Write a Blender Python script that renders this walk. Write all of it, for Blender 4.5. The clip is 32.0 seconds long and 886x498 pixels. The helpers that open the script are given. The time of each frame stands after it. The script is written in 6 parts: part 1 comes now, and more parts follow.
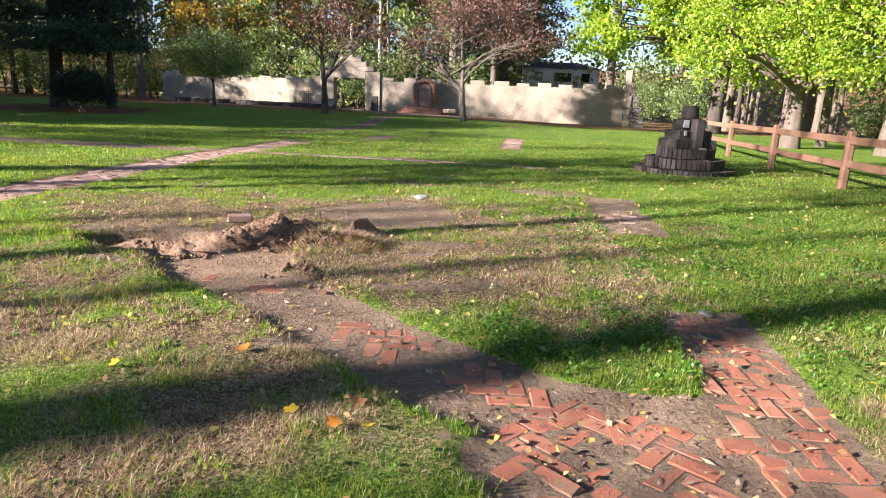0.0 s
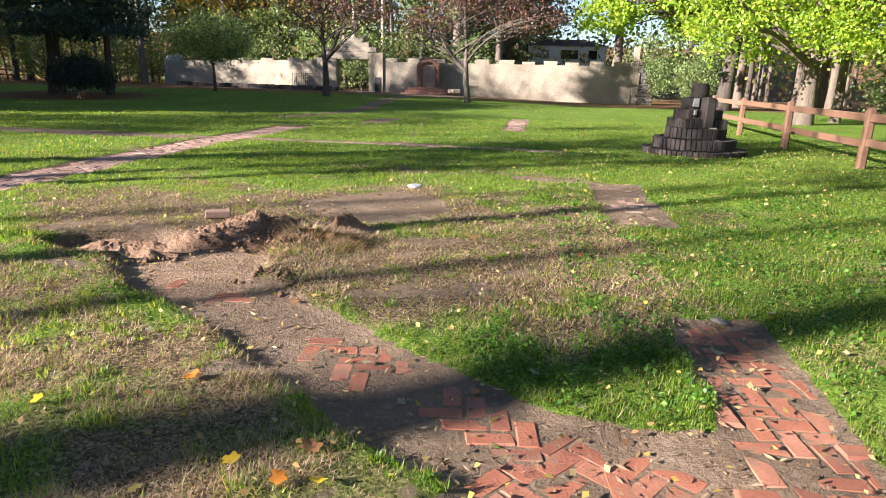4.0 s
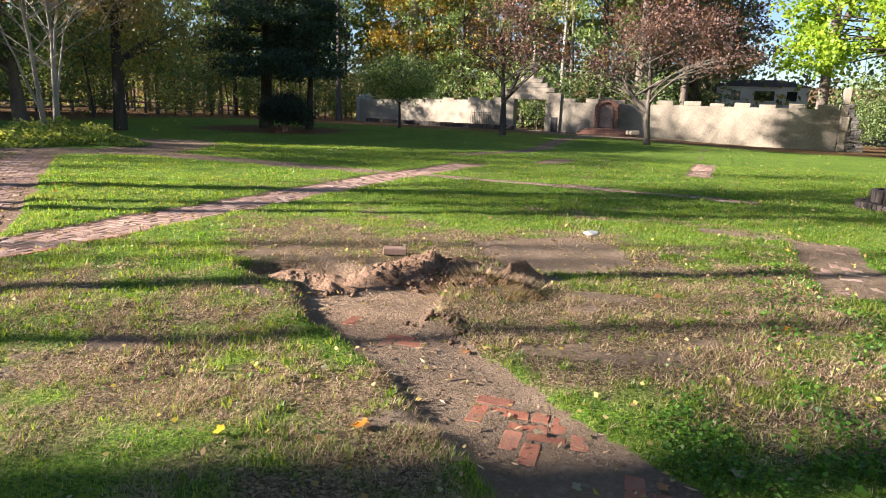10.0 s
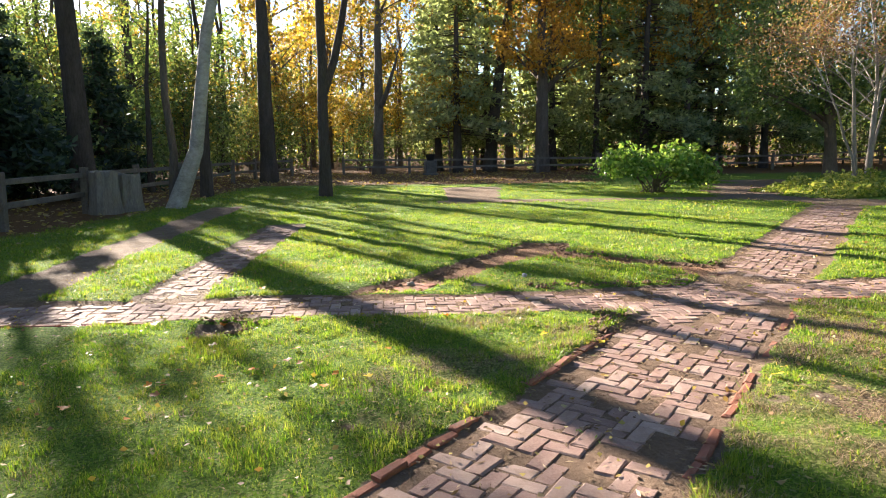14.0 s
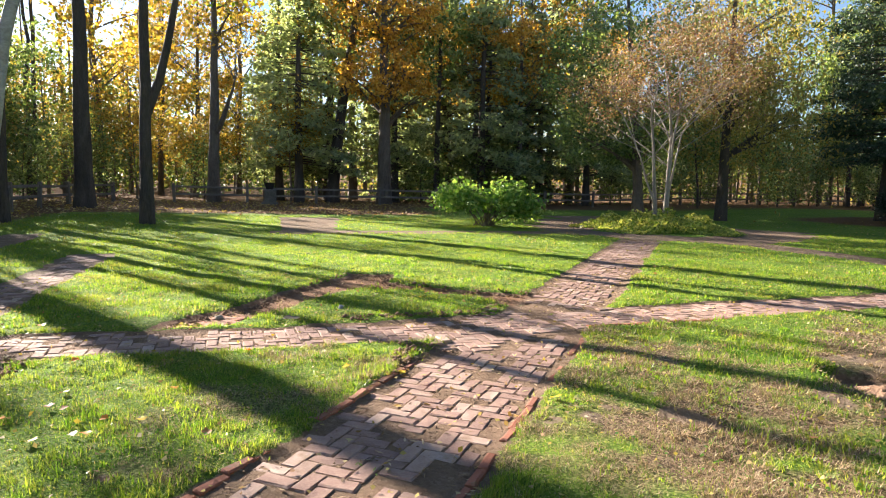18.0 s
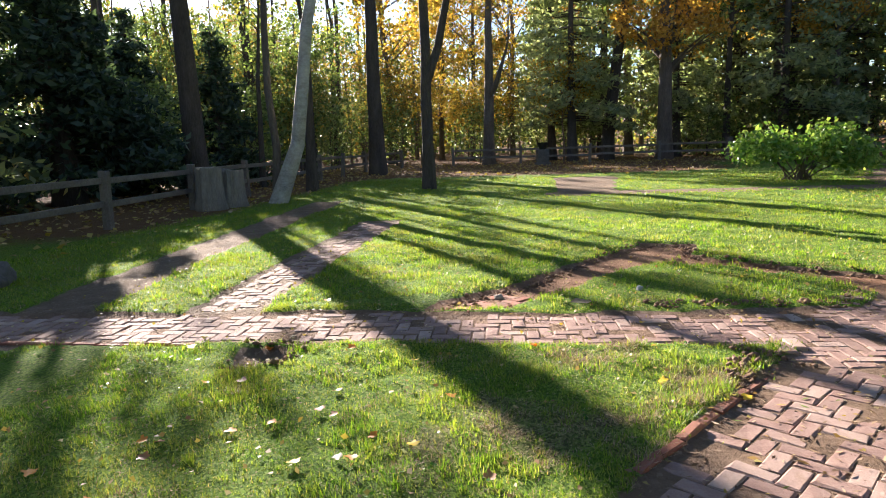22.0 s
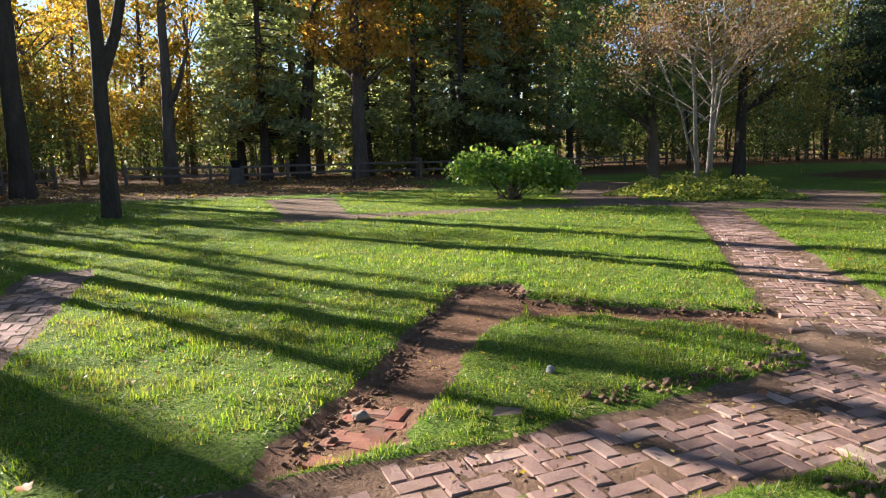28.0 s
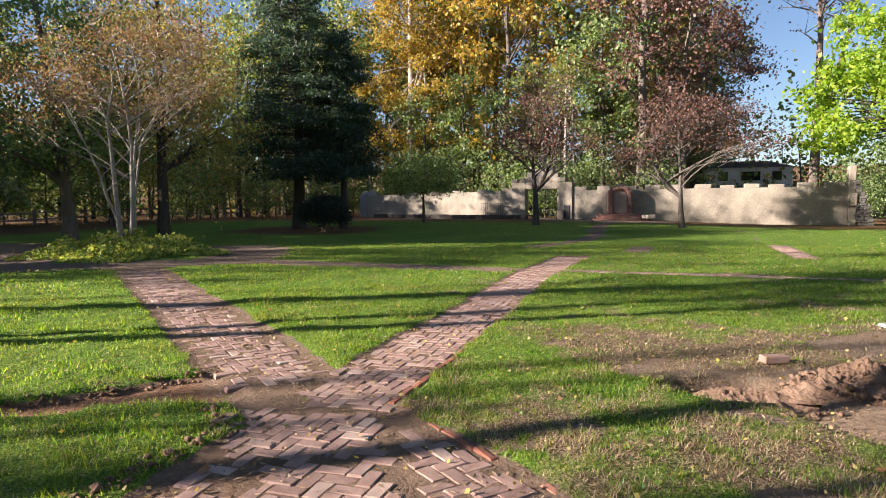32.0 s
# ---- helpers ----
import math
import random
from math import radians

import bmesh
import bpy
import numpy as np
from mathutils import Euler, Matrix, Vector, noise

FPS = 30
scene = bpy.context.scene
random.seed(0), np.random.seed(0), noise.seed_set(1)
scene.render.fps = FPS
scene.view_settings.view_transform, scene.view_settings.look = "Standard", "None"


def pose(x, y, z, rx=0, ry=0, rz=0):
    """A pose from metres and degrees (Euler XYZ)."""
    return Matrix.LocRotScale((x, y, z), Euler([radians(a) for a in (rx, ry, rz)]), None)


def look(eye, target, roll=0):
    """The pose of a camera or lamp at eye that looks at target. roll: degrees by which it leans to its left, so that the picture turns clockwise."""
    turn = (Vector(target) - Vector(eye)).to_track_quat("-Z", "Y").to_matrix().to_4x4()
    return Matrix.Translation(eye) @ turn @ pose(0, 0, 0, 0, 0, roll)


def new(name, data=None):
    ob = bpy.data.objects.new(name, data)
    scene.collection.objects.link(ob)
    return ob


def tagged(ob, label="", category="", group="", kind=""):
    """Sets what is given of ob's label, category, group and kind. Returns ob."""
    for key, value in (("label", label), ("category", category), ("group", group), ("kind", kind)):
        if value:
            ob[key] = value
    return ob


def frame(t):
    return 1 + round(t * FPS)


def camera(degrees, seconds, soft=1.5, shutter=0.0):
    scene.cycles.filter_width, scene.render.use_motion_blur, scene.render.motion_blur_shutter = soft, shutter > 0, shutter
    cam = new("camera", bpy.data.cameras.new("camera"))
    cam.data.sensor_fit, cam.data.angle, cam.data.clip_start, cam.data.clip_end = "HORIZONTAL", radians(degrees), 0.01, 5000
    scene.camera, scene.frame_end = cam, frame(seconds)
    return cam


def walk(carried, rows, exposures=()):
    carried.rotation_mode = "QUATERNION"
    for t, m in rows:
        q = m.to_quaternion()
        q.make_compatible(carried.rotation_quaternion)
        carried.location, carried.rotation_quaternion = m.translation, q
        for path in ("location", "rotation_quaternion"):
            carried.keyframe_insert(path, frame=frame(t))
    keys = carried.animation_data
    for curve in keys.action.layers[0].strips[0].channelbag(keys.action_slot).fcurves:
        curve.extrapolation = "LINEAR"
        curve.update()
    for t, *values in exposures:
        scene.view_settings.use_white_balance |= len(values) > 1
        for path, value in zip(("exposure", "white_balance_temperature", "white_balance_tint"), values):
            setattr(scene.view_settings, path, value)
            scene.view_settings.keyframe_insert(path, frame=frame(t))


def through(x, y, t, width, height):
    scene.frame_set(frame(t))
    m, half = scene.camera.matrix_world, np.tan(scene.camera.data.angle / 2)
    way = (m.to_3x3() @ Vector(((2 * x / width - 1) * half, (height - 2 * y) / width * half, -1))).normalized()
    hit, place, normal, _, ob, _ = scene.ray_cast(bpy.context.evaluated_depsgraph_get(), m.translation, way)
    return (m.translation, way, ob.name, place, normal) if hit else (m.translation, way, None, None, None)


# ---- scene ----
cam = camera(69.6, 32.0, 1.0)
PATH = [
    (0, (1.102, -0.953, 1.338), (0.876, 0.982, 0.885), 2.5),
    (0.5, (1.202, -0.857, 1.331), (1.388, 1.079, 0.864), 1.7),
    (1, (1.198, -0.703, 1.331), (1.689, 1.175, 0.848), 2.6),
    (1.5, (1.138, -0.609, 1.368), (1.701, 1.247, 0.881), 2.9),
    (2, (1.105, -0.563, 1.358), (1.651, 1.298, 0.869), 2.9),
    (2.5, (1.124, -0.495, 1.361), (1.403, 1.422, 0.862), 2.2),
    (3, (1.204, -0.455, 1.371), (1.177, 1.477, 0.853), 1.2),
    (3.5, (1.212, -0.452, 1.375), (1.045, 1.474, 0.861), 1.3),
    (4, (1.203, -0.474, 1.380), (0.955, 1.443, 0.868), 1.6),
    (4.5, (1.198, -0.486, 1.380), (0.914, 1.428, 0.873), 2.1),
    (6.5, (1.247, -0.477, 1.391), (0.931, 1.442, 0.926), 2.5),
    (7, (1.252, -0.477, 1.390), (0.943, 1.445, 0.933), 2.4),
    (7.5, (1.246, -0.484, 1.391), (0.938, 1.441, 0.944), 2.2),
    (8, (1.216, -0.506, 1.388), (0.839, 1.406, 0.939), 1.9),
    (8.5, (1.151, -0.452, 1.373), (0.665, 1.437, 0.932), 2.2),
    (9, (1.101, -0.322, 1.403), (0.578, 1.557, 0.960), 2.9),
    (9.5, (1.063, -0.264, 1.421), (0.504, 1.606, 0.985), 2.8),
    (10, (1.054, -0.275, 1.424), (0.305, 1.532, 1.007), 2.4),
    (10.5, (1.109, -0.281, 1.453), (-0.006, 1.334, 1.069), 2.3),
    (11, (1.196, -0.339, 1.449), (-0.326, 0.896, 1.052), 1.6),
    (11.5, (1.165, -0.414, 1.414), (-0.636, 0.370, 1.038), 0.4),
    (12, (1.216, -0.478, 1.440), (-0.697, -0.037, 1.057), -0.2),
    (12.5, (1.211, -0.552, 1.441), (-0.724, -0.208, 1.070), -0.5),
    (13, (1.211, -0.650, 1.463), (-0.738, -0.373, 1.110), -0.7),
    (13.5, (1.217, -0.754, 1.465), (-0.753, -0.622, 1.145), -1.0),
    (15.5, (1.221, -0.737, 1.465), (-0.758, -0.586, 1.215), 1.0),
    (16, (1.217, -0.597, 1.465), (-0.733, -0.212, 1.24), 1.7),
    (16.5, (1.23, -0.381, 1.464), (-0.61, 0.373, 1.253), 2.6),
    (17, (1.264, -0.295, 1.458), (-0.537, 0.552, 1.257), 2.5),
    (17.5, (1.251, -0.33, 1.466), (-0.556, 0.503, 1.265), 2.3),
    (18, (1.265, -0.401, 1.466), (-0.636, 0.185, 1.264), 1.4),
    (18.5, (1.278, -0.445, 1.462), (-0.692, -0.168, 1.257), 0.8),
    (19, (1.249, -0.479, 1.443), (-0.736, -0.404, 1.205), 0.1),
    (19.5, (1.059, -0.527, 1.417), (-0.926, -0.504, 1.167), -0.1),
    (20, (0.914, -0.574, 1.442), (-1.067, -0.569, 1.167), -0.2),
    (20.5, (0.792, -0.519, 1.452), (-1.186, -0.592, 1.161), -0.9),
    (21, (0.626, -0.443, 1.468), (-1.326, -0.754, 1.16), -2.0),
    (21.5, (0.383, -0.457, 1.45), (-1.559, -0.813, 1.131), -2.2),
    (22, (0.056, -0.486, 1.443), (-1.902, -0.728, 1.117), -2.0),
    (22.5, (-0.171, -0.484, 1.44), (-2.138, -0.635, 1.11), -2.3),
    (23, (-0.394, -0.501, 1.44), (-2.363, -0.606, 1.106), -2.4),
    (23.5, (-0.614, -0.638, 1.41), (-2.589, -0.604, 1.096), -1.6),
    (24, (-0.884, -0.794, 1.371), (-2.856, -0.686, 1.052), -1.7),
    (24.5, (-1.177, -0.859, 1.373), (-3.149, -0.732, 1.06), -1.7),
    (25, (-1.422, -0.95, 1.353), (-3.389, -0.789, 1.031), -1.7),
    (25.5, (-1.657, -1.099, 1.406), (-3.597, -0.735, 1.085), -1.3),
    (27.5, (-2.463, -1.435, 1.466), (-4.326, -0.769, 1.17), -1.3),
    (28, (-2.484, -1.529, 1.464), (-4.324, -0.803, 1.168), -1.0),
    (28.5, (-2.456, -1.578, 1.476), (-4.295, -0.841, 1.205), -0.8),
    (29, (-2.43, -1.607, 1.473), (-4.275, -0.881, 1.214), -0.7),
    (29.5, (-2.426, -1.57, 1.481), (-4.274, -0.844, 1.241), -0.7),
    (30, (-2.454, -1.516, 1.476), (-4.278, -0.73, 1.24), -0.6),
    (30.5, (-2.5, -1.354, 1.475), (-4.14, -0.231, 1.258), 0.3),
    (31, (-2.567, -1.244, 1.469), (-3.902, 0.235, 1.289), 0.4),
    (31.5, (-2.684, -1.235, 1.484), (-3.718, 0.47, 1.333), -0.4),
    (32, (-2.721, -1.245, 1.491), (-3.404, 0.629, 1.354), -0.2),
]
walk(cam, [(t, look(eye, target, roll)) for t, eye, target, roll in PATH],
     [(0.0, 2.2, 5950, 20), (2.0, 2.22, 5900, 21), (4.0, 2.15, 6000, 18), (9.5, 2.1, 6050, 17), (12.0, 2.25, 6300, 16), (19.0, 2.4, 6300, 15), (21.0, 2.5, 6150, 16), (22.0, 2.2, 6100, 18), (24.0, 1.9, 6000, 19), (28.0, 1.85, 6050, 19), (30.0, 1.88, 6050, 19), (32.0, 1.8, 6100, 19)])


# ---------------------------------------------------------------- light
SUN_AZ = (-0.842, -0.539)
SUN_EL = radians(19.5)
world = bpy.data.worlds.new("sky")
scene.world = world
world.use_nodes = True
wn = world.node_tree
sky = wn.nodes.new("ShaderNodeTexSky")
sky.sky_type = "NISHITA"
sky.sun_disc = False
sky.sun_elevation = SUN_EL
sky.sun_rotation = math.atan2(SUN_AZ[0], SUN_AZ[1])
sky.air_density, sky.dust_density, sky.ozone_density = 1.0, 0.3, 2.2
wn.nodes["Background"].inputs[1].default_value = 0.043
wn.links.new(sky.outputs[0], wn.nodes["Background"].inputs[0])
sun_data = bpy.data.lights.new("sun", "SUN")
sun_data.energy, sun_data.angle, sun_data.color = 5.0, radians(0.53), (1.0, 0.90, 0.74)
sun = new("sun", sun_data)
sun.matrix_world = look((SUN_AZ[0] * 60, SUN_AZ[1] * 60, 60 * math.tan(SUN_EL)), (0, 0, 0))

# ---------------------------------------------------------------- materials
def nodes_of(name):
    m = bpy.data.materials.new(name)
    m.use_nodes = True
    return m, m.node_tree.nodes, m.node_tree.links, m.node_tree.nodes["Principled BSDF"]


def ramp(n, stops):
    r = n.new("ShaderNodeValToRGB")
    e = r.color_ramp.elements
    while len(e) < len(stops):
        e.new(0.5)
    for k, (p, c) in zip(e, stops):
        k.position, k.color = p, (*c, 1)
    return r


def mixc(n, l, fac, a, b):
    x = n.new("ShaderNodeMix")
    x.data_type = "RGBA"
    for sock, v in ((x.inputs[0], fac), (x.inputs[6], a), (x.inputs[7], b)):
        if isinstance(v, (int, float)):
            sock.default_value = v
        elif isinstance(v, tuple):
            sock.default_value = (*v, 1)
        else:
            l.new(v, sock)
    return x.outputs[2]


def noise_of(n, l, scale, detail=4.0, rough=0.6, coord="Object", stretch=None):
    t = n.new("ShaderNodeTexNoise")
    t.inputs["Scale"].default_value, t.inputs["Detail"].default_value, t.inputs["Roughness"].default_value = scale, detail, rough
    c = n.new("ShaderNodeTexCoord")
    if stretch:
        mp = n.new("ShaderNodeMapping")
        mp.inputs["Scale"].default_value = stretch
        l.new(c.outputs[coord], mp.inputs[0])
        l.new(mp.outputs[0], t.inputs["Vector"])
    else:
        l.new(c.outputs[coord], t.inputs["Vector"])
    return t.outputs["Fac"]


def bump_of(n, l, height, strength, distance, shader):
    b = n.new("ShaderNodeBump")
    b.inputs["Strength"].default_value, b.inputs["Distance"].default_value = strength, distance
    l.new(height, b.inputs["Height"])
    l.new(b.outputs[0], shader.inputs["Normal"])


def rough_mat(name, dark, mid, light, scale, fine, roughness=0.85, bump=0.5, depth=0.02, stretch=None, island=False, spec=0.3, dust=None):
    """A weathered surface: broad patches, fine grain, relief, and a shift from piece to piece. dust: colour and amount of soil trodden over it."""
    m, n, l, s = nodes_of(name)
    big = noise_of(n, l, scale, 5, 0.65, stretch=stretch)
    small = noise_of(n, l, fine, 6, 0.7, stretch=stretch)
    r1 = ramp(n, ((0.3, dark), (0.5, mid), (0.72, light)))
    l.new(big, r1.inputs[0])
    r2 = ramp(n, ((0.3, tuple(c * 0.6 for c in mid)), (0.7, tuple(min(1, c * 1.25) for c in light))))
    l.new(small, r2.inputs[0])
    col = mixc(n, l, 0.4, r1.outputs[0], r2.outputs[0])
    if island:
        info = n.new("ShaderNodeObjectInfo")
        geo = n.new("ShaderNodeNewGeometry")
        add = n.new("ShaderNodeMath")
        add.operation = "ADD"
        l.new(info.outputs["Random"], add.inputs[0])
        l.new(geo.outputs["Random Per Island"], add.inputs[1])
        fr = n.new("ShaderNodeMath")
        fr.operation = "FRACT"
        l.new(add.outputs[0], fr.inputs[0])
        r3 = ramp(n, ((0.0, dark), (0.35, mid), (0.7, tuple(c * 0.9 for c in mid)), (1.0, light)))
        l.new(fr.outputs[0], r3.inputs[0])
        col = mixc(n, l, 0.55, col, r3.outputs[0])
    if dust:
        where = n.new("ShaderNodeNewGeometry")
        film = n.new("ShaderNodeTexNoise")
        film.inputs["Scale"].default_value, film.inputs["Detail"].default_value, film.inputs["Roughness"].default_value = 5.5, 7, 0.72
        l.new(where.outputs["Position"], film.inputs["Vector"])
        mr = n.new("ShaderNodeMapRange")
        mr.inputs[1].default_value, mr.inputs[2].default_value, mr.inputs[4].default_value = 0.64 - 0.3 * dust[1], 0.78 - 0.3 * dust[1], 0.85
        l.new(film.outputs["Fac"], mr.inputs[0])
        col = mixc(n, l, mr.outputs[0], col, dust[0])
    l.new(col, s.inputs["Base Color"])
    s.inputs["Roughness"].default_value = roughness
    s.inputs["Specular IOR Level"].default_value = spec
    bump_of(n, l, small, bump, depth, s)
    return m


def leaf_mat(name, stops, through=0.4, rough=0.5, patches=None):
    """Leaves: a colour for each one, and light that shines through. patches: a second colour that comes in drifts."""
    m, n, l, s = nodes_of(name)
    geo = n.new("ShaderNodeNewGeometry")
    r = ramp(n, stops)
    l.new(geo.outputs["Random Per Island"], r.inputs[0])
    colour = r.outputs[0]
    if patches:
        a, b = noise_of(n, l, 1.1, 3, 0.5), noise_of(n, l, 8.0, 4, 0.65)
        mm = n.new("ShaderNodeMath")
        mm.operation = "ADD"
        l.new(a, mm.inputs[0])
        l.new(b, mm.inputs[1])
        mr = n.new("ShaderNodeMapRange")
        mr.inputs[1].default_value, mr.inputs[2].default_value, mr.inputs[4].default_value = 0.88, 1.3, 0.7
        l.new(mm.outputs[0], mr.inputs[0])
        colour = mixc(n, l, mr.outputs[0], colour, patches)
    l.new(colour, s.inputs["Base Color"])
    s.inputs["Roughness"].default_value = rough
    s.inputs["Specular IOR Level"].default_value = 0.35
    tr = n.new("ShaderNodeBsdfTranslucent")
    gm = n.new("ShaderNodeMixRGB")
    gm.blend_type = "MULTIPLY"
    gm.inputs[0].default_value = 1.0
    gm.inputs[2].default_value = (1.5, 1.45, 0.7, 1)
    l.new(colour, gm.inputs[1])
    l.new(gm.outputs[0], tr.inputs[0])
    mx = n.new("ShaderNodeMixShader")
    mx.inputs[0].default_value = through
    l.new(s.outputs[0], mx.inputs[1])
    l.new(tr.outputs[0], mx.inputs[2])
    l.new(mx.outputs[0], n["Material Output"].inputs[0])
    return m


def ground_mat():
    m, n, l, s = nodes_of("lawn_and_soil")
    at = n.new("ShaderNodeAttribute")
    at.attribute_name = "cover"
    sep = n.new("ShaderNodeSeparateColor")
    l.new(at.outputs["Color"], sep.inputs[0])
    broad, mid, fine = noise_of(n, l, 0.35, 4), noise_of(n, l, 3.0, 6, 0.7), noise_of(n, l, 45, 6, 0.75)
    lump = noise_of(n, l, 13, 5, 0.7)

    def flecks(scale):
        c = n.new("ShaderNodeTexCoord")
        warp = n.new("ShaderNodeVectorMath")
        warp.operation = "ADD"
        wob = n.new("ShaderNodeTexNoise")
        wob.inputs["Scale"].default_value, wob.inputs["Detail"].default_value = scale * 1.7, 1
        size = n.new("ShaderNodeVectorMath")
        size.operation = "SCALE"
        size.inputs["Scale"].default_value = 0.9 / scale
        l.new(c.outputs["Object"], wob.inputs["Vector"])
        l.new(wob.outputs["Color"], size.inputs[0])
        l.new(c.outputs["Object"], warp.inputs[0])
        l.new(size.outputs[0], warp.inputs[1])
        v = n.new("ShaderNodeTexVoronoi")
        v.inputs["Scale"].default_value = scale
        l.new(warp.outputs[0], v.inputs["Vector"])
        sp = n.new("ShaderNodeSeparateColor")
        l.new(v.outputs["Color"], sp.inputs[0])
        return sp.outputs[0]

    crumb, bit = flecks(75), flecks(38)
    g1 = ramp(n, ((0.0, (0.026, 0.056, 0.008)), (0.35, (0.085, 0.165, 0.016)), (0.7, (0.185, 0.305, 0.028)), (0.9, (0.29, 0.38, 0.06)), (1.0, (0.32, 0.27, 0.13))))
    l.new(crumb, g1.inputs[0])
    g2 = ramp(n, ((0.35, (0.075, 0.155, 0.015)), (0.65, (0.20, 0.29, 0.035))))
    l.new(broad, g2.inputs[0])
    grass = mixc(n, l, 0.4, g1.outputs[0], g2.outputs[0])
    d0 = ramp(n, ((0.0, (0.03, 0.02, 0.012)), (0.3, (0.10, 0.066, 0.038)), (0.6, (0.25, 0.17, 0.10)), (0.88, (0.52, 0.39, 0.25)), (0.96, (0.13, 0.18, 0.03)), (1.0, (0.08, 0.15, 0.02))))
    l.new(crumb, d0.inputs[0])
    d2 = ramp(n, ((0.3, (0.085, 0.055, 0.033)), (0.7, (0.29, 0.20, 0.125))))
    l.new(fine, d2.inputs[0])
    d1 = n.new("ShaderNodeMix")
    d1.data_type = "RGBA"
    d1.inputs[0].default_value = 0.35
    l.new(d0.outputs[0], d1.inputs[6])
    l.new(d2.outputs[0], d1.inputs[7])
    s1 = ramp(n, ((0.25, (0.115, 0.080, 0.054)), (0.5, (0.225, 0.162, 0.112)), (0.75, (0.360, 0.275, 0.200))))
    l.new(fine, s1.inputs[0])
    s2 = ramp(n, ((0.3, (0.105, 0.075, 0.052)), (0.5, (0.215, 0.155, 0.107)), (0.66, (0.345, 0.262, 0.190))))
    l.new(mid, s2.inputs[0])
    s3 = ramp(n, ((0.0, (0.085, 0.058, 0.038)), (0.1, (0.200, 0.145, 0.100)), (0.86, (0.250, 0.182, 0.126)), (0.95, (0.420, 0.340, 0.250)), (1.0, (0.520, 0.430, 0.320))))
    l.new(bit, s3.inputs[0])
    soil = mixc(n, l, 0.25, mixc(n, l, 0.5, s1.outputs[0], s2.outputs[0]), s3.outputs[0])
    tone = ramp(n, ((0.0, (1.2, 0.86, 0.68)), (0.5, (1.0, 1.0, 1.0)), (1.0, (1.75, 1.62, 1.5))))
    l.new(at.outputs["Alpha"], tone.inputs[0])
    tint = n.new("ShaderNodeMixRGB")
    tint.blend_type = "MULTIPLY"
    tint.inputs[0].default_value = 1.0
    l.new(soil, tint.inputs[1])
    l.new(tone.outputs[0], tint.inputs[2])
    soil = tint.outputs[0]
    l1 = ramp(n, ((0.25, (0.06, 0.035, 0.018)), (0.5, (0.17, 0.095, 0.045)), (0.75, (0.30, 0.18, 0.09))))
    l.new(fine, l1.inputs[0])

    def edge(channel, lo, hi):
        a = n.new("ShaderNodeMath")
        a.operation = "MULTIPLY_ADD"
        l.new(mid, a.inputs[0])
        a.inputs[1].default_value = 0.5
        l.new(channel, a.inputs[2])
        r = n.new("ShaderNodeMapRange")
        r.inputs[1].default_value, r.inputs[2].default_value = lo, hi
        l.new(a.outputs[0], r.inputs[0])
        return r.outputs[0]

    col = mixc(n, l, edge(sep.outputs[1], 0.55, 0.95), grass, d1.outputs[2])
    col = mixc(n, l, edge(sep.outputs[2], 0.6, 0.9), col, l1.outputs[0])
    col = mixc(n, l, edge(sep.outputs[0], 0.62, 0.78), col, soil)
    l.new(col, s.inputs["Base Color"])
    s.inputs["Roughness"].default_value = 0.95
    s.inputs["Specular IOR Level"].default_value = 0.15
    both = n.new("ShaderNodeMath")
    both.operation = "MULTIPLY_ADD"
    both.inputs[1].default_value = 1.6
    l.new(lump, both.inputs[0])
    l.new(fine, both.inputs[2])
    more = n.new("ShaderNodeMath")
    more.operation = "MULTIPLY_ADD"
    more.inputs[1].default_value = 0.35
    l.new(crumb, more.inputs[0])
    l.new(both.outputs[0], more.inputs[2])
    bump_of(n, l, more.outputs[0], 1.0, 0.035, s)
    return m


M_GROUND = ground_mat()
M_BRICK = rough_mat("worn_clay_brick", (0.16, 0.085, 0.068), (0.31, 0.19, 0.15), (0.52, 0.39, 0.315), 9, 60, 0.85, 0.9, 0.008, island=True, spec=0.2, dust=((0.27, 0.18, 0.12), 0.27))
M_REDBRICK = rough_mat("red_clay_brick", (0.13, 0.055, 0.04), (0.33, 0.115, 0.065), (0.44, 0.21, 0.135), 9, 60, 0.8, 0.9, 0.008, island=True, dust=((0.22, 0.155, 0.105), 0.34))
M_DARKBRICK = rough_mat("sooty_brick", (0.02, 0.017, 0.016), (0.042, 0.034, 0.031), (0.10, 0.08, 0.07), 4, 40, 0.85, 0.7, 0.01, island=True)
M_STUCCO = rough_mat("lime_stucco", (0.12, 0.10, 0.08), (0.26, 0.22, 0.17), (0.40, 0.345, 0.265), 0.5, 9, 0.92, 0.5, 0.03)
M_PALEWALL = rough_mat("pale_painted_wall", (0.42, 0.42, 0.40), (0.62, 0.61, 0.58), (0.72, 0.71, 0.68), 0.6, 8, 0.9, 0.3, 0.01)
M_NICHE = rough_mat("reddish_plaster", (0.16, 0.105, 0.09), (0.27, 0.19, 0.165), (0.38, 0.30, 0.265), 2.0, 14, 0.9, 0.5, 0.02)
M_GREYSTONE = rough_mat("grey_stone", (0.20, 0.20, 0.20), (0.33, 0.33, 0.33), (0.46, 0.46, 0.45), 1.5, 18, 0.9, 0.5, 0.02)
M_RUST = rough_mat("red_niche_brick", (0.12, 0.055, 0.04), (0.23, 0.105, 0.075), (0.36, 0.22, 0.17), 1.3, 14, 0.88, 0.6, 0.02)
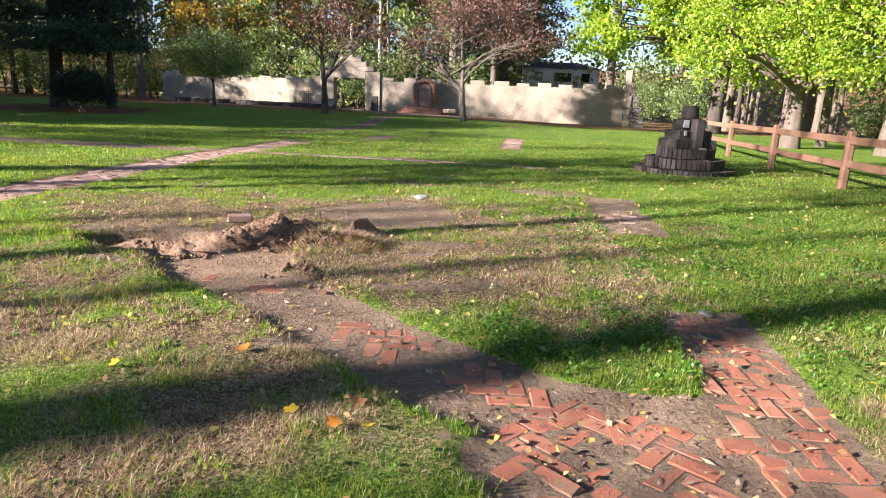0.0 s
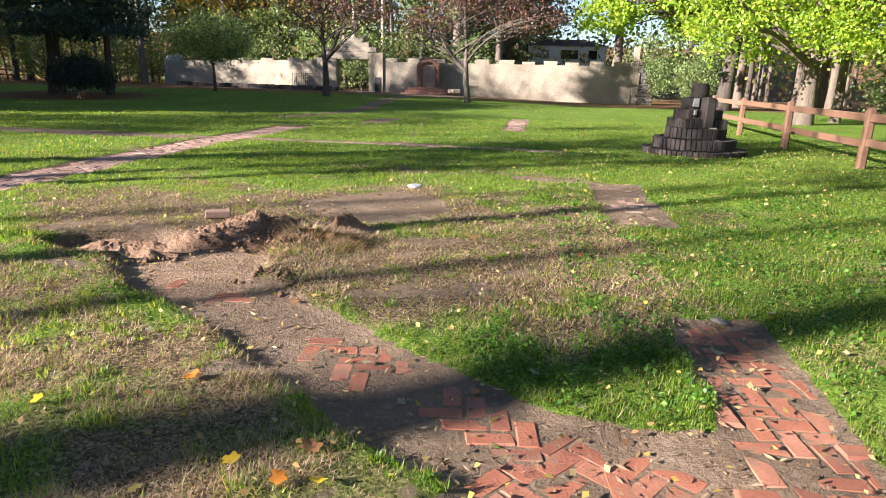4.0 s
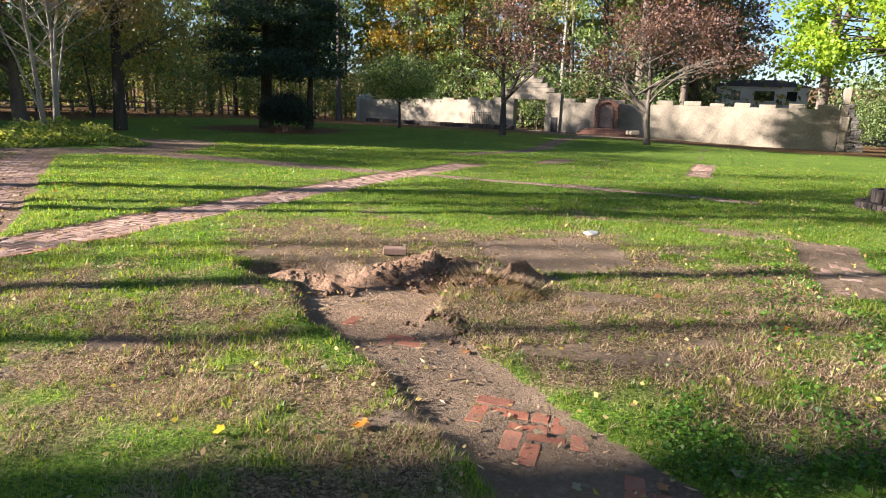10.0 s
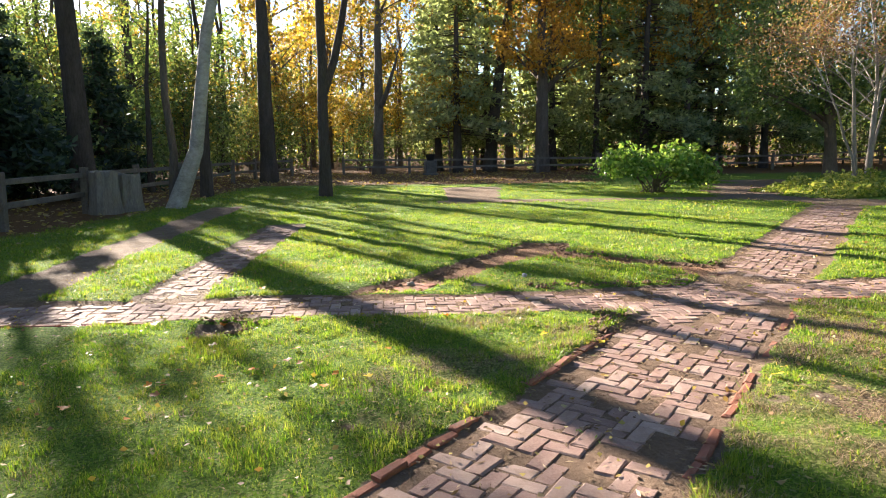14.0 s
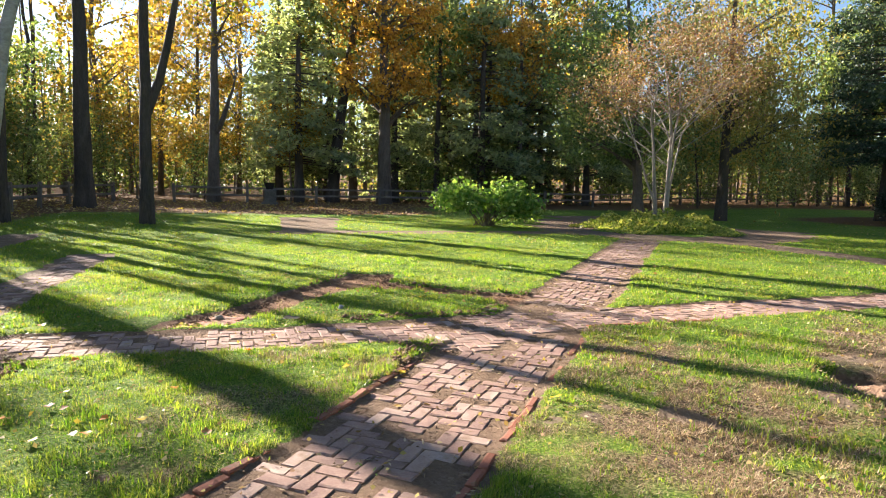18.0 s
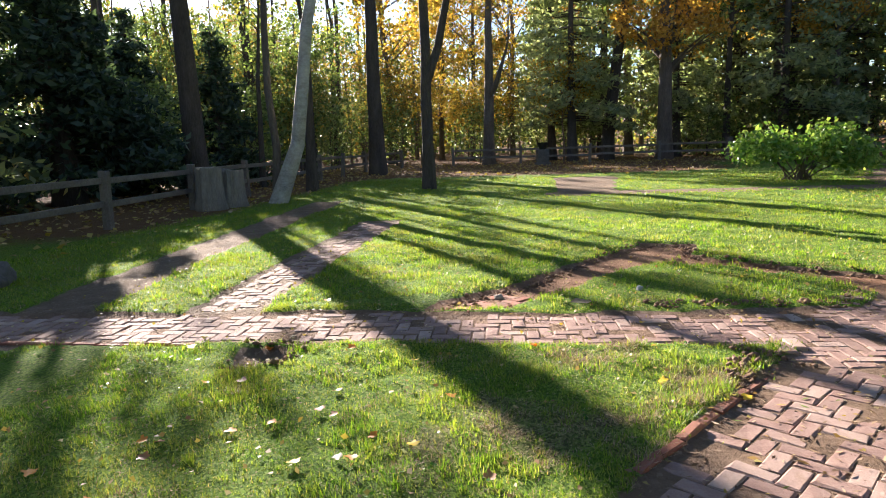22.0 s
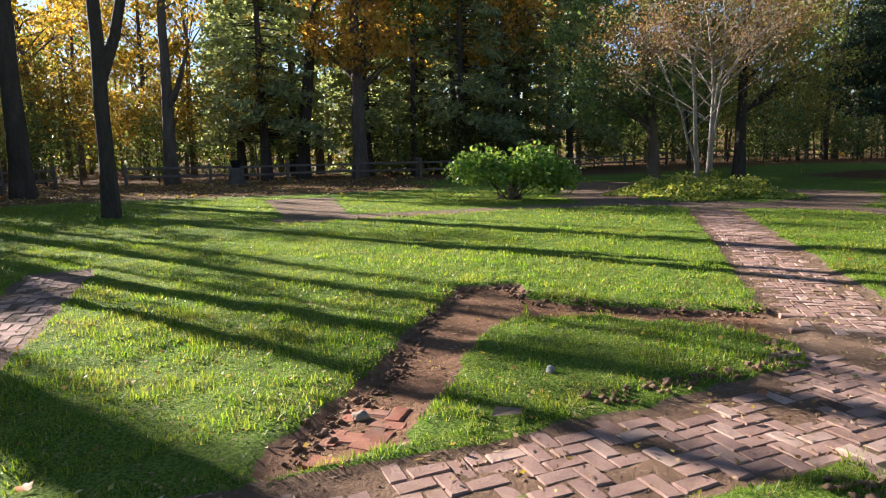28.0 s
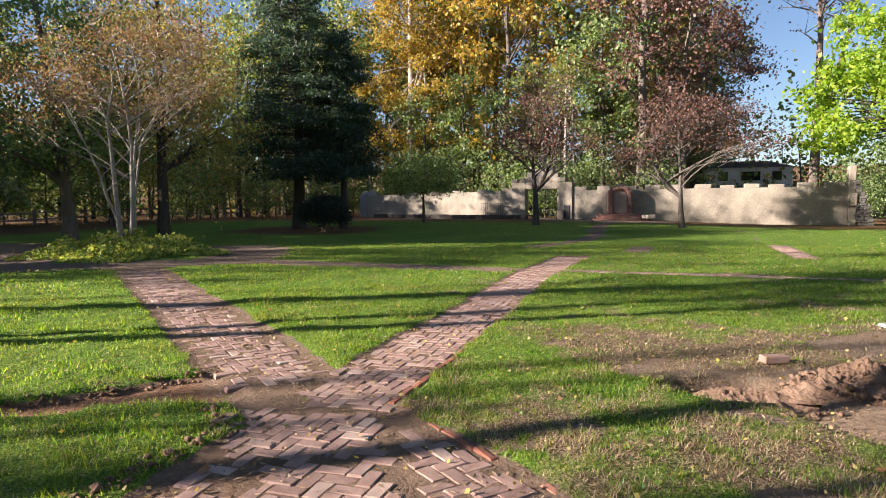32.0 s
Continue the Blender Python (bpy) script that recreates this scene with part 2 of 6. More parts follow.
M_RAIL = rough_mat("brown_stained_rail", (0.085, 0.044, 0.028), (0.18, 0.096, 0.06), (0.27, 0.16, 0.105), 1.5, 25, 0.75, 0.4, 0.006, stretch=(6, 0.6, 6), island=True)
M_OLDRAIL = rough_mat("grey_weathered_rail", (0.07, 0.06, 0.05), (0.145, 0.125, 0.105), (0.25, 0.22, 0.19), 1.5, 25, 0.85, 0.4, 0.008)
M_BARK = rough_mat("grey_brown_bark", (0.06, 0.045, 0.035), (0.13, 0.10, 0.08), (0.22, 0.18, 0.145), 1.2, 9, 0.92, 1.0, 0.05, stretch=(3, 3, 0.7))
M_DARKBARK = rough_mat("dark_bark", (0.03, 0.025, 0.02), (0.07, 0.056, 0.047), (0.13, 0.105, 0.09), 1.2, 9, 0.95, 1.0, 0.05, stretch=(3, 3, 0.7))
M_PALEBARK = rough_mat("pale_mottled_bark", (0.05, 0.041, 0.034), (0.105, 0.086, 0.07), (0.19, 0.158, 0.13), 1.6, 8, 0.9, 1.0, 0.05, stretch=(2, 2, 0.6))
M_BIRCH = rough_mat("pale_birch_bark", (0.12, 0.10, 0.085), (0.34, 0.31, 0.27), (0.52, 0.49, 0.44), 2.2, 10, 0.8, 0.6, 0.02, stretch=(1, 1, 1.6))
M_STUMP = rough_mat("grey_dead_wood", (0.10, 0.085, 0.07), (0.20, 0.175, 0.15), (0.33, 0.30, 0.26), 2.0, 14, 0.9, 0.9, 0.03, stretch=(3, 3, 0.6))
M_SMOOTHBARK = rough_mat("smooth_pinkish_bark", (0.12, 0.098, 0.082), (0.26, 0.22, 0.185), (0.43, 0.37, 0.32), 3, 16, 0.75, 0.4, 0.01, stretch=(2, 2, 0.6))
M_CLOD = rough_mat("dug_soil", (0.075, 0.043, 0.027), (0.20, 0.12, 0.075), (0.34, 0.22, 0.145), 3, 30, 0.97, 1.0, 0.03)
M_DARKSTONE = rough_mat("lichened_stone", (0.06, 0.055, 0.05), (0.12, 0.11, 0.10), (0.20, 0.185, 0.165), 2.5, 20, 0.95, 0.7, 0.02)
M_IRON = rough_mat("black_iron", (0.012, 0.012, 0.013), (0.02, 0.02, 0.021), (0.04, 0.038, 0.036), 4, 30, 0.6, 0.3, 0.003)
M_ROOF = rough_mat("dark_shingle", (0.05, 0.035, 0.03), (0.085, 0.06, 0.05), (0.13, 0.09, 0.075), 2, 14, 0.9, 0.5, 0.02)
M_BLADE = leaf_mat("grass_blades", ((0.0, (0.045, 0.12, 0.010)), (0.45, (0.12, 0.25, 0.018)), (0.8, (0.23, 0.355, 0.032)), (0.94, (0.31, 0.345, 0.075)), (1.0, (0.39, 0.315, 0.13))), 0.6, 0.4, (0.28, 0.26, 0.065))
M_STRAW = leaf_mat("dry_grass", ((0.0, (0.12, 0.075, 0.045)), (0.3, (0.27, 0.18, 0.105)), (0.65, (0.43, 0.305, 0.19)), (0.93, (0.62, 0.48, 0.32)), (0.94, (0.17, 0.24, 0.04)), (1.0, (0.12, 0.2, 0.03))), 0.22, 0.65)
M_CLOVER = leaf_mat("clover", ((0.0, (0.035, 0.10, 0.012)), (0.6, (0.08, 0.19, 0.022)), (1.0, (0.16, 0.28, 0.035))), 0.4, 0.45)
M_FALLEN = leaf_mat("fallen_leaves", ((0.0, (0.42, 0.31, 0.06)), (0.25, (0.40, 0.33, 0.10)), (0.5, (0.30, 0.17, 0.07)), (0.75, (0.44, 0.36, 0.18)), (1.0, (0.22, 0.11, 0.05))), 0.25, 0.6)
M_LIME = leaf_mat("lime_green_leaves", ((0.0, (0.12, 0.22, 0.015)), (0.5, (0.24, 0.36, 0.03)), (1.0, (0.40, 0.46, 0.05))), 0.45)
M_GREEN = leaf_mat("green_leaves", ((0.0, (0.075, 0.12, 0.045)), (0.5, (0.15, 0.22, 0.08)), (1.0, (0.31, 0.37, 0.15))), 0.4)
M_DEEP = leaf_mat("deep_green_needles", ((0.0, (0.022, 0.044, 0.036)), (0.5, (0.046, 0.08, 0.058)), (1.0, (0.09, 0.13, 0.085))), 0.35, 0.5)
M_YEW = leaf_mat("dark_yew_needles", ((0.0, (0.012, 0.022, 0.014)), (1.0, (0.035, 0.055, 0.032))), 0.15, 0.5)
M_SILVER = leaf_mat("grey_green_needles", ((0.0, (0.18, 0.23, 0.15)), (0.5, (0.30, 0.36, 0.24)), (1.0, (0.46, 0.51, 0.34))), 0.6, 0.45)
M_GOLD = leaf_mat("golden_leaves", ((0.0, (0.26, 0.15, 0.03)), (0.4, (0.42, 0.27, 0.05)), (0.7, (0.50, 0.38, 0.09)), (0.85, (0.22, 0.22, 0.05)), (1.0, (0.12, 0.15, 0.03))), 0.45)
M_OAK = leaf_mat("russet_gold_leaves", ((0.0, (0.30, 0.15, 0.035)), (0.5, (0.55, 0.32, 0.07)), (1.0, (0.70, 0.46, 0.11))), 0.5)
M_PURPLE = leaf_mat("purple_brown_leaves", ((0.0, (0.07, 0.042, 0.042)), (0.5, (0.145, 0.08, 0.07)), (1.0, (0.26, 0.13, 0.09))), 0.3)
M_RUSSET = leaf_mat("thin_russet_leaves", ((0.0, (0.22, 0.09, 0.06)), (0.4, (0.28, 0.16, 0.11)), (0.75, (0.34, 0.25, 0.11)), (1.0, (0.22, 0.20, 0.08))), 0.3)
M_PINE = leaf_mat("woodland_needles", ((0.0, (0.08, 0.115, 0.075)), (0.5, (0.175, 0.22, 0.135)), (0.85, (0.29, 0.32, 0.20)), (1.0, (0.32, 0.22, 0.1))), 0.7, 0.5)
M_WILLOW = leaf_mat("olive_willow_leaves", ((0.0, (0.16, 0.13, 0.05)), (0.5, (0.30, 0.25, 0.08)), (0.8, (0.42, 0.32, 0.10)), (1.0, (0.20, 0.22, 0.06))), 0.5)
M_BUSH = leaf_mat("bright_shrub_leaves", ((0.0, (0.08, 0.17, 0.03)), (0.5, (0.17, 0.31, 0.06)), (1.0, (0.36, 0.44, 0.14))), 0.4, 0.4)
M_IVY = leaf_mat("ivy_leaves", ((0.0, (0.14, 0.22, 0.04)), (0.5, (0.32, 0.38, 0.09)), (1.0, (0.58, 0.54, 0.16))), 0.4, 0.4)
M_WOODSMIX = leaf_mat("mixed_autumn_leaves", ((0.0, (0.07, 0.11, 0.035)), (0.4, (0.14, 0.19, 0.06)), (0.66, (0.25, 0.27, 0.09)), (0.86, (0.38, 0.28, 0.06)), (1.0, (0.18, 0.12, 0.05))), 0.38)
m, n, l, s = nodes_of("dark_window_glass")
s.inputs["Base Color"].default_value, s.inputs["Roughness"].default_value = (0.015, 0.017, 0.02, 1), 0.08
M_GLASS = m

# ---------------------------------------------------------------- mesh helpers
def mesh_np(name, verts, faces, material, smooth=False):
    """A mesh from arrays; faces is an (n, 3) or (n, 4) array, or a list of tuples."""
    me = bpy.data.meshes.new(name)
    if isinstance(faces, np.ndarray):
        k = faces.shape[1]
        me.vertices.add(len(verts))
        me.vertices.foreach_set("co", np.asarray(verts, np.float32).ravel())
        me.loops.add(faces.size)
        me.loops.foreach_set("vertex_index", faces.astype(np.int32).ravel())
        me.polygons.add(len(faces))
        me.polygons.foreach_set("loop_start", np.arange(0, faces.size, k, dtype=np.int32))
        me.polygons.foreach_set("loop_total", np.full(len(faces), k, np.int32))
        me.update(calc_edges=True)
    else:
        me.from_pydata([tuple(map(float, v)) for v in verts], [], faces)
    me.validate()
    if smooth:
        me.polygons.foreach_set("use_smooth", np.ones(len(me.polygons), bool))
    me.materials.append(material)
    return me


def piece(name, me, parent=None, label="", at=None):
    ob = new(name, me)
    if parent:
        ob.parent = parent
    if at is not None:
        ob.matrix_basis = at
    if label:
        ob["label"] = label
    return ob


def part(name, bm, material, parent=None, label="", at=None, smooth=False):
    me = bpy.data.meshes.new(name)
    bm.to_mesh(me)
    bm.free()
    me.materials.append(material)
    if smooth:
        me.polygons.foreach_set("use_smooth", np.ones(len(me.polygons), bool))
    return piece(name, me, parent, label, at)


def thing(name, at, label, category, group="", kind=""):
    ob = new(name)
    ob.empty_display_size = 0.2
    ob.matrix_basis = at
    return tagged(ob, label, category, group, kind)


def box(bm, x0, y0, z0, x1, y1, z1, bevel=0.0, jitter=0.0, rng=None):
    made = bmesh.ops.create_cube(bm, size=1.0, matrix=Matrix.LocRotScale(((x0 + x1) / 2, (y0 + y1) / 2, (z0 + z1) / 2), None, (x1 - x0, y1 - y0, z1 - z0)))
    vs = made["verts"]
    if jitter:
        for v in vs:
            v.co += Vector((rng.uniform(-1, 1), rng.uniform(-1, 1), rng.uniform(-1, 1))) * jitter
    if bevel:
        es = list({e for v in vs for e in v.link_edges})
        bmesh.ops.bevel(bm, geom=es, offset=bevel, segments=1, affect="EDGES")


def tube(points, radii, sides=8, cap=True):
    """Vertices and quads of a tapered tube through the points."""
    pts = np.asarray(points, float)
    tang = np.gradient(pts, axis=0)
    tang /= np.linalg.norm(tang, axis=1)[:, None] + 1e-9
    ref = np.array([0.31, 0.95, 0.05])
    vs, a = [], np.linspace(0, 2 * np.pi, sides, endpoint=False)
    for p, t, r in zip(pts, tang, radii):
        u = np.cross(t, ref)
        u /= np.linalg.norm(u) + 1e-9
        v = np.cross(t, u)
        vs.append(p + r * (np.cos(a)[:, None] * u + np.sin(a)[:, None] * v))
    vs = np.concatenate(vs)
    i = np.arange(len(pts) - 1)[:, None] * sides
    j = np.arange(sides)[None]
    k = (j + 1) % sides
    f = np.stack([i + j, i + k, i + sides + k, i + sides + j], -1).reshape(-1, 4)
    return vs, f


def joined(pieces):
    vs, fs, off = [], [], 0
    for v, f in pieces:
        vs.append(v)
        fs.append(f + off)
        off += len(v)
    return np.concatenate(vs), np.concatenate(fs)


def leaf_quads(centres, size, rng, droop=0.0, flat=0.0, long=1.0):
    """One bent leaf (two quads would be dear: one quad) at each centre, turned at random."""
    k = len(centres)
    d = rng.normal(size=(k, 3))
    d[:, 2] = d[:, 2] * (1 - flat) - droop
    d /= np.linalg.norm(d, axis=1)[:, None]
    e = rng.normal(size=(k, 3))
    e[:, 2] *= 1 - flat
    e -= (e * d).sum(1)[:, None] * d
    e /= np.linalg.norm(e, axis=1)[:, None]
    s = size * rng.uniform(0.6, 1.35, (k, 1))
    a = centres + d * s * 0.55 * long
    b = centres - d * s * 0.55 * long
    w = e * s * 0.36
    bend = np.cross(d, e) * s * 0.12
    vs = np.stack([b, centres + w + bend, a, centres - w + bend], 1).reshape(-1, 3)
    return vs, np.arange(4 * k).reshape(-1, 4)


BED = (-18.3, 13.6)


def terrain(x, y):
    """The lie of the land: a lawn that rises a little towards the gate, and an added far rise."""
    def sm(v):
        v = np.clip(v, 0, 1)
        return v * v * (3 - 2 * v)
    bed = 0.34 * np.exp(-(((x - BED[0]) ** 2 + (y - BED[1]) ** 2) / 2.1**2) ** 1.3)
    # invented rise beyond the woods, added to block the bright sky at the horizon
    glow_block = 9.0 * sm((np.hypot(x + 10, y - 15) - 82) / 45)
    return 0.32 * sm((y - 24) / 12.0) * sm((6 - x) / 14.0) + bed + glow_block

# ---------------------------------------------------------------- ground plan
D1 = np.array([-0.78, 0.625])
N1 = np.array([0.625, 0.78])


def sn(s, n):
    return tuple(D1 * s + N1 * n)


def strip(points, half):
    """The outline of a path of that half width along the points."""
    p = np.asarray(points, float)
    t = np.gradient(p, axis=0)
    t /= np.linalg.norm(t, axis=1)[:, None]
    q = np.stack([-t[:, 1], t[:, 0]], 1) * half
    return [tuple(v) for v in np.concatenate([p + q, (p - q)[::-1]])]


NS_LINE = [(-4.88, -9.5), (-4.88, -3), (-4.88, 1), (-5.2, 4), (-5.35, 8), (-5.62, 12), (-5.5, 17.5)]
SHAPES = {}  # outline, depth, soil
SHAPES["diagonal"] = ([sn(-0.6, -1.66), sn(18.2, -1.58), sn(18.2, -0.42), sn(6.6, -0.46), sn(-0.6, -0.46)], 0.03, 1.0)
SHAPES["north_south"] = (strip(NS_LINE, 0.46), 0.03, 1.0)
SHAPES["west_arm"] = ([(-12.2, -3.55), (-5.2, -3.62), (-5.2, -2.86), (-12.2, -2.8)], 0.03, 1.0)
SHAPES["south_track"] = ([(-17, -6.1), (-8, -5.55), (-4.2, -5.2), (-4.2, -4.4), (-8, -4.75), (-17, -5.2)], 0.015, 0.62)
SHAPES["trench_a"] = ([(-5.3, -1.45), (-5.75, -1.25), (-6.3, -0.72), (-6.9, -0.26), (-8.14, 0.64), (-8.9, 1.2), (-8.75, 1.82), (-8.2, 1.66), (-7.45, 1.25), (-7.3, 0.78), (-6.5, 0.2), (-6.1, -0.15), (-5.45, -0.55)], 0.05, 1.0)
SHAPES["trench_b"] = ([(-8.3, 1.56), (-7.76, 1.82), (-7.1, 2.72), (-6.6, 3.4), (-5.9, 3.0), (-5.95, 2.62), (-6.7, 2.3), (-7.2, 1.85), (-7.35, 1.2)], 0.075, 1.0)
SHAPES["worn_arm"] = ([sn(-0.87, 1.85), sn(1.18, 1.73), sn(3.58, 1.77), sn(4.29, 2.07), sn(2.69, 2.52), sn(0.89, 2.44), sn(-0.51, 2.63), sn(-0.91, 2.58)], 0.05, 1.0)
SHAPES["worn_corner"] = ([(0.96, 1.35), (1.25, 2.15), (2.02, 2), (2.66, 1.63), (2.73, 0.63), (2.35, -0.58), (1.44, 0.21)], 0.03, 1.0)
SHAPES["east_arm"] = ([(2.1, -0.78), (2.06, 2.02), (2.13, 3.44), (2.67, 3.45), (2.65, 2.33), (2.66, -0.77)], 0.03, 1.0)
SHAPES["dug_pit"] = ([(-1.94, 3.89), (-1.33, 3.25), (-0.92, 3.06), (-0.63, 3.47), (-0.74, 4.06), (-0.86, 4.76), (-1.65, 4.55), (-1.85, 4.24)], 0.07, 1.0)
SHAPES["pit_hole"] = ([(-2.9, 4.2), (-2.65, 4.55), (-2.01, 4.76), (-1.6, 4.55), (-1.65, 4.23), (-2.39, 3.97)], 0.2, 1.0)
SHAPES["bare_patch"] = ([(-1.49, 6.55), (-0.61, 7.47), (0.09, 7.28), (0.46, 6.39), (0.03, 5.58), (-0.67, 5.47)], 0.02, 0.58)
SHAPES["brick_patch"] = ([(2.08, 6.12), (2.74, 6.08), (2.82, 9.04), (2.08, 9.02)], 0.02, 1.0)
SHAPES["patch_spur"] = ([(0.96, 9), (2.17, 8.72), (2.16, 9.12), (0.95, 9.35)], 0.01, 0.8)
SHAPES["cross_path"] = (strip([(-15.6, 12.4), (-9.7, 12.9), (-5.6, 13.3), (-1.5, 13.3), (1.9, 13.2)], 0.24), 0.02, 0.9)
SHAPES["far_patch_a"] = ([(0.35, 18.7), (1.05, 18.7), (1.15, 25.0), (0.4, 25.0)], 0.02, 1.0)
SHAPES["far_patch_b"] = ([(-4.3, 19.8), (-3.5, 19.8), (-3.3, 23.0), (-4.2, 23.0)], 0.02, 1.0)
SHAPES["ns_far"] = (strip([(-7.5, 21), (-6.0, 27), (-6.6, 33), (-7.0, 44)], 0.5), 0.01, 0.6)
SHAPES["lawn_edge_path"] = (strip([(-17.5, 0.2), (-17.6, 3), (-17.9, 6.5), (-17.0, 10.5)], 0.5), 0.03, 0.95)
SHAPES["west_patch"] = ([(-25, 0.8), (-17.5, 0.5), (-16.8, 1.9), (-26, 3.4)], 0.02, 0.8)
SHAPES["gate_apron"] = ([(-20, 46.5), (-3, 45.0), (-2, 48.5), (-10, 50.5), (-30, 56)], 0.0, 0.7)
SHAPES["heap_soil"] = ([(-3.25, 4.51), (-2.34, 4.13), (-0.25, 4.67), (0.03, 5.28), (-0.77, 5.56), (-2.27, 5.18), (-2.96, 5.02)], 0.01, 0.46)
SHAPES["bed_west"] = ([(-17.2, 10.2), (-19.5, 9.9), (-24.0, 11.6), (-27.5, 14.5), (-27.0, 17.4), (-23.0, 16.0), (-21.6, 12.6), (-18.6, 11.4)], 0.01, 1.0)
SHAPES["bed_east"] = ([(-14.4, 11.2), (-13.2, 13.0), (-13.8, 15.4), (-16.0, 18.6), (-18.6, 19.6), (-18.6, 17.0), (-15.6, 15.4), (-15.0, 12.6)], 0.01, 1.0)
SHAPES["cross_path_west"] = ([(-13.2, 13.7), (-10, 13.8), (-6.4, 13.5), (-6.2, 12.7), (-9.4, 12.6), (-13.6, 12.7)], 0.01, 0.85)
SHAPES["edge_hole"] = ([(-4.42, -2.62), (-4.4, -2.2), (-4.05, -2.15), (-3.9, -2.45)], 0.07, 1.0)


def inside(px, py, poly):
    """Which points lie in the outline, and how far they are from its edge (positive inside)."""
    p = np.asarray(poly, float)
    q = np.roll(p, -1, 0)
    hit = np.zeros(px.shape, bool)
    dist = np.full(px.shape, 1e9)
    for (x0, y0), (x1, y1) in zip(p, q):
        cond = (y0 > py) != (y1 > py)
        with np.errstate(divide="ignore", invalid="ignore"):
            hit ^= cond & (px < (x1 - x0) * (py - y0) / (y1 - y0 + 1e-12) + x0)
        dx, dy = x1 - x0, y1 - y0
        t = np.clip(((px - x0) * dx + (py - y0) * dy) / (dx * dx + dy * dy + 1e-12), 0, 1)
        dist = np.minimum(dist, np.hypot(px - x0 - t * dx, py - y0 - t * dy))
    return np.where(hit, dist, -dist)


def wobble(x, y, f, seed=0.0):
    """Smooth uneven noise between about -1 and 1, in three octaves."""
    x, y = np.asarray(x, float), np.asarray(y, float)
    total = 0.0
    for k, w in enumerate((0.9, 0.55, 0.32)):
        u, v = (0.81 * x + 0.59 * y) * f * 0.35 * 2.1**k + seed * 7.31 + 11.7 * k, (-0.59 * x + 0.81 * y) * f * 0.35 * 2.1**k - seed * 3.97 + 5.3 * k
        iu, iv = np.floor(u), np.floor(v)
        a, b = u - iu, v - iv
        a, b = a * a * (3 - 2 * a), b * b * (3 - 2 * b)

        def corner(p, q):
            h = np.sin((iu + p) * 127.1 + (iv + q) * 311.7) * 43758.5453
            return 2 * (h - np.floor(h)) - 1
        total = total + w * ((1 - a) * (1 - b) * corner(0, 0) + a * (1 - b) * corner(1, 0) + (1 - a) * b * corner(0, 1) + a * b * corner(1, 1))
    return total


def cover(x, y):
    """Height, bare soil, dry grass and leaf litter at points of the plan."""
    z = terrain(x, y) + 0.012 * wobble(x, y, 1.7) + 0.008 * wobble(x, y, 5.1, 2.0)
    soil, cut = np.zeros_like(x), np.zeros_like(x)
    edge = 0.05 * wobble(x, y, 4.0, 1.0) + 0.03 * wobble(x, y, 11.0, 3.0)
    for outline, depth, bare in SHAPES.values():
        p = np.asarray(outline)
        near = (x > p[:, 0].min() - 1) & (x < p[:, 0].max() + 1) & (y > p[:, 1].min() - 1) & (y < p[:, 1].max() + 1)
        if not near.any():
            continue
        d = inside(x[near], y[near], outline) + edge[near]
        w = np.clip(d / 0.07 + 0.5, 0, 1)
        soil[near] = np.maximum(soil[near], w * bare)
        cut[near] = np.maximum(cut[near], w * depth)
    z = z - cut + (1 - soil) * (0.013 * wobble(x, y, 9.0, 41.0) + 0.006 * wobble(x, y, 24.0, 43.0))
    # the ring of bare earth round the ivy bed
    r = np.hypot(x - BED[0], y - BED[1])
    ring = np.clip(1 - np.abs(r - 3.7 + edge * 4) / 1.0, 0, 1)
    soil = np.maximum(soil, np.clip(ring * 2.0, 0, 1.0))
    def sm(v):
        v = np.clip(v, 0, 1)
        return v * v * (3 - 2 * v)
    dry = np.zeros_like(x)
    for cx, cy, rx, ry, most in ((-0.57, 5.57, 3.6, 2.4, 0.9), (0.56, 4.19, 1.7, 1.1, 1.0), (-1, 2.16, 1.5, 0.75, 0.8), (-3.1, 0.1, 1.0, 1.3, 0.5), (-2.53, 3.53, 1.7, 1.4, 0.6), (-2.08, 5.94, 2.2, 1.6, 0.8),
                                 (-0.88, 1.16, 1.6, 1.0, 0.62), (1.48, 3.01, 0.7, 0.6, 0.5), (3.3, 2.24, 0.8, 1.6, 0.4), (-2.6, -1.2, 0.8, 0.9, 0.3), (-3.3, 0.0, 0.5, 0.5, 0.7), (4.25, 4.36, 0.5, 0.6, 0.7), (-7.4, -1.6, 1.0, 0.8, 0.35), (1.16, 9.2, 1.6, 0.5, 0.55)):
        dry = np.maximum(dry, np.clip(1.45 - np.hypot((x - cx) / rx, (y - cy) / ry), 0, 1) * most)
    dry = np.clip(dry + 0.34 * wobble(x, y, 2.4, 4.0) + 0.34 * wobble(x, y, 7.0, 8.0) - 0.03 - 0.28 * sm((-1.9 - x) / 0.8) * sm((0.6 - y) / 0.8) - 0.12 * sm((-6.0 - x) / 2) - 0.2 * sm((x - 2.2) / 0.8), 0, 1)
    spots = np.clip((wobble(x, y, 5.5, 31.0) - 0.62) * 4, 0, 1) * np.clip((dry - 0.3) * 3, 0, 1)
    soil = np.maximum(soil, 0.85 * spots)
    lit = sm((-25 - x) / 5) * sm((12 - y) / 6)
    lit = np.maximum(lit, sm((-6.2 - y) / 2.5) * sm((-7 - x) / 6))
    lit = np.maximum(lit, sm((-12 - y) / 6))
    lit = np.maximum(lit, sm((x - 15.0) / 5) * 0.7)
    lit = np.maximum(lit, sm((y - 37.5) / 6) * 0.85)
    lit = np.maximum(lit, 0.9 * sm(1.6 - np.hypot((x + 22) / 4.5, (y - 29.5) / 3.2)))
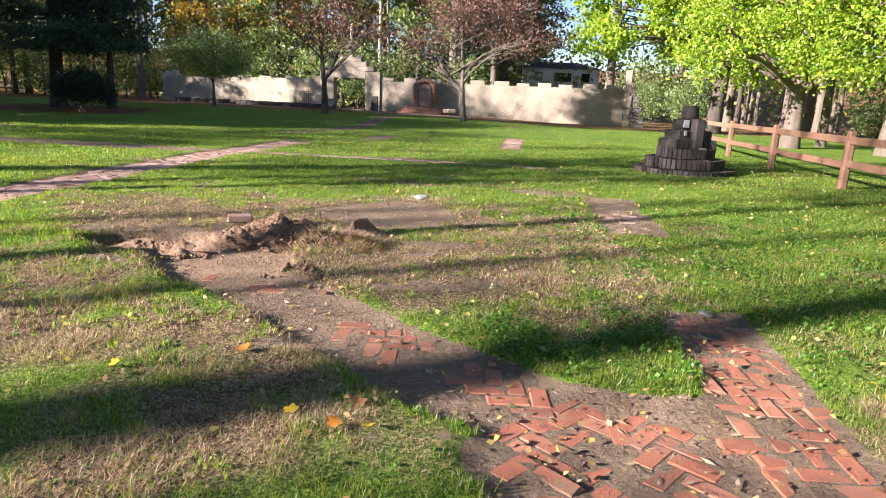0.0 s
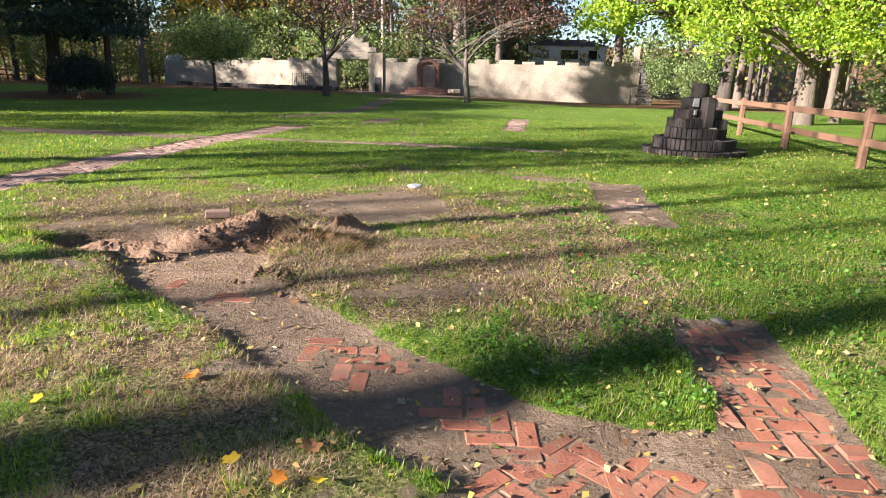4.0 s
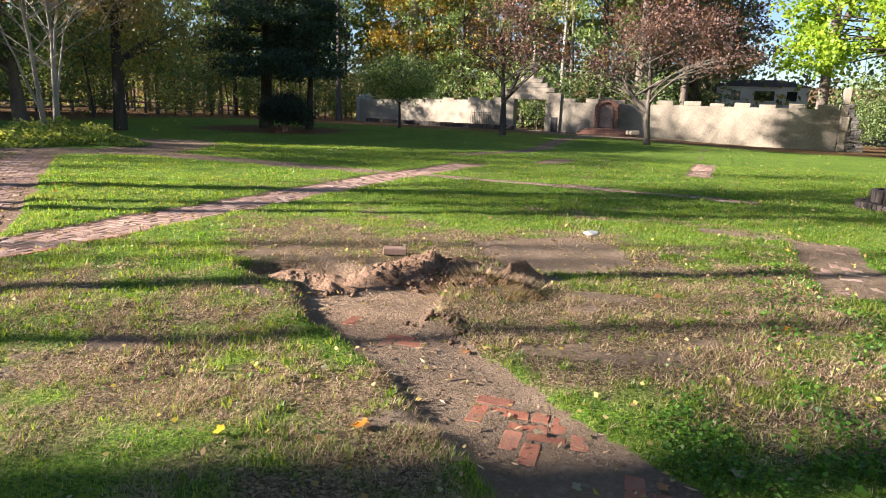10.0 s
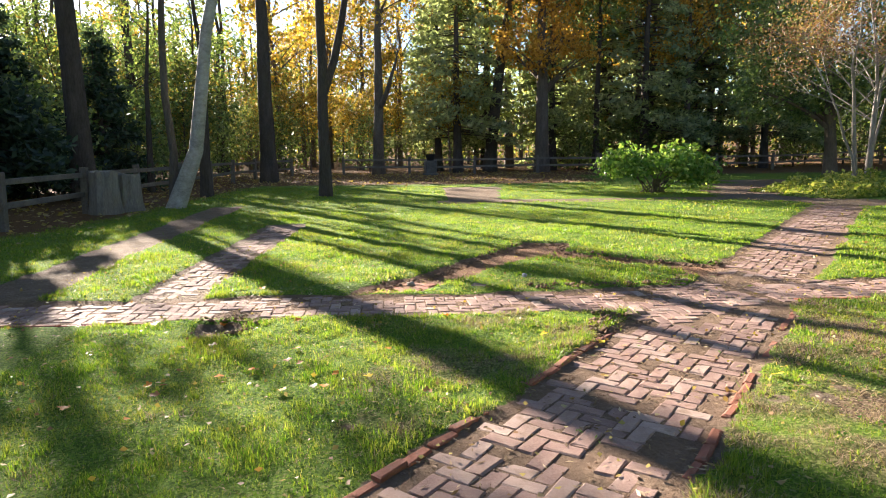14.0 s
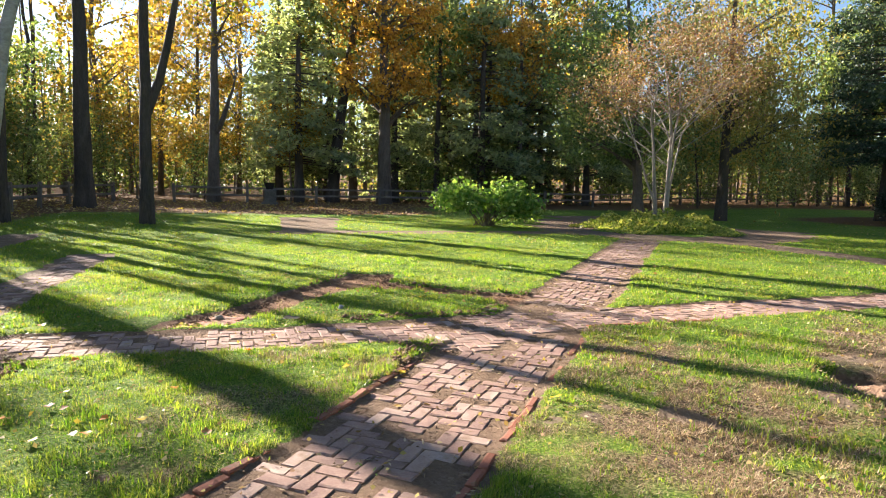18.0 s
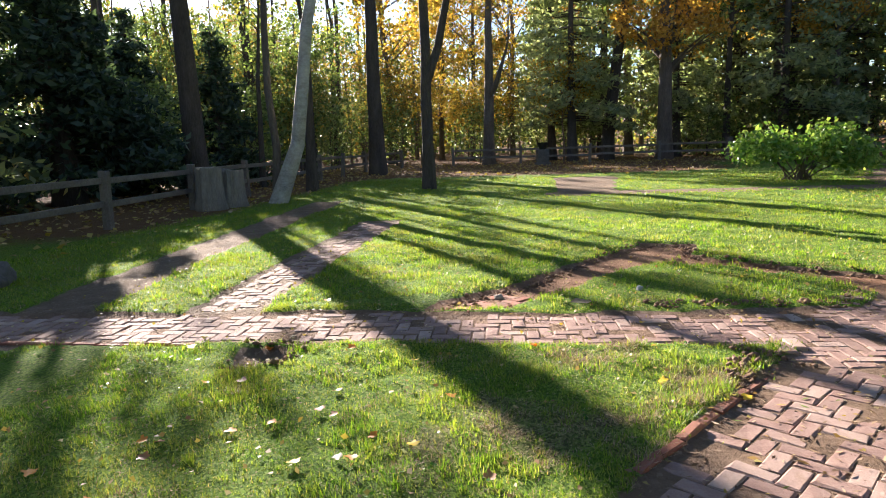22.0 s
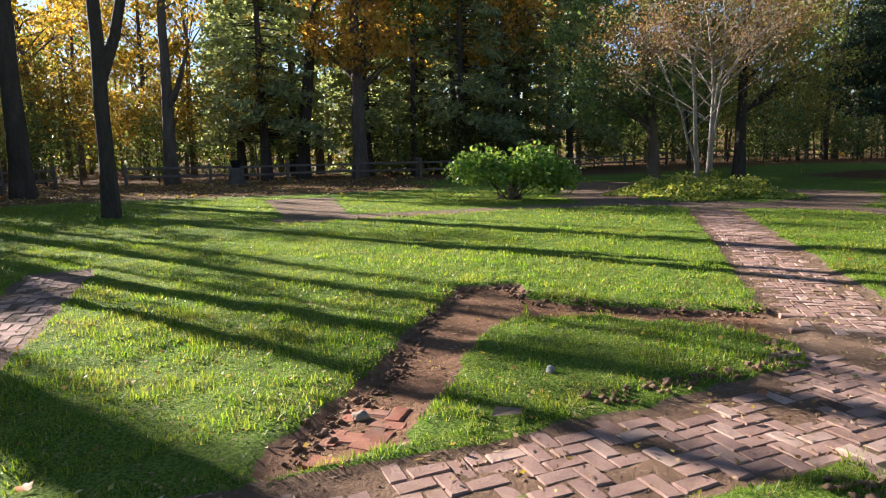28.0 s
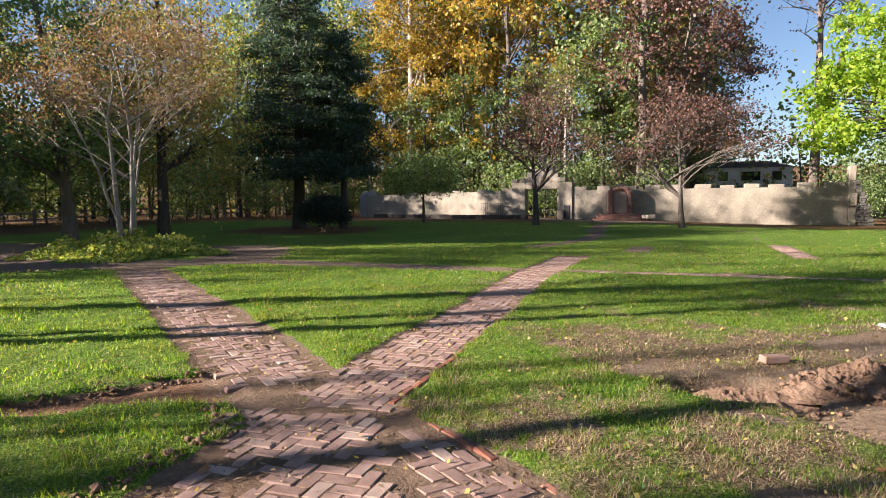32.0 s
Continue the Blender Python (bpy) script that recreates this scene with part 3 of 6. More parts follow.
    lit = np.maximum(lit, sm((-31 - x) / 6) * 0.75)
    return z, soil, dry, lit


def tone_of(x, y):
    """From red clay (0) through grey-brown earth (0.5) to pale sand (1)."""
    tone = 0.5 + 0.1 * wobble(x, y, 3.0, 17.0)
    for key, value in (("trench_a", 0.1), ("trench_b", 0.05), ("dug_pit", 0.8), ("pit_hole", 0.3), ("north_south", 0.3), ("diagonal", 0.36)):
        w = np.clip(inside(x, y, SHAPES[key][0]) / 0.15 + 0.6, 0, 1)
        tone = tone + (value - tone) * w
    return np.clip(tone, 0, 1)


# the lawn: one sheet, fine where the walk passes and coarse to the horizon
def axis(lo, hi, step):
    mid = np.arange(lo, hi, step)
    out, g = [], step
    v = 0.0
    while v < 700:
        g *= 1.22
        v += g
        out.append(v)
    out = np.array(out)
    return np.concatenate([lo - out[::-1], mid, mid[-1] + out])


gx, gy = axis(-12.5, 7.0, 0.073), axis(-7.0, 14.0, 0.073)
X, Y = np.meshgrid(gx, gy)
Z, SOIL, DRY, LIT = cover(X.ravel(), Y.ravel())
nx, ny = len(gx), len(gy)
i = (np.arange(ny - 1)[:, None] * nx + np.arange(nx - 1)[None]).ravel()
me = mesh_np("ground", np.stack([X.ravel(), Y.ravel(), Z], 1), np.stack([i, i + 1, i + nx + 1, i + nx], 1), M_GROUND, True)
col = me.color_attributes.new("cover", "FLOAT_COLOR", "POINT")
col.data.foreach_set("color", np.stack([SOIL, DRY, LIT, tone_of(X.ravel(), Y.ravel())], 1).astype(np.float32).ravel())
tagged(new("ground", me), "autumn lawn with worn bare earth and dry patches", "ground", kind="structure")

# ---------------------------------------------------------------- ruined garden wall and gate
def on_line(a, b, z=0.0):
    """The pose whose x axis runs from a to b, with its origin at a."""
    return pose(a[0], a[1], z, 0, 0, math.degrees(math.atan2(b[1] - a[1], b[0] - a[0])))


def crenel_wall(name, a, b, base, top_a, top_b, merlon, gap, drop, thick, label, seed, broken=0.0):
    """A stuccoed wall with battlements; each block of the battlement is a part."""
    rng = random.Random(seed)
    length = math.hypot(b[0] - a[0], b[1] - a[1])
    root = thing(name, on_line(a, b, base), label, "wall", kind="structure")
    cols = max(2, int(length / 0.4))
    low_a, low_b = top_a - drop - base, top_b - drop - base
    bm = bmesh.new()
    grid = {}
    for side, y in ((0, -thick / 2), (1, thick / 2)):
        for c in range(cols + 1):
            u = c / cols
            h = low_a + (low_b - low_a) * u
            for r in range(5):
                z = -0.5 + (h + 0.5) * r / 4
                off = 0.018 * rng.uniform(-1, 1) if 0 < r < 4 else 0
                grid[side, c, r] = bm.verts.new((u * length, y + off, z))
    for c in range(cols):
        for r in range(4):
            bm.faces.new((grid[0, c, r], grid[0, c + 1, r], grid[0, c + 1, r + 1], grid[0, c, r + 1]))
            bm.faces.new((grid[1, c + 1, r], grid[1, c, r], grid[1, c, r + 1], grid[1, c + 1, r + 1]))
        bm.faces.new((grid[0, c, 4], grid[0, c + 1, 4], grid[1, c + 1, 4], grid[1, c, 4]))
    for c in (0, cols):
        for r in range(4):
            q = (grid[0, c, r], grid[0, c, r + 1], grid[1, c, r + 1], grid[1, c, r])
            bm.faces.new(q if c == 0 else q[::-1])
    part("wall_body", bm, M_STUCCO, root)
    x = 0.1
    while x < length - 0.3:
        w = merlon * rng.uniform(0.8, 1.2)
        if rng.random() > broken:
            u = x / length
            h = low_a + (low_b - low_a) * u
            bm = bmesh.new()
            box(bm, x, -thick / 2 + 0.012, h - 0.02, min(x + w, length), thick / 2 - 0.012, h + drop * rng.uniform(0.65, 1.1), 0.03, 0.025, rng)
            part("merlon", bm, M_STUCCO, root)
        x += w + gap * rng.uniform(0.8, 1.25)
    return root


WALL_L, GATE_A, GATE_B, WALL_R = (-31.2, 55.2), (-15.6, 51.4), (-10.6, 50.9), (8.4, 49.8)
crenel_wall("wall_west", WALL_L, GATE_A, 0.28, 2.65, 2.9, 1.1, 1.4, 0.22, 0.45, "pale stuccoed garden wall with low worn battlements", 3, 0.15)
crenel_wall("wall_east", GATE_B, WALL_R, 0.05, 2.95, 3.0, 1.05, 0.68, 0.30, 0.5, "pale stuccoed ruin wall with battlements, patchily shaded", 5)

# broken end of the east wall: a buttress of rubble
rng = random.Random(8)
root = thing("rubble_buttress", on_line(WALL_R, (10.7, 49.8), 0.0), "crumbling stone buttress at the end of the wall", "wall", kind="structure")
for k, (x, w, h) in enumerate(((0.2, 0.42, 3.35), (0.55, 0.36, 3.0), (0.85, 0.34, 2.3), (1.1, 0.32, 1.3), (1.35, 0.34, 0.6))):
    z = -0.3
    while z < h:
        bm = bmesh.new()
        hh = rng.uniform(0.14, 0.3) if k else rng.uniform(0.7, 1.1)
        box(bm, x - w / 2 + rng.uniform(-0.06, 0.06), -0.42 + rng.uniform(-0.06, 0.06), z, x + w / 2 + rng.uniform(-0.05, 0.12), 0.42, z + hh, 0.05, 0.04, rng)
        part("stone", bm, M_STUCCO if k == 0 else M_DARKSTONE, root)
        z += hh

# the gate: a stepped front with an opening
gate = thing("garden_gate", on_line(GATE_A, GATE_B, 0.3), "stuccoed stepped gateway with an open dark doorway", "gate", kind="structure")
gl = math.hypot(GATE_B[0] - GATE_A[0], GATE_B[1] - GATE_A[1])
ox0, ox1, oh = 1.2, 3.9, 2.48
for nm, x0, x1, z0, z1 in (("pier", 0.0, ox0, -0.5, 3.05), ("pier", ox1, gl + 0.1, -0.5, 3.0), ("lintel", ox0, ox1, oh, 3.05)):
    bm = bmesh.new()
    box(bm, x0, -0.38, z0, x1, 0.38, z1, 0.025)
    part(nm, bm, M_STUCCO, gate)
for x0, x1, z0, z1 in ((0.75, 4.55, 3.05, 3.42), (1.3, 3.95, 3.42, 3.78), (1.65, 3.5, 3.78, 4.12), (1.5, 1.9, 4.12, 4.3), (3.2, 3.6, 4.12, 4.3), (0.0, 0.45, 3.05, 3.3)):
    bm = bmesh.new()
    box(bm, x0, -0.34, z0, x1, 0.34, z1, 0.025)
    part("step", bm, M_STUCCO, gate)
# no recess here: a flat black slab gives the niche its shade by colour
bm = bmesh.new()
box(bm, 4.45, -0.43, -0.4, 4.95, -0.36, 1.15, 0.02)
part("niche", bm, M_IRON, gate, "black slab painted as the shade of a slit niche")
# finial: an urn with a tall spike
prof = [(0.26, 0), (0.26, 0.12), (0.14, 0.2), (0.12, 0.34), (0.34, 0.62), (0.38, 0.86), (0.28, 1.1), (0.12, 1.2), (0.13, 1.4), (0.15, 2.2), (0.10, 2.5), (0.0, 2.62)]
bm = bmesh.new()
prev = None
for r, z in prof:
    ring = [bm.verts.new((r * math.cos(a) + 0.001 * k, r * math.sin(a), z)) for k, a in enumerate(np.linspace(0, 2 * np.pi, 14, endpoint=False))]
    if prev:
        for k in range(14):
            bm.faces.new((prev[k], prev[(k + 1) % 14], ring[(k + 1) % 14], ring[k]))
    prev = ring
f = thing("gate_finial", pose(-13.05, 51.15, 4.42), "stone urn finial with a tall spike on the gateway", "finial")
part("urn", bm, M_STUCCO, f, smooth=True)
# iron bars in the doorway
iron = thing("iron_gate", on_line(GATE_A, GATE_B, 0.28), "black iron gate leaf standing in the doorway", "gate")
for k in range(13):
    x = ox0 + 0.12 + k * 0.2
    v, fc = tube([(x, 0.3, 0), (x, 0.3, 1.0)], [0.014, 0.014], 6)
    piece("bar", mesh_np("bar", v, fc, M_IRON), iron)
for z in (0.12, 0.92):
    bm = bmesh.new()
    box(bm, ox0, 0.28, z - 0.02, ox1, 0.32, z + 0.02)
    part("rail", bm, M_IRON, iron)
step = thing("gate_sill", on_line(GATE_A, GATE_B, 0.22), "pale stone sill under the gateway", "step")
bm = bmesh.new()
box(bm, ox0 - 0.05, -0.75, -0.1, ox1 + 0.05, -0.39, 0.16, 0.02)
part("slab", bm, M_STUCCO, step)
# pillars at the west end
for k, (x, y) in enumerate(((-33.1, 58.6), (-31.9, 57.85))):
    p = thing("stone_pillar", pose(x, y, 0.25, 0, 0, 22 * k - 20), "bluish grey stone gate pillar with a rounded cap", "pillar", "pillars at the wall end")
    bm = bmesh.new()
    box(bm, -0.4, -0.4, -0.4, 0.4, 0.4, 2.45 + 0.1 * k, 0.03)
    part("shaft", bm, M_GREYSTONE, p)
    bm = bmesh.new()
    bmesh.ops.create_uvsphere(bm, u_segments=12, v_segments=8, radius=0.3, matrix=Matrix.Translation((0, 0, 2.5 + 0.1 * k)) @ Matrix.Diagonal((1.1, 1.1, 0.9, 1)))
    part("cap", bm, M_GREYSTONE, p, smooth=True)
# low kerb wall in front of the west wall
kerb = thing("planter_kerb", on_line((-29.5, 53.4), (-15.5, 49.6), 0.25), "low dark brick kerb before the wall", "kerb", kind="structure")
for k in range(27):
    bm = bmesh.new()
    box(bm, k * 0.6 + 0.01, -0.2, -0.3, k * 0.6 + 0.59, 0.2, 0.42 + 0.015 * math.sin(k * 2.1), 0.02)
    part("block", bm, M_DARKBRICK, kerb)
# iron railing beside the gate
rl = thing("iron_railing", on_line((-18.4, 51.6), (-16.2, 50.7), 0.28), "short black iron railing by the gate", "railing")
for k in range(12):
    v, fc = tube([(k * 0.2, 0, 0), (k * 0.2, 0, 1.5)], [0.014, 0.014], 6)
    piece("bar", mesh_np("bar", v, fc, M_IRON), rl)
bm = bmesh.new()
box(bm, -0.05, -0.02, 1.3, 2.25, 0.02, 1.34)
part("rail", bm, M_IRON, rl)

# stele with a brick niche on steps
st = thing("brick_shrine", Matrix.LocRotScale((-6.75, 49.4, 0.28), Euler((0, 0, radians(12))), (0.86, 0.9, 1.0)), "red brick arched niche with a plaster panel on steps", "shrine")
for k, (w, d, z) in enumerate(((2.45, 1.5, 0.0), (2.1, 1.15, 0.17), (1.75, 0.85, 0.34))):
    bm = bmesh.new()
    box(bm, -w, -d, z - (0.3 if k == 0 else 0), w, 0.7, z + 0.17, 0.02)
    part("step", bm, M_RUST, st)
def arch_slab(w, h, y0, y1, sides=14):
    bm = bmesh.new()
    pts = [(-w, 0.0), (w, 0.0), (w, h - w * 0.55)]
    pts += [(w * math.cos(a), h - w * 0.55 + w * 0.55 * math.sin(a)) for a in np.linspace(0, np.pi, sides)[1:-1]]
    pts += [(-w, h - w * 0.55)]
    front = [bm.verts.new((x, y0, z)) for x, z in pts]
    back = [bm.verts.new((x, y1, z)) for x, z in pts]
    bm.faces.new(front)
    bm.faces.new(back[::-1])
    for k in range(len(pts)):
        j = (k + 1) % len(pts)
        bm.faces.new((front[j], front[k], back[k], back[j]))
    return bm
part("back", arch_slab(1.02, 2.1, -0.25, 0.5), M_RUST, st, at=pose(0, 0, 0.51))
for sx in (-1, 1):
    for k in range(7):
        bm = bmesh.new()
        box(bm, -0.14, -0.14, 0, 0.14, 0.14, 0.26, 0.02, 0.012, rng)
        part("quoin", bm, M_RUST, st, at=pose(sx * (0.82 - 0.012 * k), -0.3, 0.51 + 0.265 * k))
for k, a in enumerate(np.linspace(0.25, np.pi - 0.25, 9)):
    bm = bmesh.new()
    box(bm, -0.13, -0.12, -0.11, 0.13, 0.12, 0.11, 0.02, 0.012, rng)
    part("voussoir", bm, M_RUST, st, at=pose(0.72 * math.cos(a), -0.3, 0.51 + 1.55 + 0.44 * math.sin(a), 0, 90 - math.degrees(a), 0))
part("panel", arch_slab(0.55, 1.6, -0.32, -0.2), M_NICHE, st, "reddish plaster panel with a faint relief", at=pose(0, 0, 0.6))
bm = bmesh.new()
box(bm, -0.35, -0.2, 0, 0.35, 0.4, 0.2, 0.03)
part("crest", bm, M_STUCCO, st, at=pose(0, 0, 2.58))
for x, y in ((2.0, -0.9), (2.3, -1.1)):
    sb = thing("stone_block", pose(-6.75 + x, 49.4 + y - 0.3, 0.45, 0, 0, 20), "pale loose stone block on the steps", "stone")
    bm = bmesh.new()
    box(bm, -0.3, -0.25, 0, 0.3, 0.25, 0.3, 0.04, 0.03, rng)
    part("block", bm, M_STUCCO, sb)

# ---------------------------------------------------------------- house behind the wall
house = thing("house", pose(5.0, 80, 0), "small stuccoed house with a dark hipped roof behind the wall", "house")
bm = bmesh.new()
box(bm, -4.6, 0, -0.5, 4.6, 6, 5.7, 0.02)
part("wall", bm, M_PALEWALL, house)
bm = bmesh.new()
e = [bm.verts.new(p) for p in ((-4.85, -0.25, 5.704), (4.85, -0.25, 5.704), (4.85, 6.25, 5.704), (-4.85, 6.25, 5.704))]
t2 = [bm.verts.new(p) for p in ((-2.2, 3, 6.6), (2.2, 3, 6.6))]
for q in ((e[0], e[1], t2[1], t2[0]), (e[1], e[2], t2[1]), (e[2], e[3], t2[0], t2[1]), (e[3], e[0], t2[0]), (e[3], e[2], e[1], e[0])):
    bm.faces.new(q)
part("roof", bm, M_ROOF, house)
for x, w in ((-2.6, 0.5), (0.3, 1.0), (3.0, 0.5)):
    bm = bmesh.new()
    box(bm, x - w - 0.08, -0.07, 4.1, x + w + 0.08, 0.0, 5.32, 0.01)
    wf = part("window", bm, M_PALEWALL, house)
    bm = bmesh.new()
    box(bm, x - w, -0.09, 4.2, x + w, -0.072, 5.22)
    part("pane", bm, M_GLASS, wf, "dark glass")

# ---------------------------------------------------------------- fences
def rail_fence(points, label, group, post_mat, rail_mat, w, h, rails, round_top=False, lean=1.0, seed=1):
    """Posts on the points, with rails between neighbours."""
    rng = random.Random(seed)
    root = thing("rail_fence", pose(points[0][0], points[0][1], 0), label, "fence", group)
    ox, oy = points[0][:2]
    for k, (x, y) in enumerate(points):
        g = float(terrain(np.array(x), np.array(y)))
        bm = bmesh.new()
        box(bm, -w / 2, -w / 2, -0.3, w / 2, w / 2, h, 0.012 if not round_top else 0.03)
        if k + 1 < len(points):
            nx_, ny_ = points[k + 1]
        ang = math.degrees(math.atan2(ny_ - y, nx_ - x)) if k + 1 < len(points) else ang
        part("post", bm, post_mat, root, at=pose(x - ox, y - oy, g, rng.uniform(-1, 1) * lean, rng.uniform(-1, 1) * lean, ang))
        if k + 1 < len(points):
            g2 = float(terrain(np.array(nx_), np.array(ny_)))
            ln = math.hypot(nx_ - x, ny_ - y)
            for z, rh in rails:
                bm = bmesh.new()
                dz = rng.uniform(-0.02, 0.02)
                box(bm, w / 2 - 0.03, -0.028, -rh / 2, ln - w / 2 + 0.03, 0.028, rh / 2, 0.008)
                tilt = -math.degrees(math.atan2(g2 - g + rng.uniform(-0.03, 0.03), ln))
                part("rail", bm, rail_mat, root, at=pose(x - ox, y - oy, g + z + dz, 0, tilt, ang))
    return root


EAST = [(7.22, -3.08), (7.2, 0.87), (7.18, 4.76), (7.32, 8.58), (7.28, 12.23), (7.42, 16.33), (7.58, 20.44), (7.85, 24.74), (8.45, 29.66)]
rail_fence(EAST, "brown stained two-rail timber fence along the lawn", "lawn fences", M_RAIL, M_RAIL, 0.15, 1.11, ((0.93, 0.14), (0.46, 0.14)), True, 0.8, 4)
SOUTH = [(-3.0, -8.3), (-7.3, -8.4), (-11.5, -8.5), (-15.3, -8.75), (-19.2, -9.0), (-23.4, -9.1), (-27.2, -9.15), (-31.0, -9.2), (-35.0, -9.0), (-38.6, -7.6)]
rail_fence(SOUTH, "old grey timber rail fence before the woods", "wood fences", M_OLDRAIL, M_OLDRAIL, 0.16, 1.15, ((0.95, 0.12), (0.5, 0.12)), False, 3, 6)
WEST = [(-40.2, -4.6 + 4.2 * k + 0.0) if k < 3 else (-40.6 - 0.35 * (k - 3), -4.6 + 4.2 * k) for k in range(15)]
rail_fence(WEST, "old dark timber rail fence at the wood's edge", "wood fences", M_OLDRAIL, M_OLDRAIL, 0.16, 1.15, ((0.95, 0.12), (0.5, 0.12)), False, 2, 7)

# ---------------------------------------------------------------- stepped brick monument
mon = thing("stepped_monument", pose(4.77, 14.22, 0, 0, 0, 12), "dark weathered stepped brick monument with a drum on top", "monument")


def soldier(h, w=0.046, d=0.1):
    bm = bmesh.new()
    box(bm, -d, -w, 0, 0.03, w, h, 0.009)
    me = bpy.data.meshes.new("brick")
    bm.to_mesh(me)
    bm.free()
    me.materials.append(M_DARKBRICK)
    return me


for r, z, h in ((1.08, -0.04, 0.14), (0.85, 0.10, 0.22), (0.62, 0.32, 0.22)):
    bm = bmesh.new()
    bmesh.ops.create_cone(bm, cap_ends=True, segments=40, radius1=r - 0.03, radius2=r - 0.03, depth=h - 0.02, matrix=Matrix.Translation((0, 0, z + h / 2 - 0.01)))
    part("tier_core", bm, M_DARKBRICK, mon)
    count = int(2 * math.pi * r / 0.105)
    me = soldier(h)
    for k in range(count):
        a = 2 * math.pi * k / count
        piece("brick", me, mon, at=pose((r - 0.02 + rng.uniform(-0.008, 0.008)) * math.cos(a), (r - 0.02) * math.sin(a), z + rng.uniform(-0.012, 0.008), 0, 0, math.degrees(a)))
for half, z, h in ((0.47, 0.54, 0.2), (0.38, 0.74, 0.19), (0.27, 0.93, 0.24)):
    bm = bmesh.new()
    box(bm, -half + 0.04, -half + 0.04, z, half - 0.04, half - 0.04, z + h - 0.012)
    part("tier_core", bm, M_DARKBRICK, mon)
    me = soldier(h)
    n_ = int(2 * half / 0.1)
    for side in range(4):
        for k in range(n_):
            u = -half + (k + 0.5) * 2 * half / n_
            m_ = pose(0, 0, 0, 0, 0, 90 * side) @ pose(half - 0.03, u, z + rng.uniform(-0.03, 0.005))
            piece("brick", me, mon, at=m_)
bm = bmesh.new()
box(bm, -0.09, -0.56, 0.54, 0.11, -0.27, 1.18, 0.02)
part("front_slab", bm, M_DARKBRICK, mon)
bm = bmesh.new()
bmesh.ops.create_cone(bm, cap_ends=True, segments=28, radius1=0.185, radius2=0.18, depth=0.3, matrix=Matrix.Translation((0, 0, 1.31)))
bmesh.ops.bevel(bm, geom=[e for e in bm.edges if abs(e.verts[0].co.z - e.verts[1].co.z) < 1e-4], offset=0.025, segments=2, affect="EDGES")
part("drum", bm, M_DARKBRICK, mon, "dark round stone drum")
for x, y, z, w, h in ((-0.2, -0.305, 0.98, 0.13, 0.17), (0.24, -0.305, 1.0, 0.05, 0.14), (-0.25, -0.415, 0.82, 0.06, 0.1)):
    bm = bmesh.new()
    box(bm, x - w / 2, y - 0.012, z, x + w / 2, y + 0.02, z + h, 0.006, 0.012, rng)
    part("lime_stain", bm, M_GREYSTONE, mon, "pale mortar patch")
ms = thing("flat_stone", pose(4.98, 13.7, 0.535, 0, 0, 15), "small pale flat stone on the monument", "stone")
bm = bmesh.new()
box(bm, -0.08, -0.05, 0, 0.08, 0.05, 0.03, 0.01)
part("stone", bm, M_STUCCO, ms)

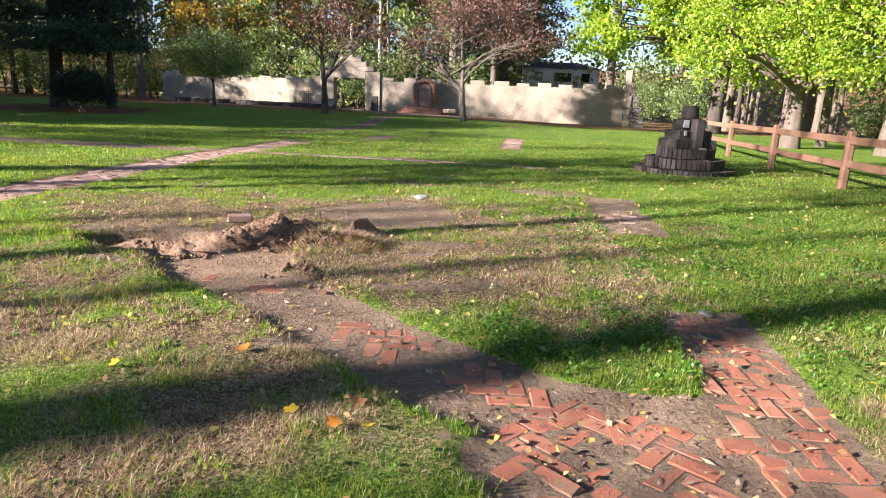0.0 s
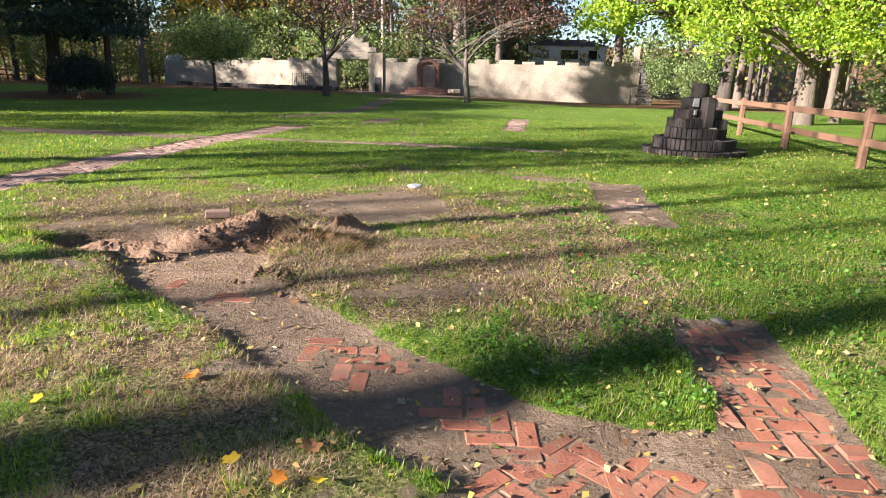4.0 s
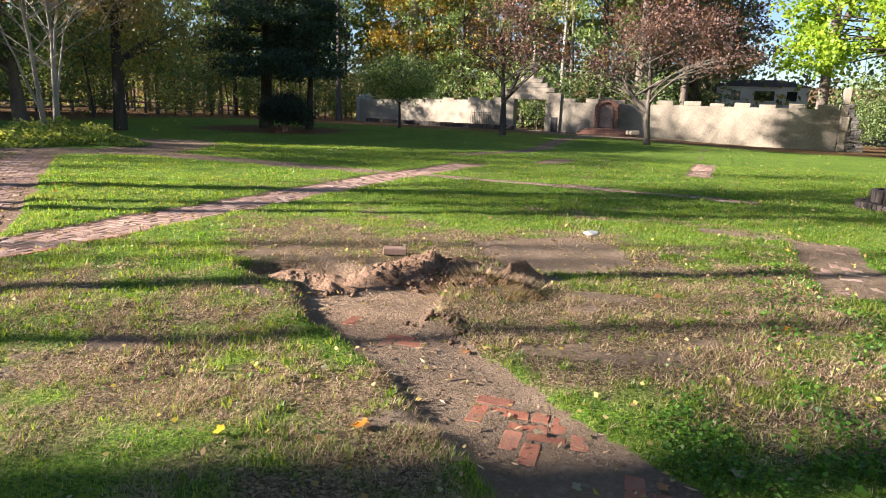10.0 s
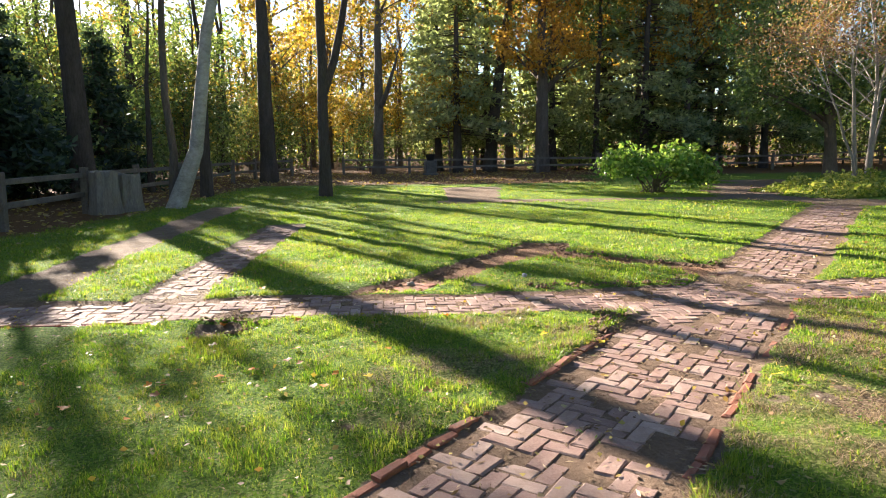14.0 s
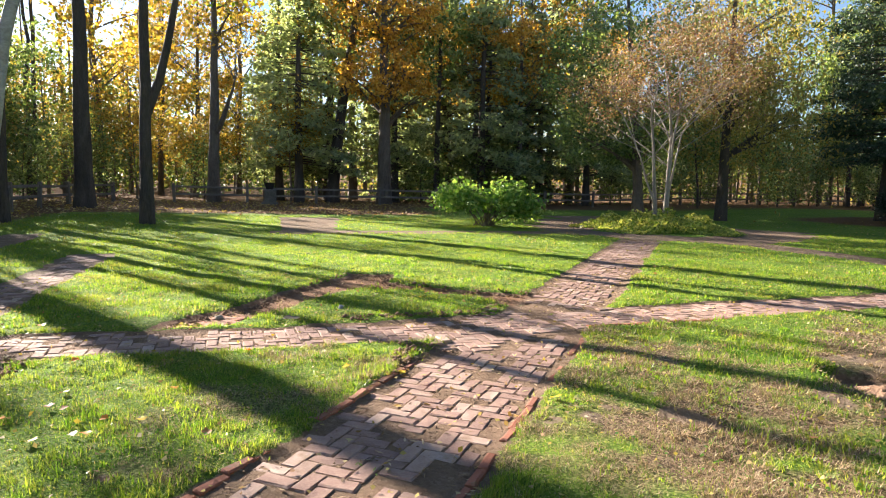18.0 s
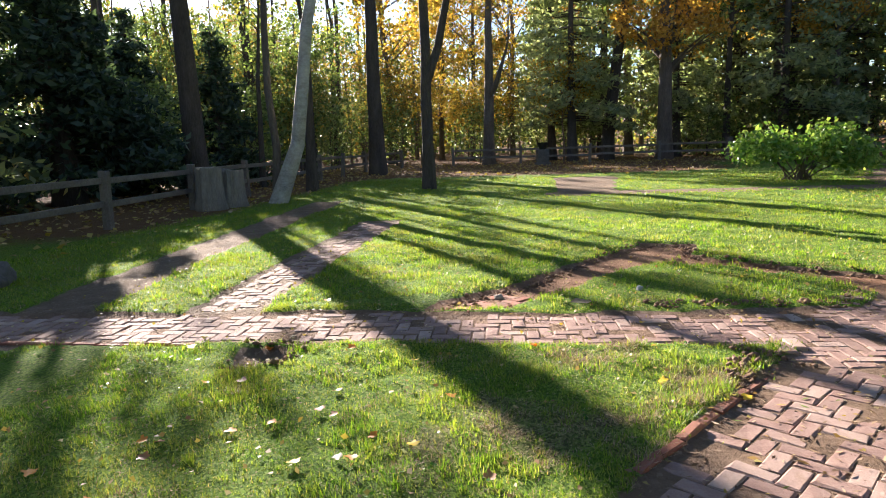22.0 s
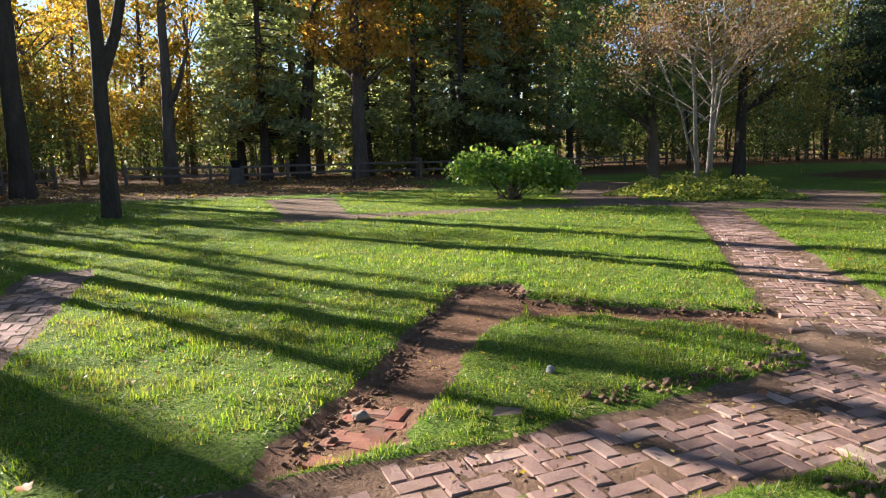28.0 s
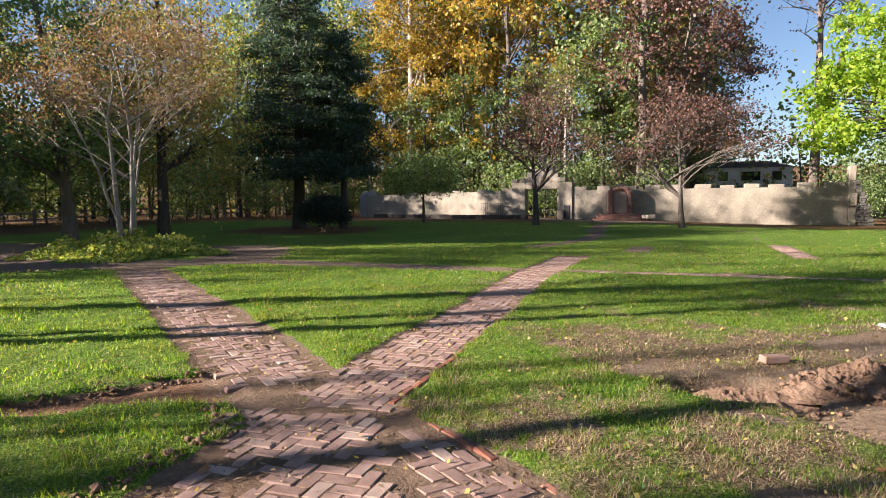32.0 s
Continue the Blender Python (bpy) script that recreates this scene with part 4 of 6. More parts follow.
# ---------------------------------------------------------------- trees
def grow(seed, height, radius, crowns, leaves, leaf, clumps, limbs, bark, foliage, lean=(0, 0), wander=0.25, fork=None, clump_r=0.6,
         droop=0.0, sides=10, start=0.3, flat=0.0, stems=None, long=1.0, bends=None):
    """Meshes of a tree: a trunk with its limbs, and a crown of leaves in clumps. crowns: ellipsoids (x, y, z, rx, ry, rz)."""
    rng = np.random.default_rng(seed)
    pieces = []
    trunks = stems or [((0.0, 0.0), lean, height, radius)]
    lines = []
    for (bx, by), ln, ht, rad in trunks:
        k = max(7, int(ht / 1.3))
        u = np.linspace(0, 1, k)
        pts = np.stack([bx + ln[0] * u**1.3 * ht, by + ln[1] * u**1.3 * ht, u * ht], 1)
        walk_ = np.cumsum(rng.normal(0, wander * 0.25, (k, 2)), 0) * u[:, None]
        pts[:, :2] += walk_
        if bends:
            b_ = np.array(bends)
            pts[:, 0] += np.interp(pts[:, 2], b_[:, 2], b_[:, 0])
            pts[:, 1] += np.interp(pts[:, 2], b_[:, 2], b_[:, 1])
        pts[0, 2] = -0.25
        rr = rad * (1 - 0.82 * u) + rad * 0.28 * np.exp(-u * ht / 0.4)
        pieces.append(tube(pts, rr, sides))
        lines.append((pts, rr, u))
        if fork:
            fz, fdir, fh, fr = fork
            at = np.array([np.interp(fz, pts[:, 2], pts[:, c]) for c in range(3)])
            v = np.linspace(0, 1, 7)
            arm = at + np.stack([fdir[0] * v**0.7, fdir[1] * v**0.7, fh * v], 1) + np.cumsum(rng.normal(0, 0.05, (7, 3)), 0) * v[:, None]
            ar = fr * (1 - 0.75 * v)
            pieces.append(tube(arm, ar, sides))
            lines.append((arm, ar, v))
    cr = np.array(crowns, float)
    vol = cr[:, 3] * cr[:, 4] * cr[:, 5]
    pick = rng.choice(len(cr), clumps, p=vol / vol.sum())
    d = rng.normal(size=(clumps, 3))
    d /= np.linalg.norm(d, axis=1)[:, None]
    c = cr[pick, :3] + d * cr[pick, 3:] * rng.uniform(0.35, 1.0, (clumps, 1)) ** 0.6
    c += rng.normal(0, 0.12, c.shape)
    for j in range(limbs):
        goal = c[rng.integers(clumps)]
        pts, rr, u = lines[rng.integers(len(lines))]
        lo = max(start, 0.05)
        tz = np.clip(goal[2] - np.hypot(*(goal[:2] - pts[len(pts) // 2, :2])) * rng.uniform(0.3, 0.9), pts[0, 2] + (pts[-1, 2] - pts[0, 2]) * lo, pts[-1, 2])
        at = np.array([np.interp(tz, pts[:, 2], pts[:, q]) for q in range(3)])
        r0 = np.interp(tz, pts[:, 2], rr) * rng.uniform(0.3, 0.55)
        v = np.linspace(0, 1, 6)[:, None]
        mid = (at + goal) / 2 + np.array([0, 0, 0.12 * np.linalg.norm(goal - at)]) + rng.normal(0, 0.06, 3) * np.linalg.norm(goal - at)
        arm = at * (1 - v) ** 2 + 2 * mid * v * (1 - v) + goal * v**2
        pieces.append(tube(arm, np.maximum(r0 * (1 - 0.85 * v[:, 0]), 0.008), 5 if sides >= 10 else 3))
        for _ in range(2):
            g2 = c[rng.integers(clumps)]
            near = c[np.argsort(np.linalg.norm(c - goal, axis=1))[rng.integers(1, min(8, clumps))]]
            at2 = arm[3]
            arm2 = at2 * (1 - v) ** 2 + 2 * ((at2 + near) / 2 + rng.normal(0, 0.1, 3)) * v * (1 - v) + near * v**2
            pieces.append(tube(arm2, np.maximum(r0 * 0.4 * (1 - 0.85 * v[:, 0]), 0.006), 4 if sides >= 10 else 3))
    tv, tf = joined(pieces)
    per = rng.integers(0, clumps, leaves)
    off = rng.normal(0, 1, (leaves, 3)) * clump_r * np.array([1, 1, 0.7]) * rng.uniform(0.3, 1.0, (leaves, 1))
    if droop > 0.5:
        off[:, 2] -= rng.exponential(droop, leaves)
    lv, lf = leaf_quads(c[per] + off, leaf, rng, droop, flat, long)
    return mesh_np("trunk", tv, tf, bark, True), mesh_np("crown", lv, lf, foliage)


def conifer(seed, height, radius, spread, leaves, leaf, bark, foliage, bottom=0.5, droop=0.25, power=0.8, whorls=18):
    """A conifer: whorls of sagging boughs with needle sprays."""
    rng = np.random.default_rng(seed)
    u = np.linspace(0, 1, 10)
    pts = np.stack([0.15 * np.sin(u * 3), 0.1 * np.cos(u * 2.5), u * height], 1)
    pts[0, 2] = -0.25
    pieces = [tube(pts, radius * (1 - 0.93 * u) + radius * 0.3 * np.exp(-u * height / 0.4), 10)]
    centres = []
    boughs = []
    for wz in np.linspace(bottom, height * 0.97, whorls):
        reach = spread * (1 - (wz - bottom) / (height - bottom)) ** power + 0.15
        for a in rng.uniform(0, 2 * np.pi, 7):
            r = reach * rng.uniform(0.7, 1.12)
            boughs.append((wz + rng.normal(0, 0.2), a, r))
    tot = sum(b[2] for b in boughs)
    for wz, a, r in boughs:
        v = np.linspace(0, 1, 5)
        arm = np.stack([np.cos(a) * r * v, np.sin(a) * r * v, wz - droop * r * v**1.5 + 0.1 * v], 1)
        pieces.append(tube(arm, np.maximum(0.05 * (1 - v), 0.008), 4))
        k = max(3, int(leaves * r / tot))
        t = rng.uniform(0.15, 1.05, k) ** 0.7
        p = np.stack([np.cos(a) * r * t, np.sin(a) * r * t, wz - droop * r * t**1.5 + 0.1 * t], 1)
        side = rng.normal(0, 1, (k, 1)) * 0.16 * r * (1.1 - 0.6 * t[:, None])
        p += side * np.array([-np.sin(a), np.cos(a), 0]) + rng.normal(0, 0.12, (k, 3)) * np.array([1, 1, 1.2])
        centres.append(p)
    lv, lf = leaf_quads(np.concatenate(centres), leaf, rng, 0.35, 0.3, 1.5)
    tv, tf = joined(pieces)
    return mesh_np("trunk", tv, tf, bark, True), mesh_np("crown", lv, lf, foliage)


def plant(x, y, meshes, label, category="tree", group="", turn=0.0, scale=1.0, name="tree", z=None):
    g = float(terrain(np.array(float(x)), np.array(float(y)))) if z is None else z
    root = thing(name, Matrix.LocRotScale((x, y, g), Euler((0, 0, radians(turn))), (scale, scale, scale)), label, category, group)
    for nm, me in zip(("trunk", "crown"), meshes):
        piece(nm, me, root)
    return root


# east side: lime-green trees along the fence
plant(12.4, 12.3, grow(11, 17, 0.35, [(0, 0, 10, 4, 4, 4.5), (-2, -1, 6.5, 2.6, 2.6, 1.8)], 17000, 0.135, 190, 26, M_PALEBARK, M_LIME, start=0.45), "tall pale-barked shade tree with lime green leaves", group="trees by the fence")
plant(13.2, 17.9, grow(12, 15, 0.28, [(0, 0, 8.0, 3.6, 3.6, 3.4), (-1.2, -0.5, 4.8, 2.2, 2.2, 1.4)], 15000, 0.135, 150, 22, M_PALEBARK, M_LIME, lean=(0.06, 0), start=0.35), "slender mottled tree with sunlit lime leaves", group="trees by the fence")
plant(14.9, 25.4, grow(13, 16, 0.42, [(-0.5, 0, 7.5, 4.4, 4.4, 3.6), (-2.0, -1.5, 4.3, 3.2, 3, 1.7), (0.5, -2, 5, 3, 3, 1.6)], 19000, 0.145, 200, 26, M_BARK, M_LIME, lean=(0.05, 0), start=0.25), "broad shade tree with bright lime leaves", group="trees by the fence")
plant(12.3, 28.0, grow(14, 14, 0.34, [(-1.0, 0, 6.6, 4.6, 4.6, 3.2), (-2.6, -1.0, 3.9, 3.0, 3.0, 1.5), (1.5, -1.5, 4.2, 2.6, 2.6, 1.4)], 19000, 0.145, 200, 28, M_BARK, M_LIME, start=0.18), "low-branching tree with bright lime leaves", group="trees by the fence")
plant(14.6, 30.5, grow(15, 13, 0.2, [(0, 0, 8.5, 3, 3, 3)], 8000, 0.18, 120, 14, M_BARK, M_LIME), "thin trunk tree with lime leaves", group="trees by the fence")
plant(13.2, 43.0, grow(16, 19, 0.46, [(0.5, 0, 11, 5, 5, 4.5), (-2.0, -1, 6.5, 3.2, 3, 2.2), (-6.0, -2, 7.2, 3.4, 3.2, 2.8), (-4.5, 0, 10.5, 3.5, 3.5, 3.0), (-8.0, -3, 5.6, 1.9, 1.9, 1.5)], 26000, 0.26, 330, 44, M_DARKBARK, M_LIME, lean=(0.09, 0), start=0.3), "dark leaning trunk with lime green crown", group="trees by the fence")

# before the wall
plant(-10.3, 35.3, grow(21, 5.4, 0.19, [(-1.7, 0, 4.6, 2.0, 1.8, 1.1), (1.8, 0, 4.7, 2.0, 1.8, 1.2), (0, 0, 6.0, 2.6, 2.2, 1.6), (0.3, 0, 7.8, 1.6, 1.5, 1.2)], 5200, 0.12, 170, 80, M_DARKBARK, M_PURPLE, start=0.3, wander=0.6, fork=(1.9, (1.3, 0.1), 3.4, 0.12)), "slim dark-barked tree with few purple leaves", group="ornamental trees")
plant(-2.35, 36.0, grow(22, 6.2, 0.16, [(-2.6, 0, 4.3, 2.0, 1.8, 0.9), (0.6, 0.5, 5.6, 2.6, 2.2, 1.3), (3.2, -0.3, 4.5, 1.9, 1.8, 0.8), (-1.0, -1.0, 6.2, 1.8, 1.6, 0.9), (2.2, 1.0, 6.4, 1.6, 1.6, 0.8), (-4.0, 0.6, 3.6, 1.2, 1.2, 0.5)], 8000, 0.11, 260, 70, M_PALEBARK, M_PURPLE, lean=(-0.05, 0), start=0.3, fork=(1.7, (-2.0, 0.0), 2.8, 0.13), wander=0.7), "spreading bare-twigged tree with purple brown leaves", group="ornamental trees")
plant(-18.7, 38.8, grow(23, 4.3, 0.1, [(0, 0, 3.2, 2.5, 2.3, 1.5)], 8000, 0.13, 150, 22, M_DARKBARK, M_GREEN, start=0.2), "small round tree with dark green leaves", group="ornamental trees")

# crape myrtle in the ivy bed, with its neighbours
CR = (-18.9, 14.2)
plant(CR[0], CR[1], grow(31, 7.5, 0.12, [(0.0, 0.3, 5.6, 3.6, 3.0, 1.6), (-2.2, -1.4, 4.6, 1.6, 1.6, 1.0), (-0.8, 2.6, 4.5, 1.6, 1.7, 1.2), (0.5, 0.5, 6.8, 2.2, 2.2, 0.8)], 12000, 0.075, 300, 75, M_SMOOTHBARK, M_RUSSET, start=0.36, clump_r=0.45,
      stems=[((-0.1, -0.14), (-0.05, -0.13), 5.6, 0.085), ((0.06, 0.14), (-0.02, 0.14), 6.0, 0.1), ((0.05, 0.18), (0.04, 0.02), 6.2, 0.07), ((-0.05, -0.12), (-0.08, -0.34), 4.6, 0.05), ((0.05, 0.1), (-0.06, 0.36), 4.8, 0.055)], wander=0.7, droop=0.3),
      "multi-stemmed pale crape myrtle with thin russet leaves")
plant(-25.4, 17.6, grow(32, 12, 0.26, [(-0.8, -0.6, 7.0, 3.8, 3.8, 4.2), (-1.2, -1.2, 3.9, 3.2, 3.2, 1.6)], 17000, 0.15, 190, 20, M_BARK, M_GREEN, lean=(-0.10, -0.05), start=0.2), "leaning broadleaf evergreen with dark glossy leaves")
plant(-24.9, 22.0, grow(33, 13, 0.27, [(0, 0, 8.6, 3.8, 3.8, 3.2), (1.6, 1.8, 5.8, 2.6, 2.6, 2.2), (1.4, -1.0, 6.2, 2.2, 2.2, 1.8)], 11000, 0.11, 150, 26, M_DARKBARK, M_WILLOW, start=0.25, droop=0.9, long=1.6), "willowy tree with drooping yellow twigs and a black trunk")

# the dark cedar and the clipped shrub
plant(-23.0, 30.2, conifer(41, 16.5, 0.36, 3.5, 38000, 0.115, M_DARKBARK, M_DEEP, 3.1, 0.07, 0.5, 34), "tall dense dark green cedar")
plant(-20.6, 31.0, conifer(42, 11.0, 0.2, 2.4, 22000, 0.11, M_DARKBARK, M_DEEP, 3.0, 0.07, 0.5, 26), "shorter dark cedar beside the tall one")

# woods edge at the west
plant(-20.5, -3.4, grow(51, 17, 0.20, [(0, 0, 15.0, 2.6, 2.6, 2.0), (-0.5, 1.6, 9.6, 2.4, 2.4, 2.6)], 6000, 0.16, 100, 26, M_DARKBARK, M_LIME, start=0.5, fork=(3.3, (-0.4, 1.5), 7, 0.15), sides=12, wander=0.4), "dark forked trunk standing on the lawn")
plant(-16.6, -7.1, grow(52, 14, 0.21, [(0.2, 2.2, 11.5, 2.4, 2.4, 2.2)], 450, 0.2, 60, 16, M_BIRCH, M_WOODSMIX, start=0.5, wander=0.2, sides=12, bends=[(0, 0, 0), (-0.06, 0.2, 0.5), (-0.24, 0.62, 1.3), (-0.32, 0.82, 2.6), (-0.38, 0.98, 4.4), (-0.5, 1.3, 5.5), (-0.8, 2.2, 14)]), "curved pale birch-like trunk by the fence")
plant(-17.0, -7.2, grow(53, 15, 0.12, [(0, 0, 12.0, 2.2, 2.2, 2.4)], 450, 0.2, 60, 14, M_PALEBARK, M_WOODSMIX, start=0.4, wander=0.25, bends=[(0, 0, 0), (0.0, 0.12, 1.5), (0.0, -0.05, 3.5), (0, 0.1, 6)]), "slim mottled trunk crossing the curved one")
plant(-24.1, -10.5, grow(63, 8.0, 0.13, [(0, 0, 7.0, 1.2, 1.2, 1.0)], 500, 0.14, 40, 10, M_DARKBARK, M_WOODSMIX, start=0.55, wander=0.3), "young dark trunk inside the fence corner")
plant(-20.9, -7.45, grow(54, 7.2, 0.2, [(0, 0, 6.7, 0.7, 0.7, 0.5)], 130, 0.13, 24, 8, M_DARKBARK, M_WOODSMIX, start=0.55), "dark straight trunk at the wood's edge")
plant(-31.9, -7.6, grow(55, 20, 0.42, [(0, 0, 15.0, 3.6, 3.6, 3.4)], 450, 0.24, 80, 22, M_DARKBARK, M_WOODSMIX, start=0.4), "tall thick dark trunk at the wood's edge")
plant(-41.2, -2.4, grow(56, 17, 0.38, [(0, 0, 12, 3, 3, 3)], 1500, 0.24, 60, 18, M_BARK, M_GOLD, start=0.3, fork=(4.2, (1.4, 1.2), 3.0, 0.2)), "tall trunk with a broken side limb")
plant(-44.0, 5.3, grow(57, 20, 0.45, [(0, 0, 14, 4, 4, 4)], 3500, 0.26, 90, 18, M_DARKBARK, M_WOODSMIX, lean=(0.05, 0.12), start=0.4), "dark trunk leaning over the wood's edge")
plant(-42.0, 8.6, grow(58, 19, 0.5, [(0, 0, 8.2, 3.4, 3.4, 2.6), (0, 0, 13.5, 4, 4, 3.5)], 7500, 0.24, 140, 26, M_BARK, M_OAK, start=0.22), "large oak with hanging russet gold leaves")
plant(-45.0, 13.2, grow(59, 17, 0.26, [(0, 0, 12, 3.2, 3.2, 4)], 4000, 0.26, 90, 16, M_DARKBARK, M_GREEN, start=0.3), "slender dark trunk at the wood's edge")

# dark conifers at the south-west corner
plant(-20.0, -11.0, grow(66, 19, 0.38, [(0, 0, 16, 2.8, 2.8, 2.4)], 700, 0.2, 60, 14, M_DARKBARK, M_WOODSMIX, lean=(0, -0.02), start=0.6, wander=0.2, sides=12), "thick dark trunk in the corner of the wood")
plant(-22.0, -15.2, grow(67, 11, 0.12, [(0, 0, 9.2, 1.9, 1.9, 1.8)], 650, 0.2, 50, 14, M_DARKBARK, M_WOODSMIX, start=0.6, wander=0.3), "thin young trunk with a small leafy top")
plant(-17.4, -13.8, conifer(61, 8.4, 0.42, 3.7, 21000, 0.17, M_DARKBARK, M_DEEP, 1.0, 0.22, 1.15, 24), "large dark spruce with sweeping boughs behind the fence", group="dark spruces")
plant(-8.9, -9.3, grow(62, 17, 0.3, [(0, 0, 13, 2.5, 2.5, 3)], 450, 0.26, 50, 12, M_DARKBARK, M_WOODSMIX, start=0.5), "straight dark trunk by the fence")

plant(-23.0, -14.9, conifer(64, 6.4, 0.2, 2.4, 9000, 0.17, M_DARKBARK, M_DEEP, 0.6, 0.2, 0.8, 16), "dark young spruce behind the fence", group="dark spruces")
plant(-24.6, -12.4, conifer(65, 6.0, 0.16, 1.9, 6000, 0.15, M_DARKBARK, M_DEEP, 0.5, 0.2, 0.8, 14), "small dark spruce beside the thick trunk", group="dark spruces")

# the woods all round: a few kinds, planted over and over
KINDS = []
KINDS.append(grow(71, 19, 0.28, [(0, 0, 13, 4.4, 4.4, 5.0), (1, 0, 7.5, 2.8, 2.8, 2.4)], 3900, 0.265, 62, 18, M_BARK, M_WOODSMIX, start=0.3, clump_r=0.75, wander=0.6, sides=7))
KINDS.append(grow(72, 17, 0.24, [(0, 0, 11, 4.2, 4.2, 5.5), (0, 1, 5.5, 2.8, 2.8, 2.4)], 3900, 0.265, 62, 18, M_DARKBARK, M_GREEN, start=0.25, clump_r=0.75, wander=0.6, sides=7))
KINDS.append(grow(73, 18, 0.26, [(0, 0, 11.5, 4.2, 4.2, 5.5), (0, 0, 5.0, 3.0, 3.0, 2.5)], 4400, 0.26, 66, 20, M_PALEBARK, M_GOLD, start=0.2, clump_r=0.75, wander=0.6, sides=7))
KINDS.append(conifer(74, 18, 0.34, 3.8, 4600, 0.28, M_DARKBARK, M_SILVER, 3.0, 0.2, 0.7, 18))
KINDS.append(conifer(75, 16, 0.32, 4.2, 4200, 0.26, M_DARKBARK, M_PINE, 0.8, 0.2, 0.6, 18))
KINDS.append(grow(76, 20, 0.34, [(0, 0, 14, 4.6, 4.6, 4.5), (2, 1, 9, 2.6, 2.6, 2.2)], 4400, 0.25, 60, 18, M_BARK, M_OAK, start=0.3, clump_r=0.75, wander=0.6, sides=7))
KINDS.append(grow(77, 20, 0.32, [(0, 0, 14, 4.8, 4.8, 5.0), (0, 0, 7.5, 3.6, 3.6, 2.4)], 4800, 0.22, 64, 30, M_BARK, M_PURPLE, start=0.25, clump_r=0.75, wander=0.6, sides=7))
KINDS.append(grow(78, 4.2, 0.05, [(0, 0, 2.2, 1.9, 1.9, 1.9)], 1900, 0.165, 90, 14, M_DARKBARK, M_GREEN, start=0.1, sides=6))
KINDS.append(grow(79, 21, 0.17, [(0, 0, 18.5, 2.2, 2.2, 2.0)], 90, 0.3, 50, 14, M_DARKBARK, M_WOODSMIX, start=0.5, wander=1.0, sides=7))
KINDS.append(grow(80, 18, 0.28, [(0, 0, 10, 4.4, 4.4, 5.5), (0, 0, 4.5, 3.0, 3.0, 2.4)], 4200, 0.3, 120, 16, M_BARK, M_LIME, start=0.2, clump_r=0.75, wander=0.6, sides=7))
KINDS.append(grow(83, 7, 0.06, [(0, 0, 4.6, 1.9, 1.9, 2.1)], 3000, 0.14, 100, 18, M_BARK, M_GOLD, start=0.2, wander=0.6, sides=7))
KINDS.append(grow(84, 7, 0.06, [(0, 0, 4.2, 1.9, 1.9, 2.3)], 3000, 0.14, 100, 18, M_DARKBARK, M_WOODSMIX, start=0.15, wander=0.6, sides=7))
WORDS = ["woodland tree in mixed autumn green and yellow", "woodland tree with dark green leaves", "woodland tree in golden autumn leaf",
         "grey-green woodland pine tree", "dark green woodland conifer", "woodland oak with russet leaves", "woodland tree with purple brown leaves",
         "leafy woodland undergrowth shrub", "thin bare woodland trunk", "woodland tree with bright lime leaves", "young woodland tree in golden leaf", "young woodland tree in green and yellow leaf"]


def wood(kind, spots, seed, size=1.0):
    rng = random.Random(seed)
    for x, y in spots:
        plant(x + rng.uniform(-1.2, 1.2), y + rng.uniform(-1.2, 1.2), KINDS[kind], WORDS[kind], "shrub" if kind == 7 else "tree", "woodland " + ("shrubs" if kind == 7 else "trees"), rng.uniform(0, 360), size * rng.uniform(0.85, 1.2), "shrub" if kind == 7 else "tree")


# north, behind the wall
wood(2, [(-27, 68), (-20, 66), (-34, 72)], 1, 1.55)
wood(5, [(-14, 72), (-24, 78)], 21, 1.6)
wood(1, [(-30, 64), (-24, 61), (-17, 61), (-9, 61), (14, 62), (20, 58), (-40, 66)], 2)
wood(1, [(-12, 70), (-4, 74), (-38, 78), (-44, 70)], 22, 1.5)
wood(0, [(0, 92), (-9, 88), (-18, 74), (-7, 68), (-33, 80), (26, 68), (-47, 68), (-28, 72)], 3, 1.5)
wood(6, [(-1.5, 64), (-6, 72), (-1, 84), (-5, 60)], 4, 1.35)
wood(9, [(16, 50), (19, 42), (21, 34), (26, 44), (29, 36), (24, 27), (22, 52)], 5)
wood(1, [(24, 18), (28, 12), (22, 9), (26, 4), (30, 22), (20, 2), (33, 16), (34, 8), (36, 28)], 6)
wood(7, [(23, 9), (24.5, 13), (23, 17), (25, 5), (23, 1), (27, -3), (26, 21), (24, 25), (28, 10), (29, 16), (30, 3), (29, 26), (25, -8)], 49, 1.7)
wood(1, [(30, -4), (27, 8), (31, 13), (28, 18), (35, 2), (33, 24)], 50, 0.9)
wood(7, [(21, 22), (15, 58), (12.5, 58.5), (14.5, 55), (23, 30), (18, 36)], 7)
wood(7, [(-28, 62), (-23, 59.5), (-19, 58), (-31, 63.5), (-34, 66), (-15, 57.5), (-9, 57), (-5, 57.5), (12, 60), (-36, 62), (-39, 58)], 27, 1.25)
wood(6, [(-3, 88), (2, 97)], 47, 1.6)
wood(7, [(-5, 84), (-9, 80), (-1, 92)], 48, 2.4)
wood(4, [(-36, 86), (-28, 82), (-21, 86), (-13, 80), (-6, 79), (1, 84), (-44, 80), (-2, 72), (-16, 66)], 61, 1.15)
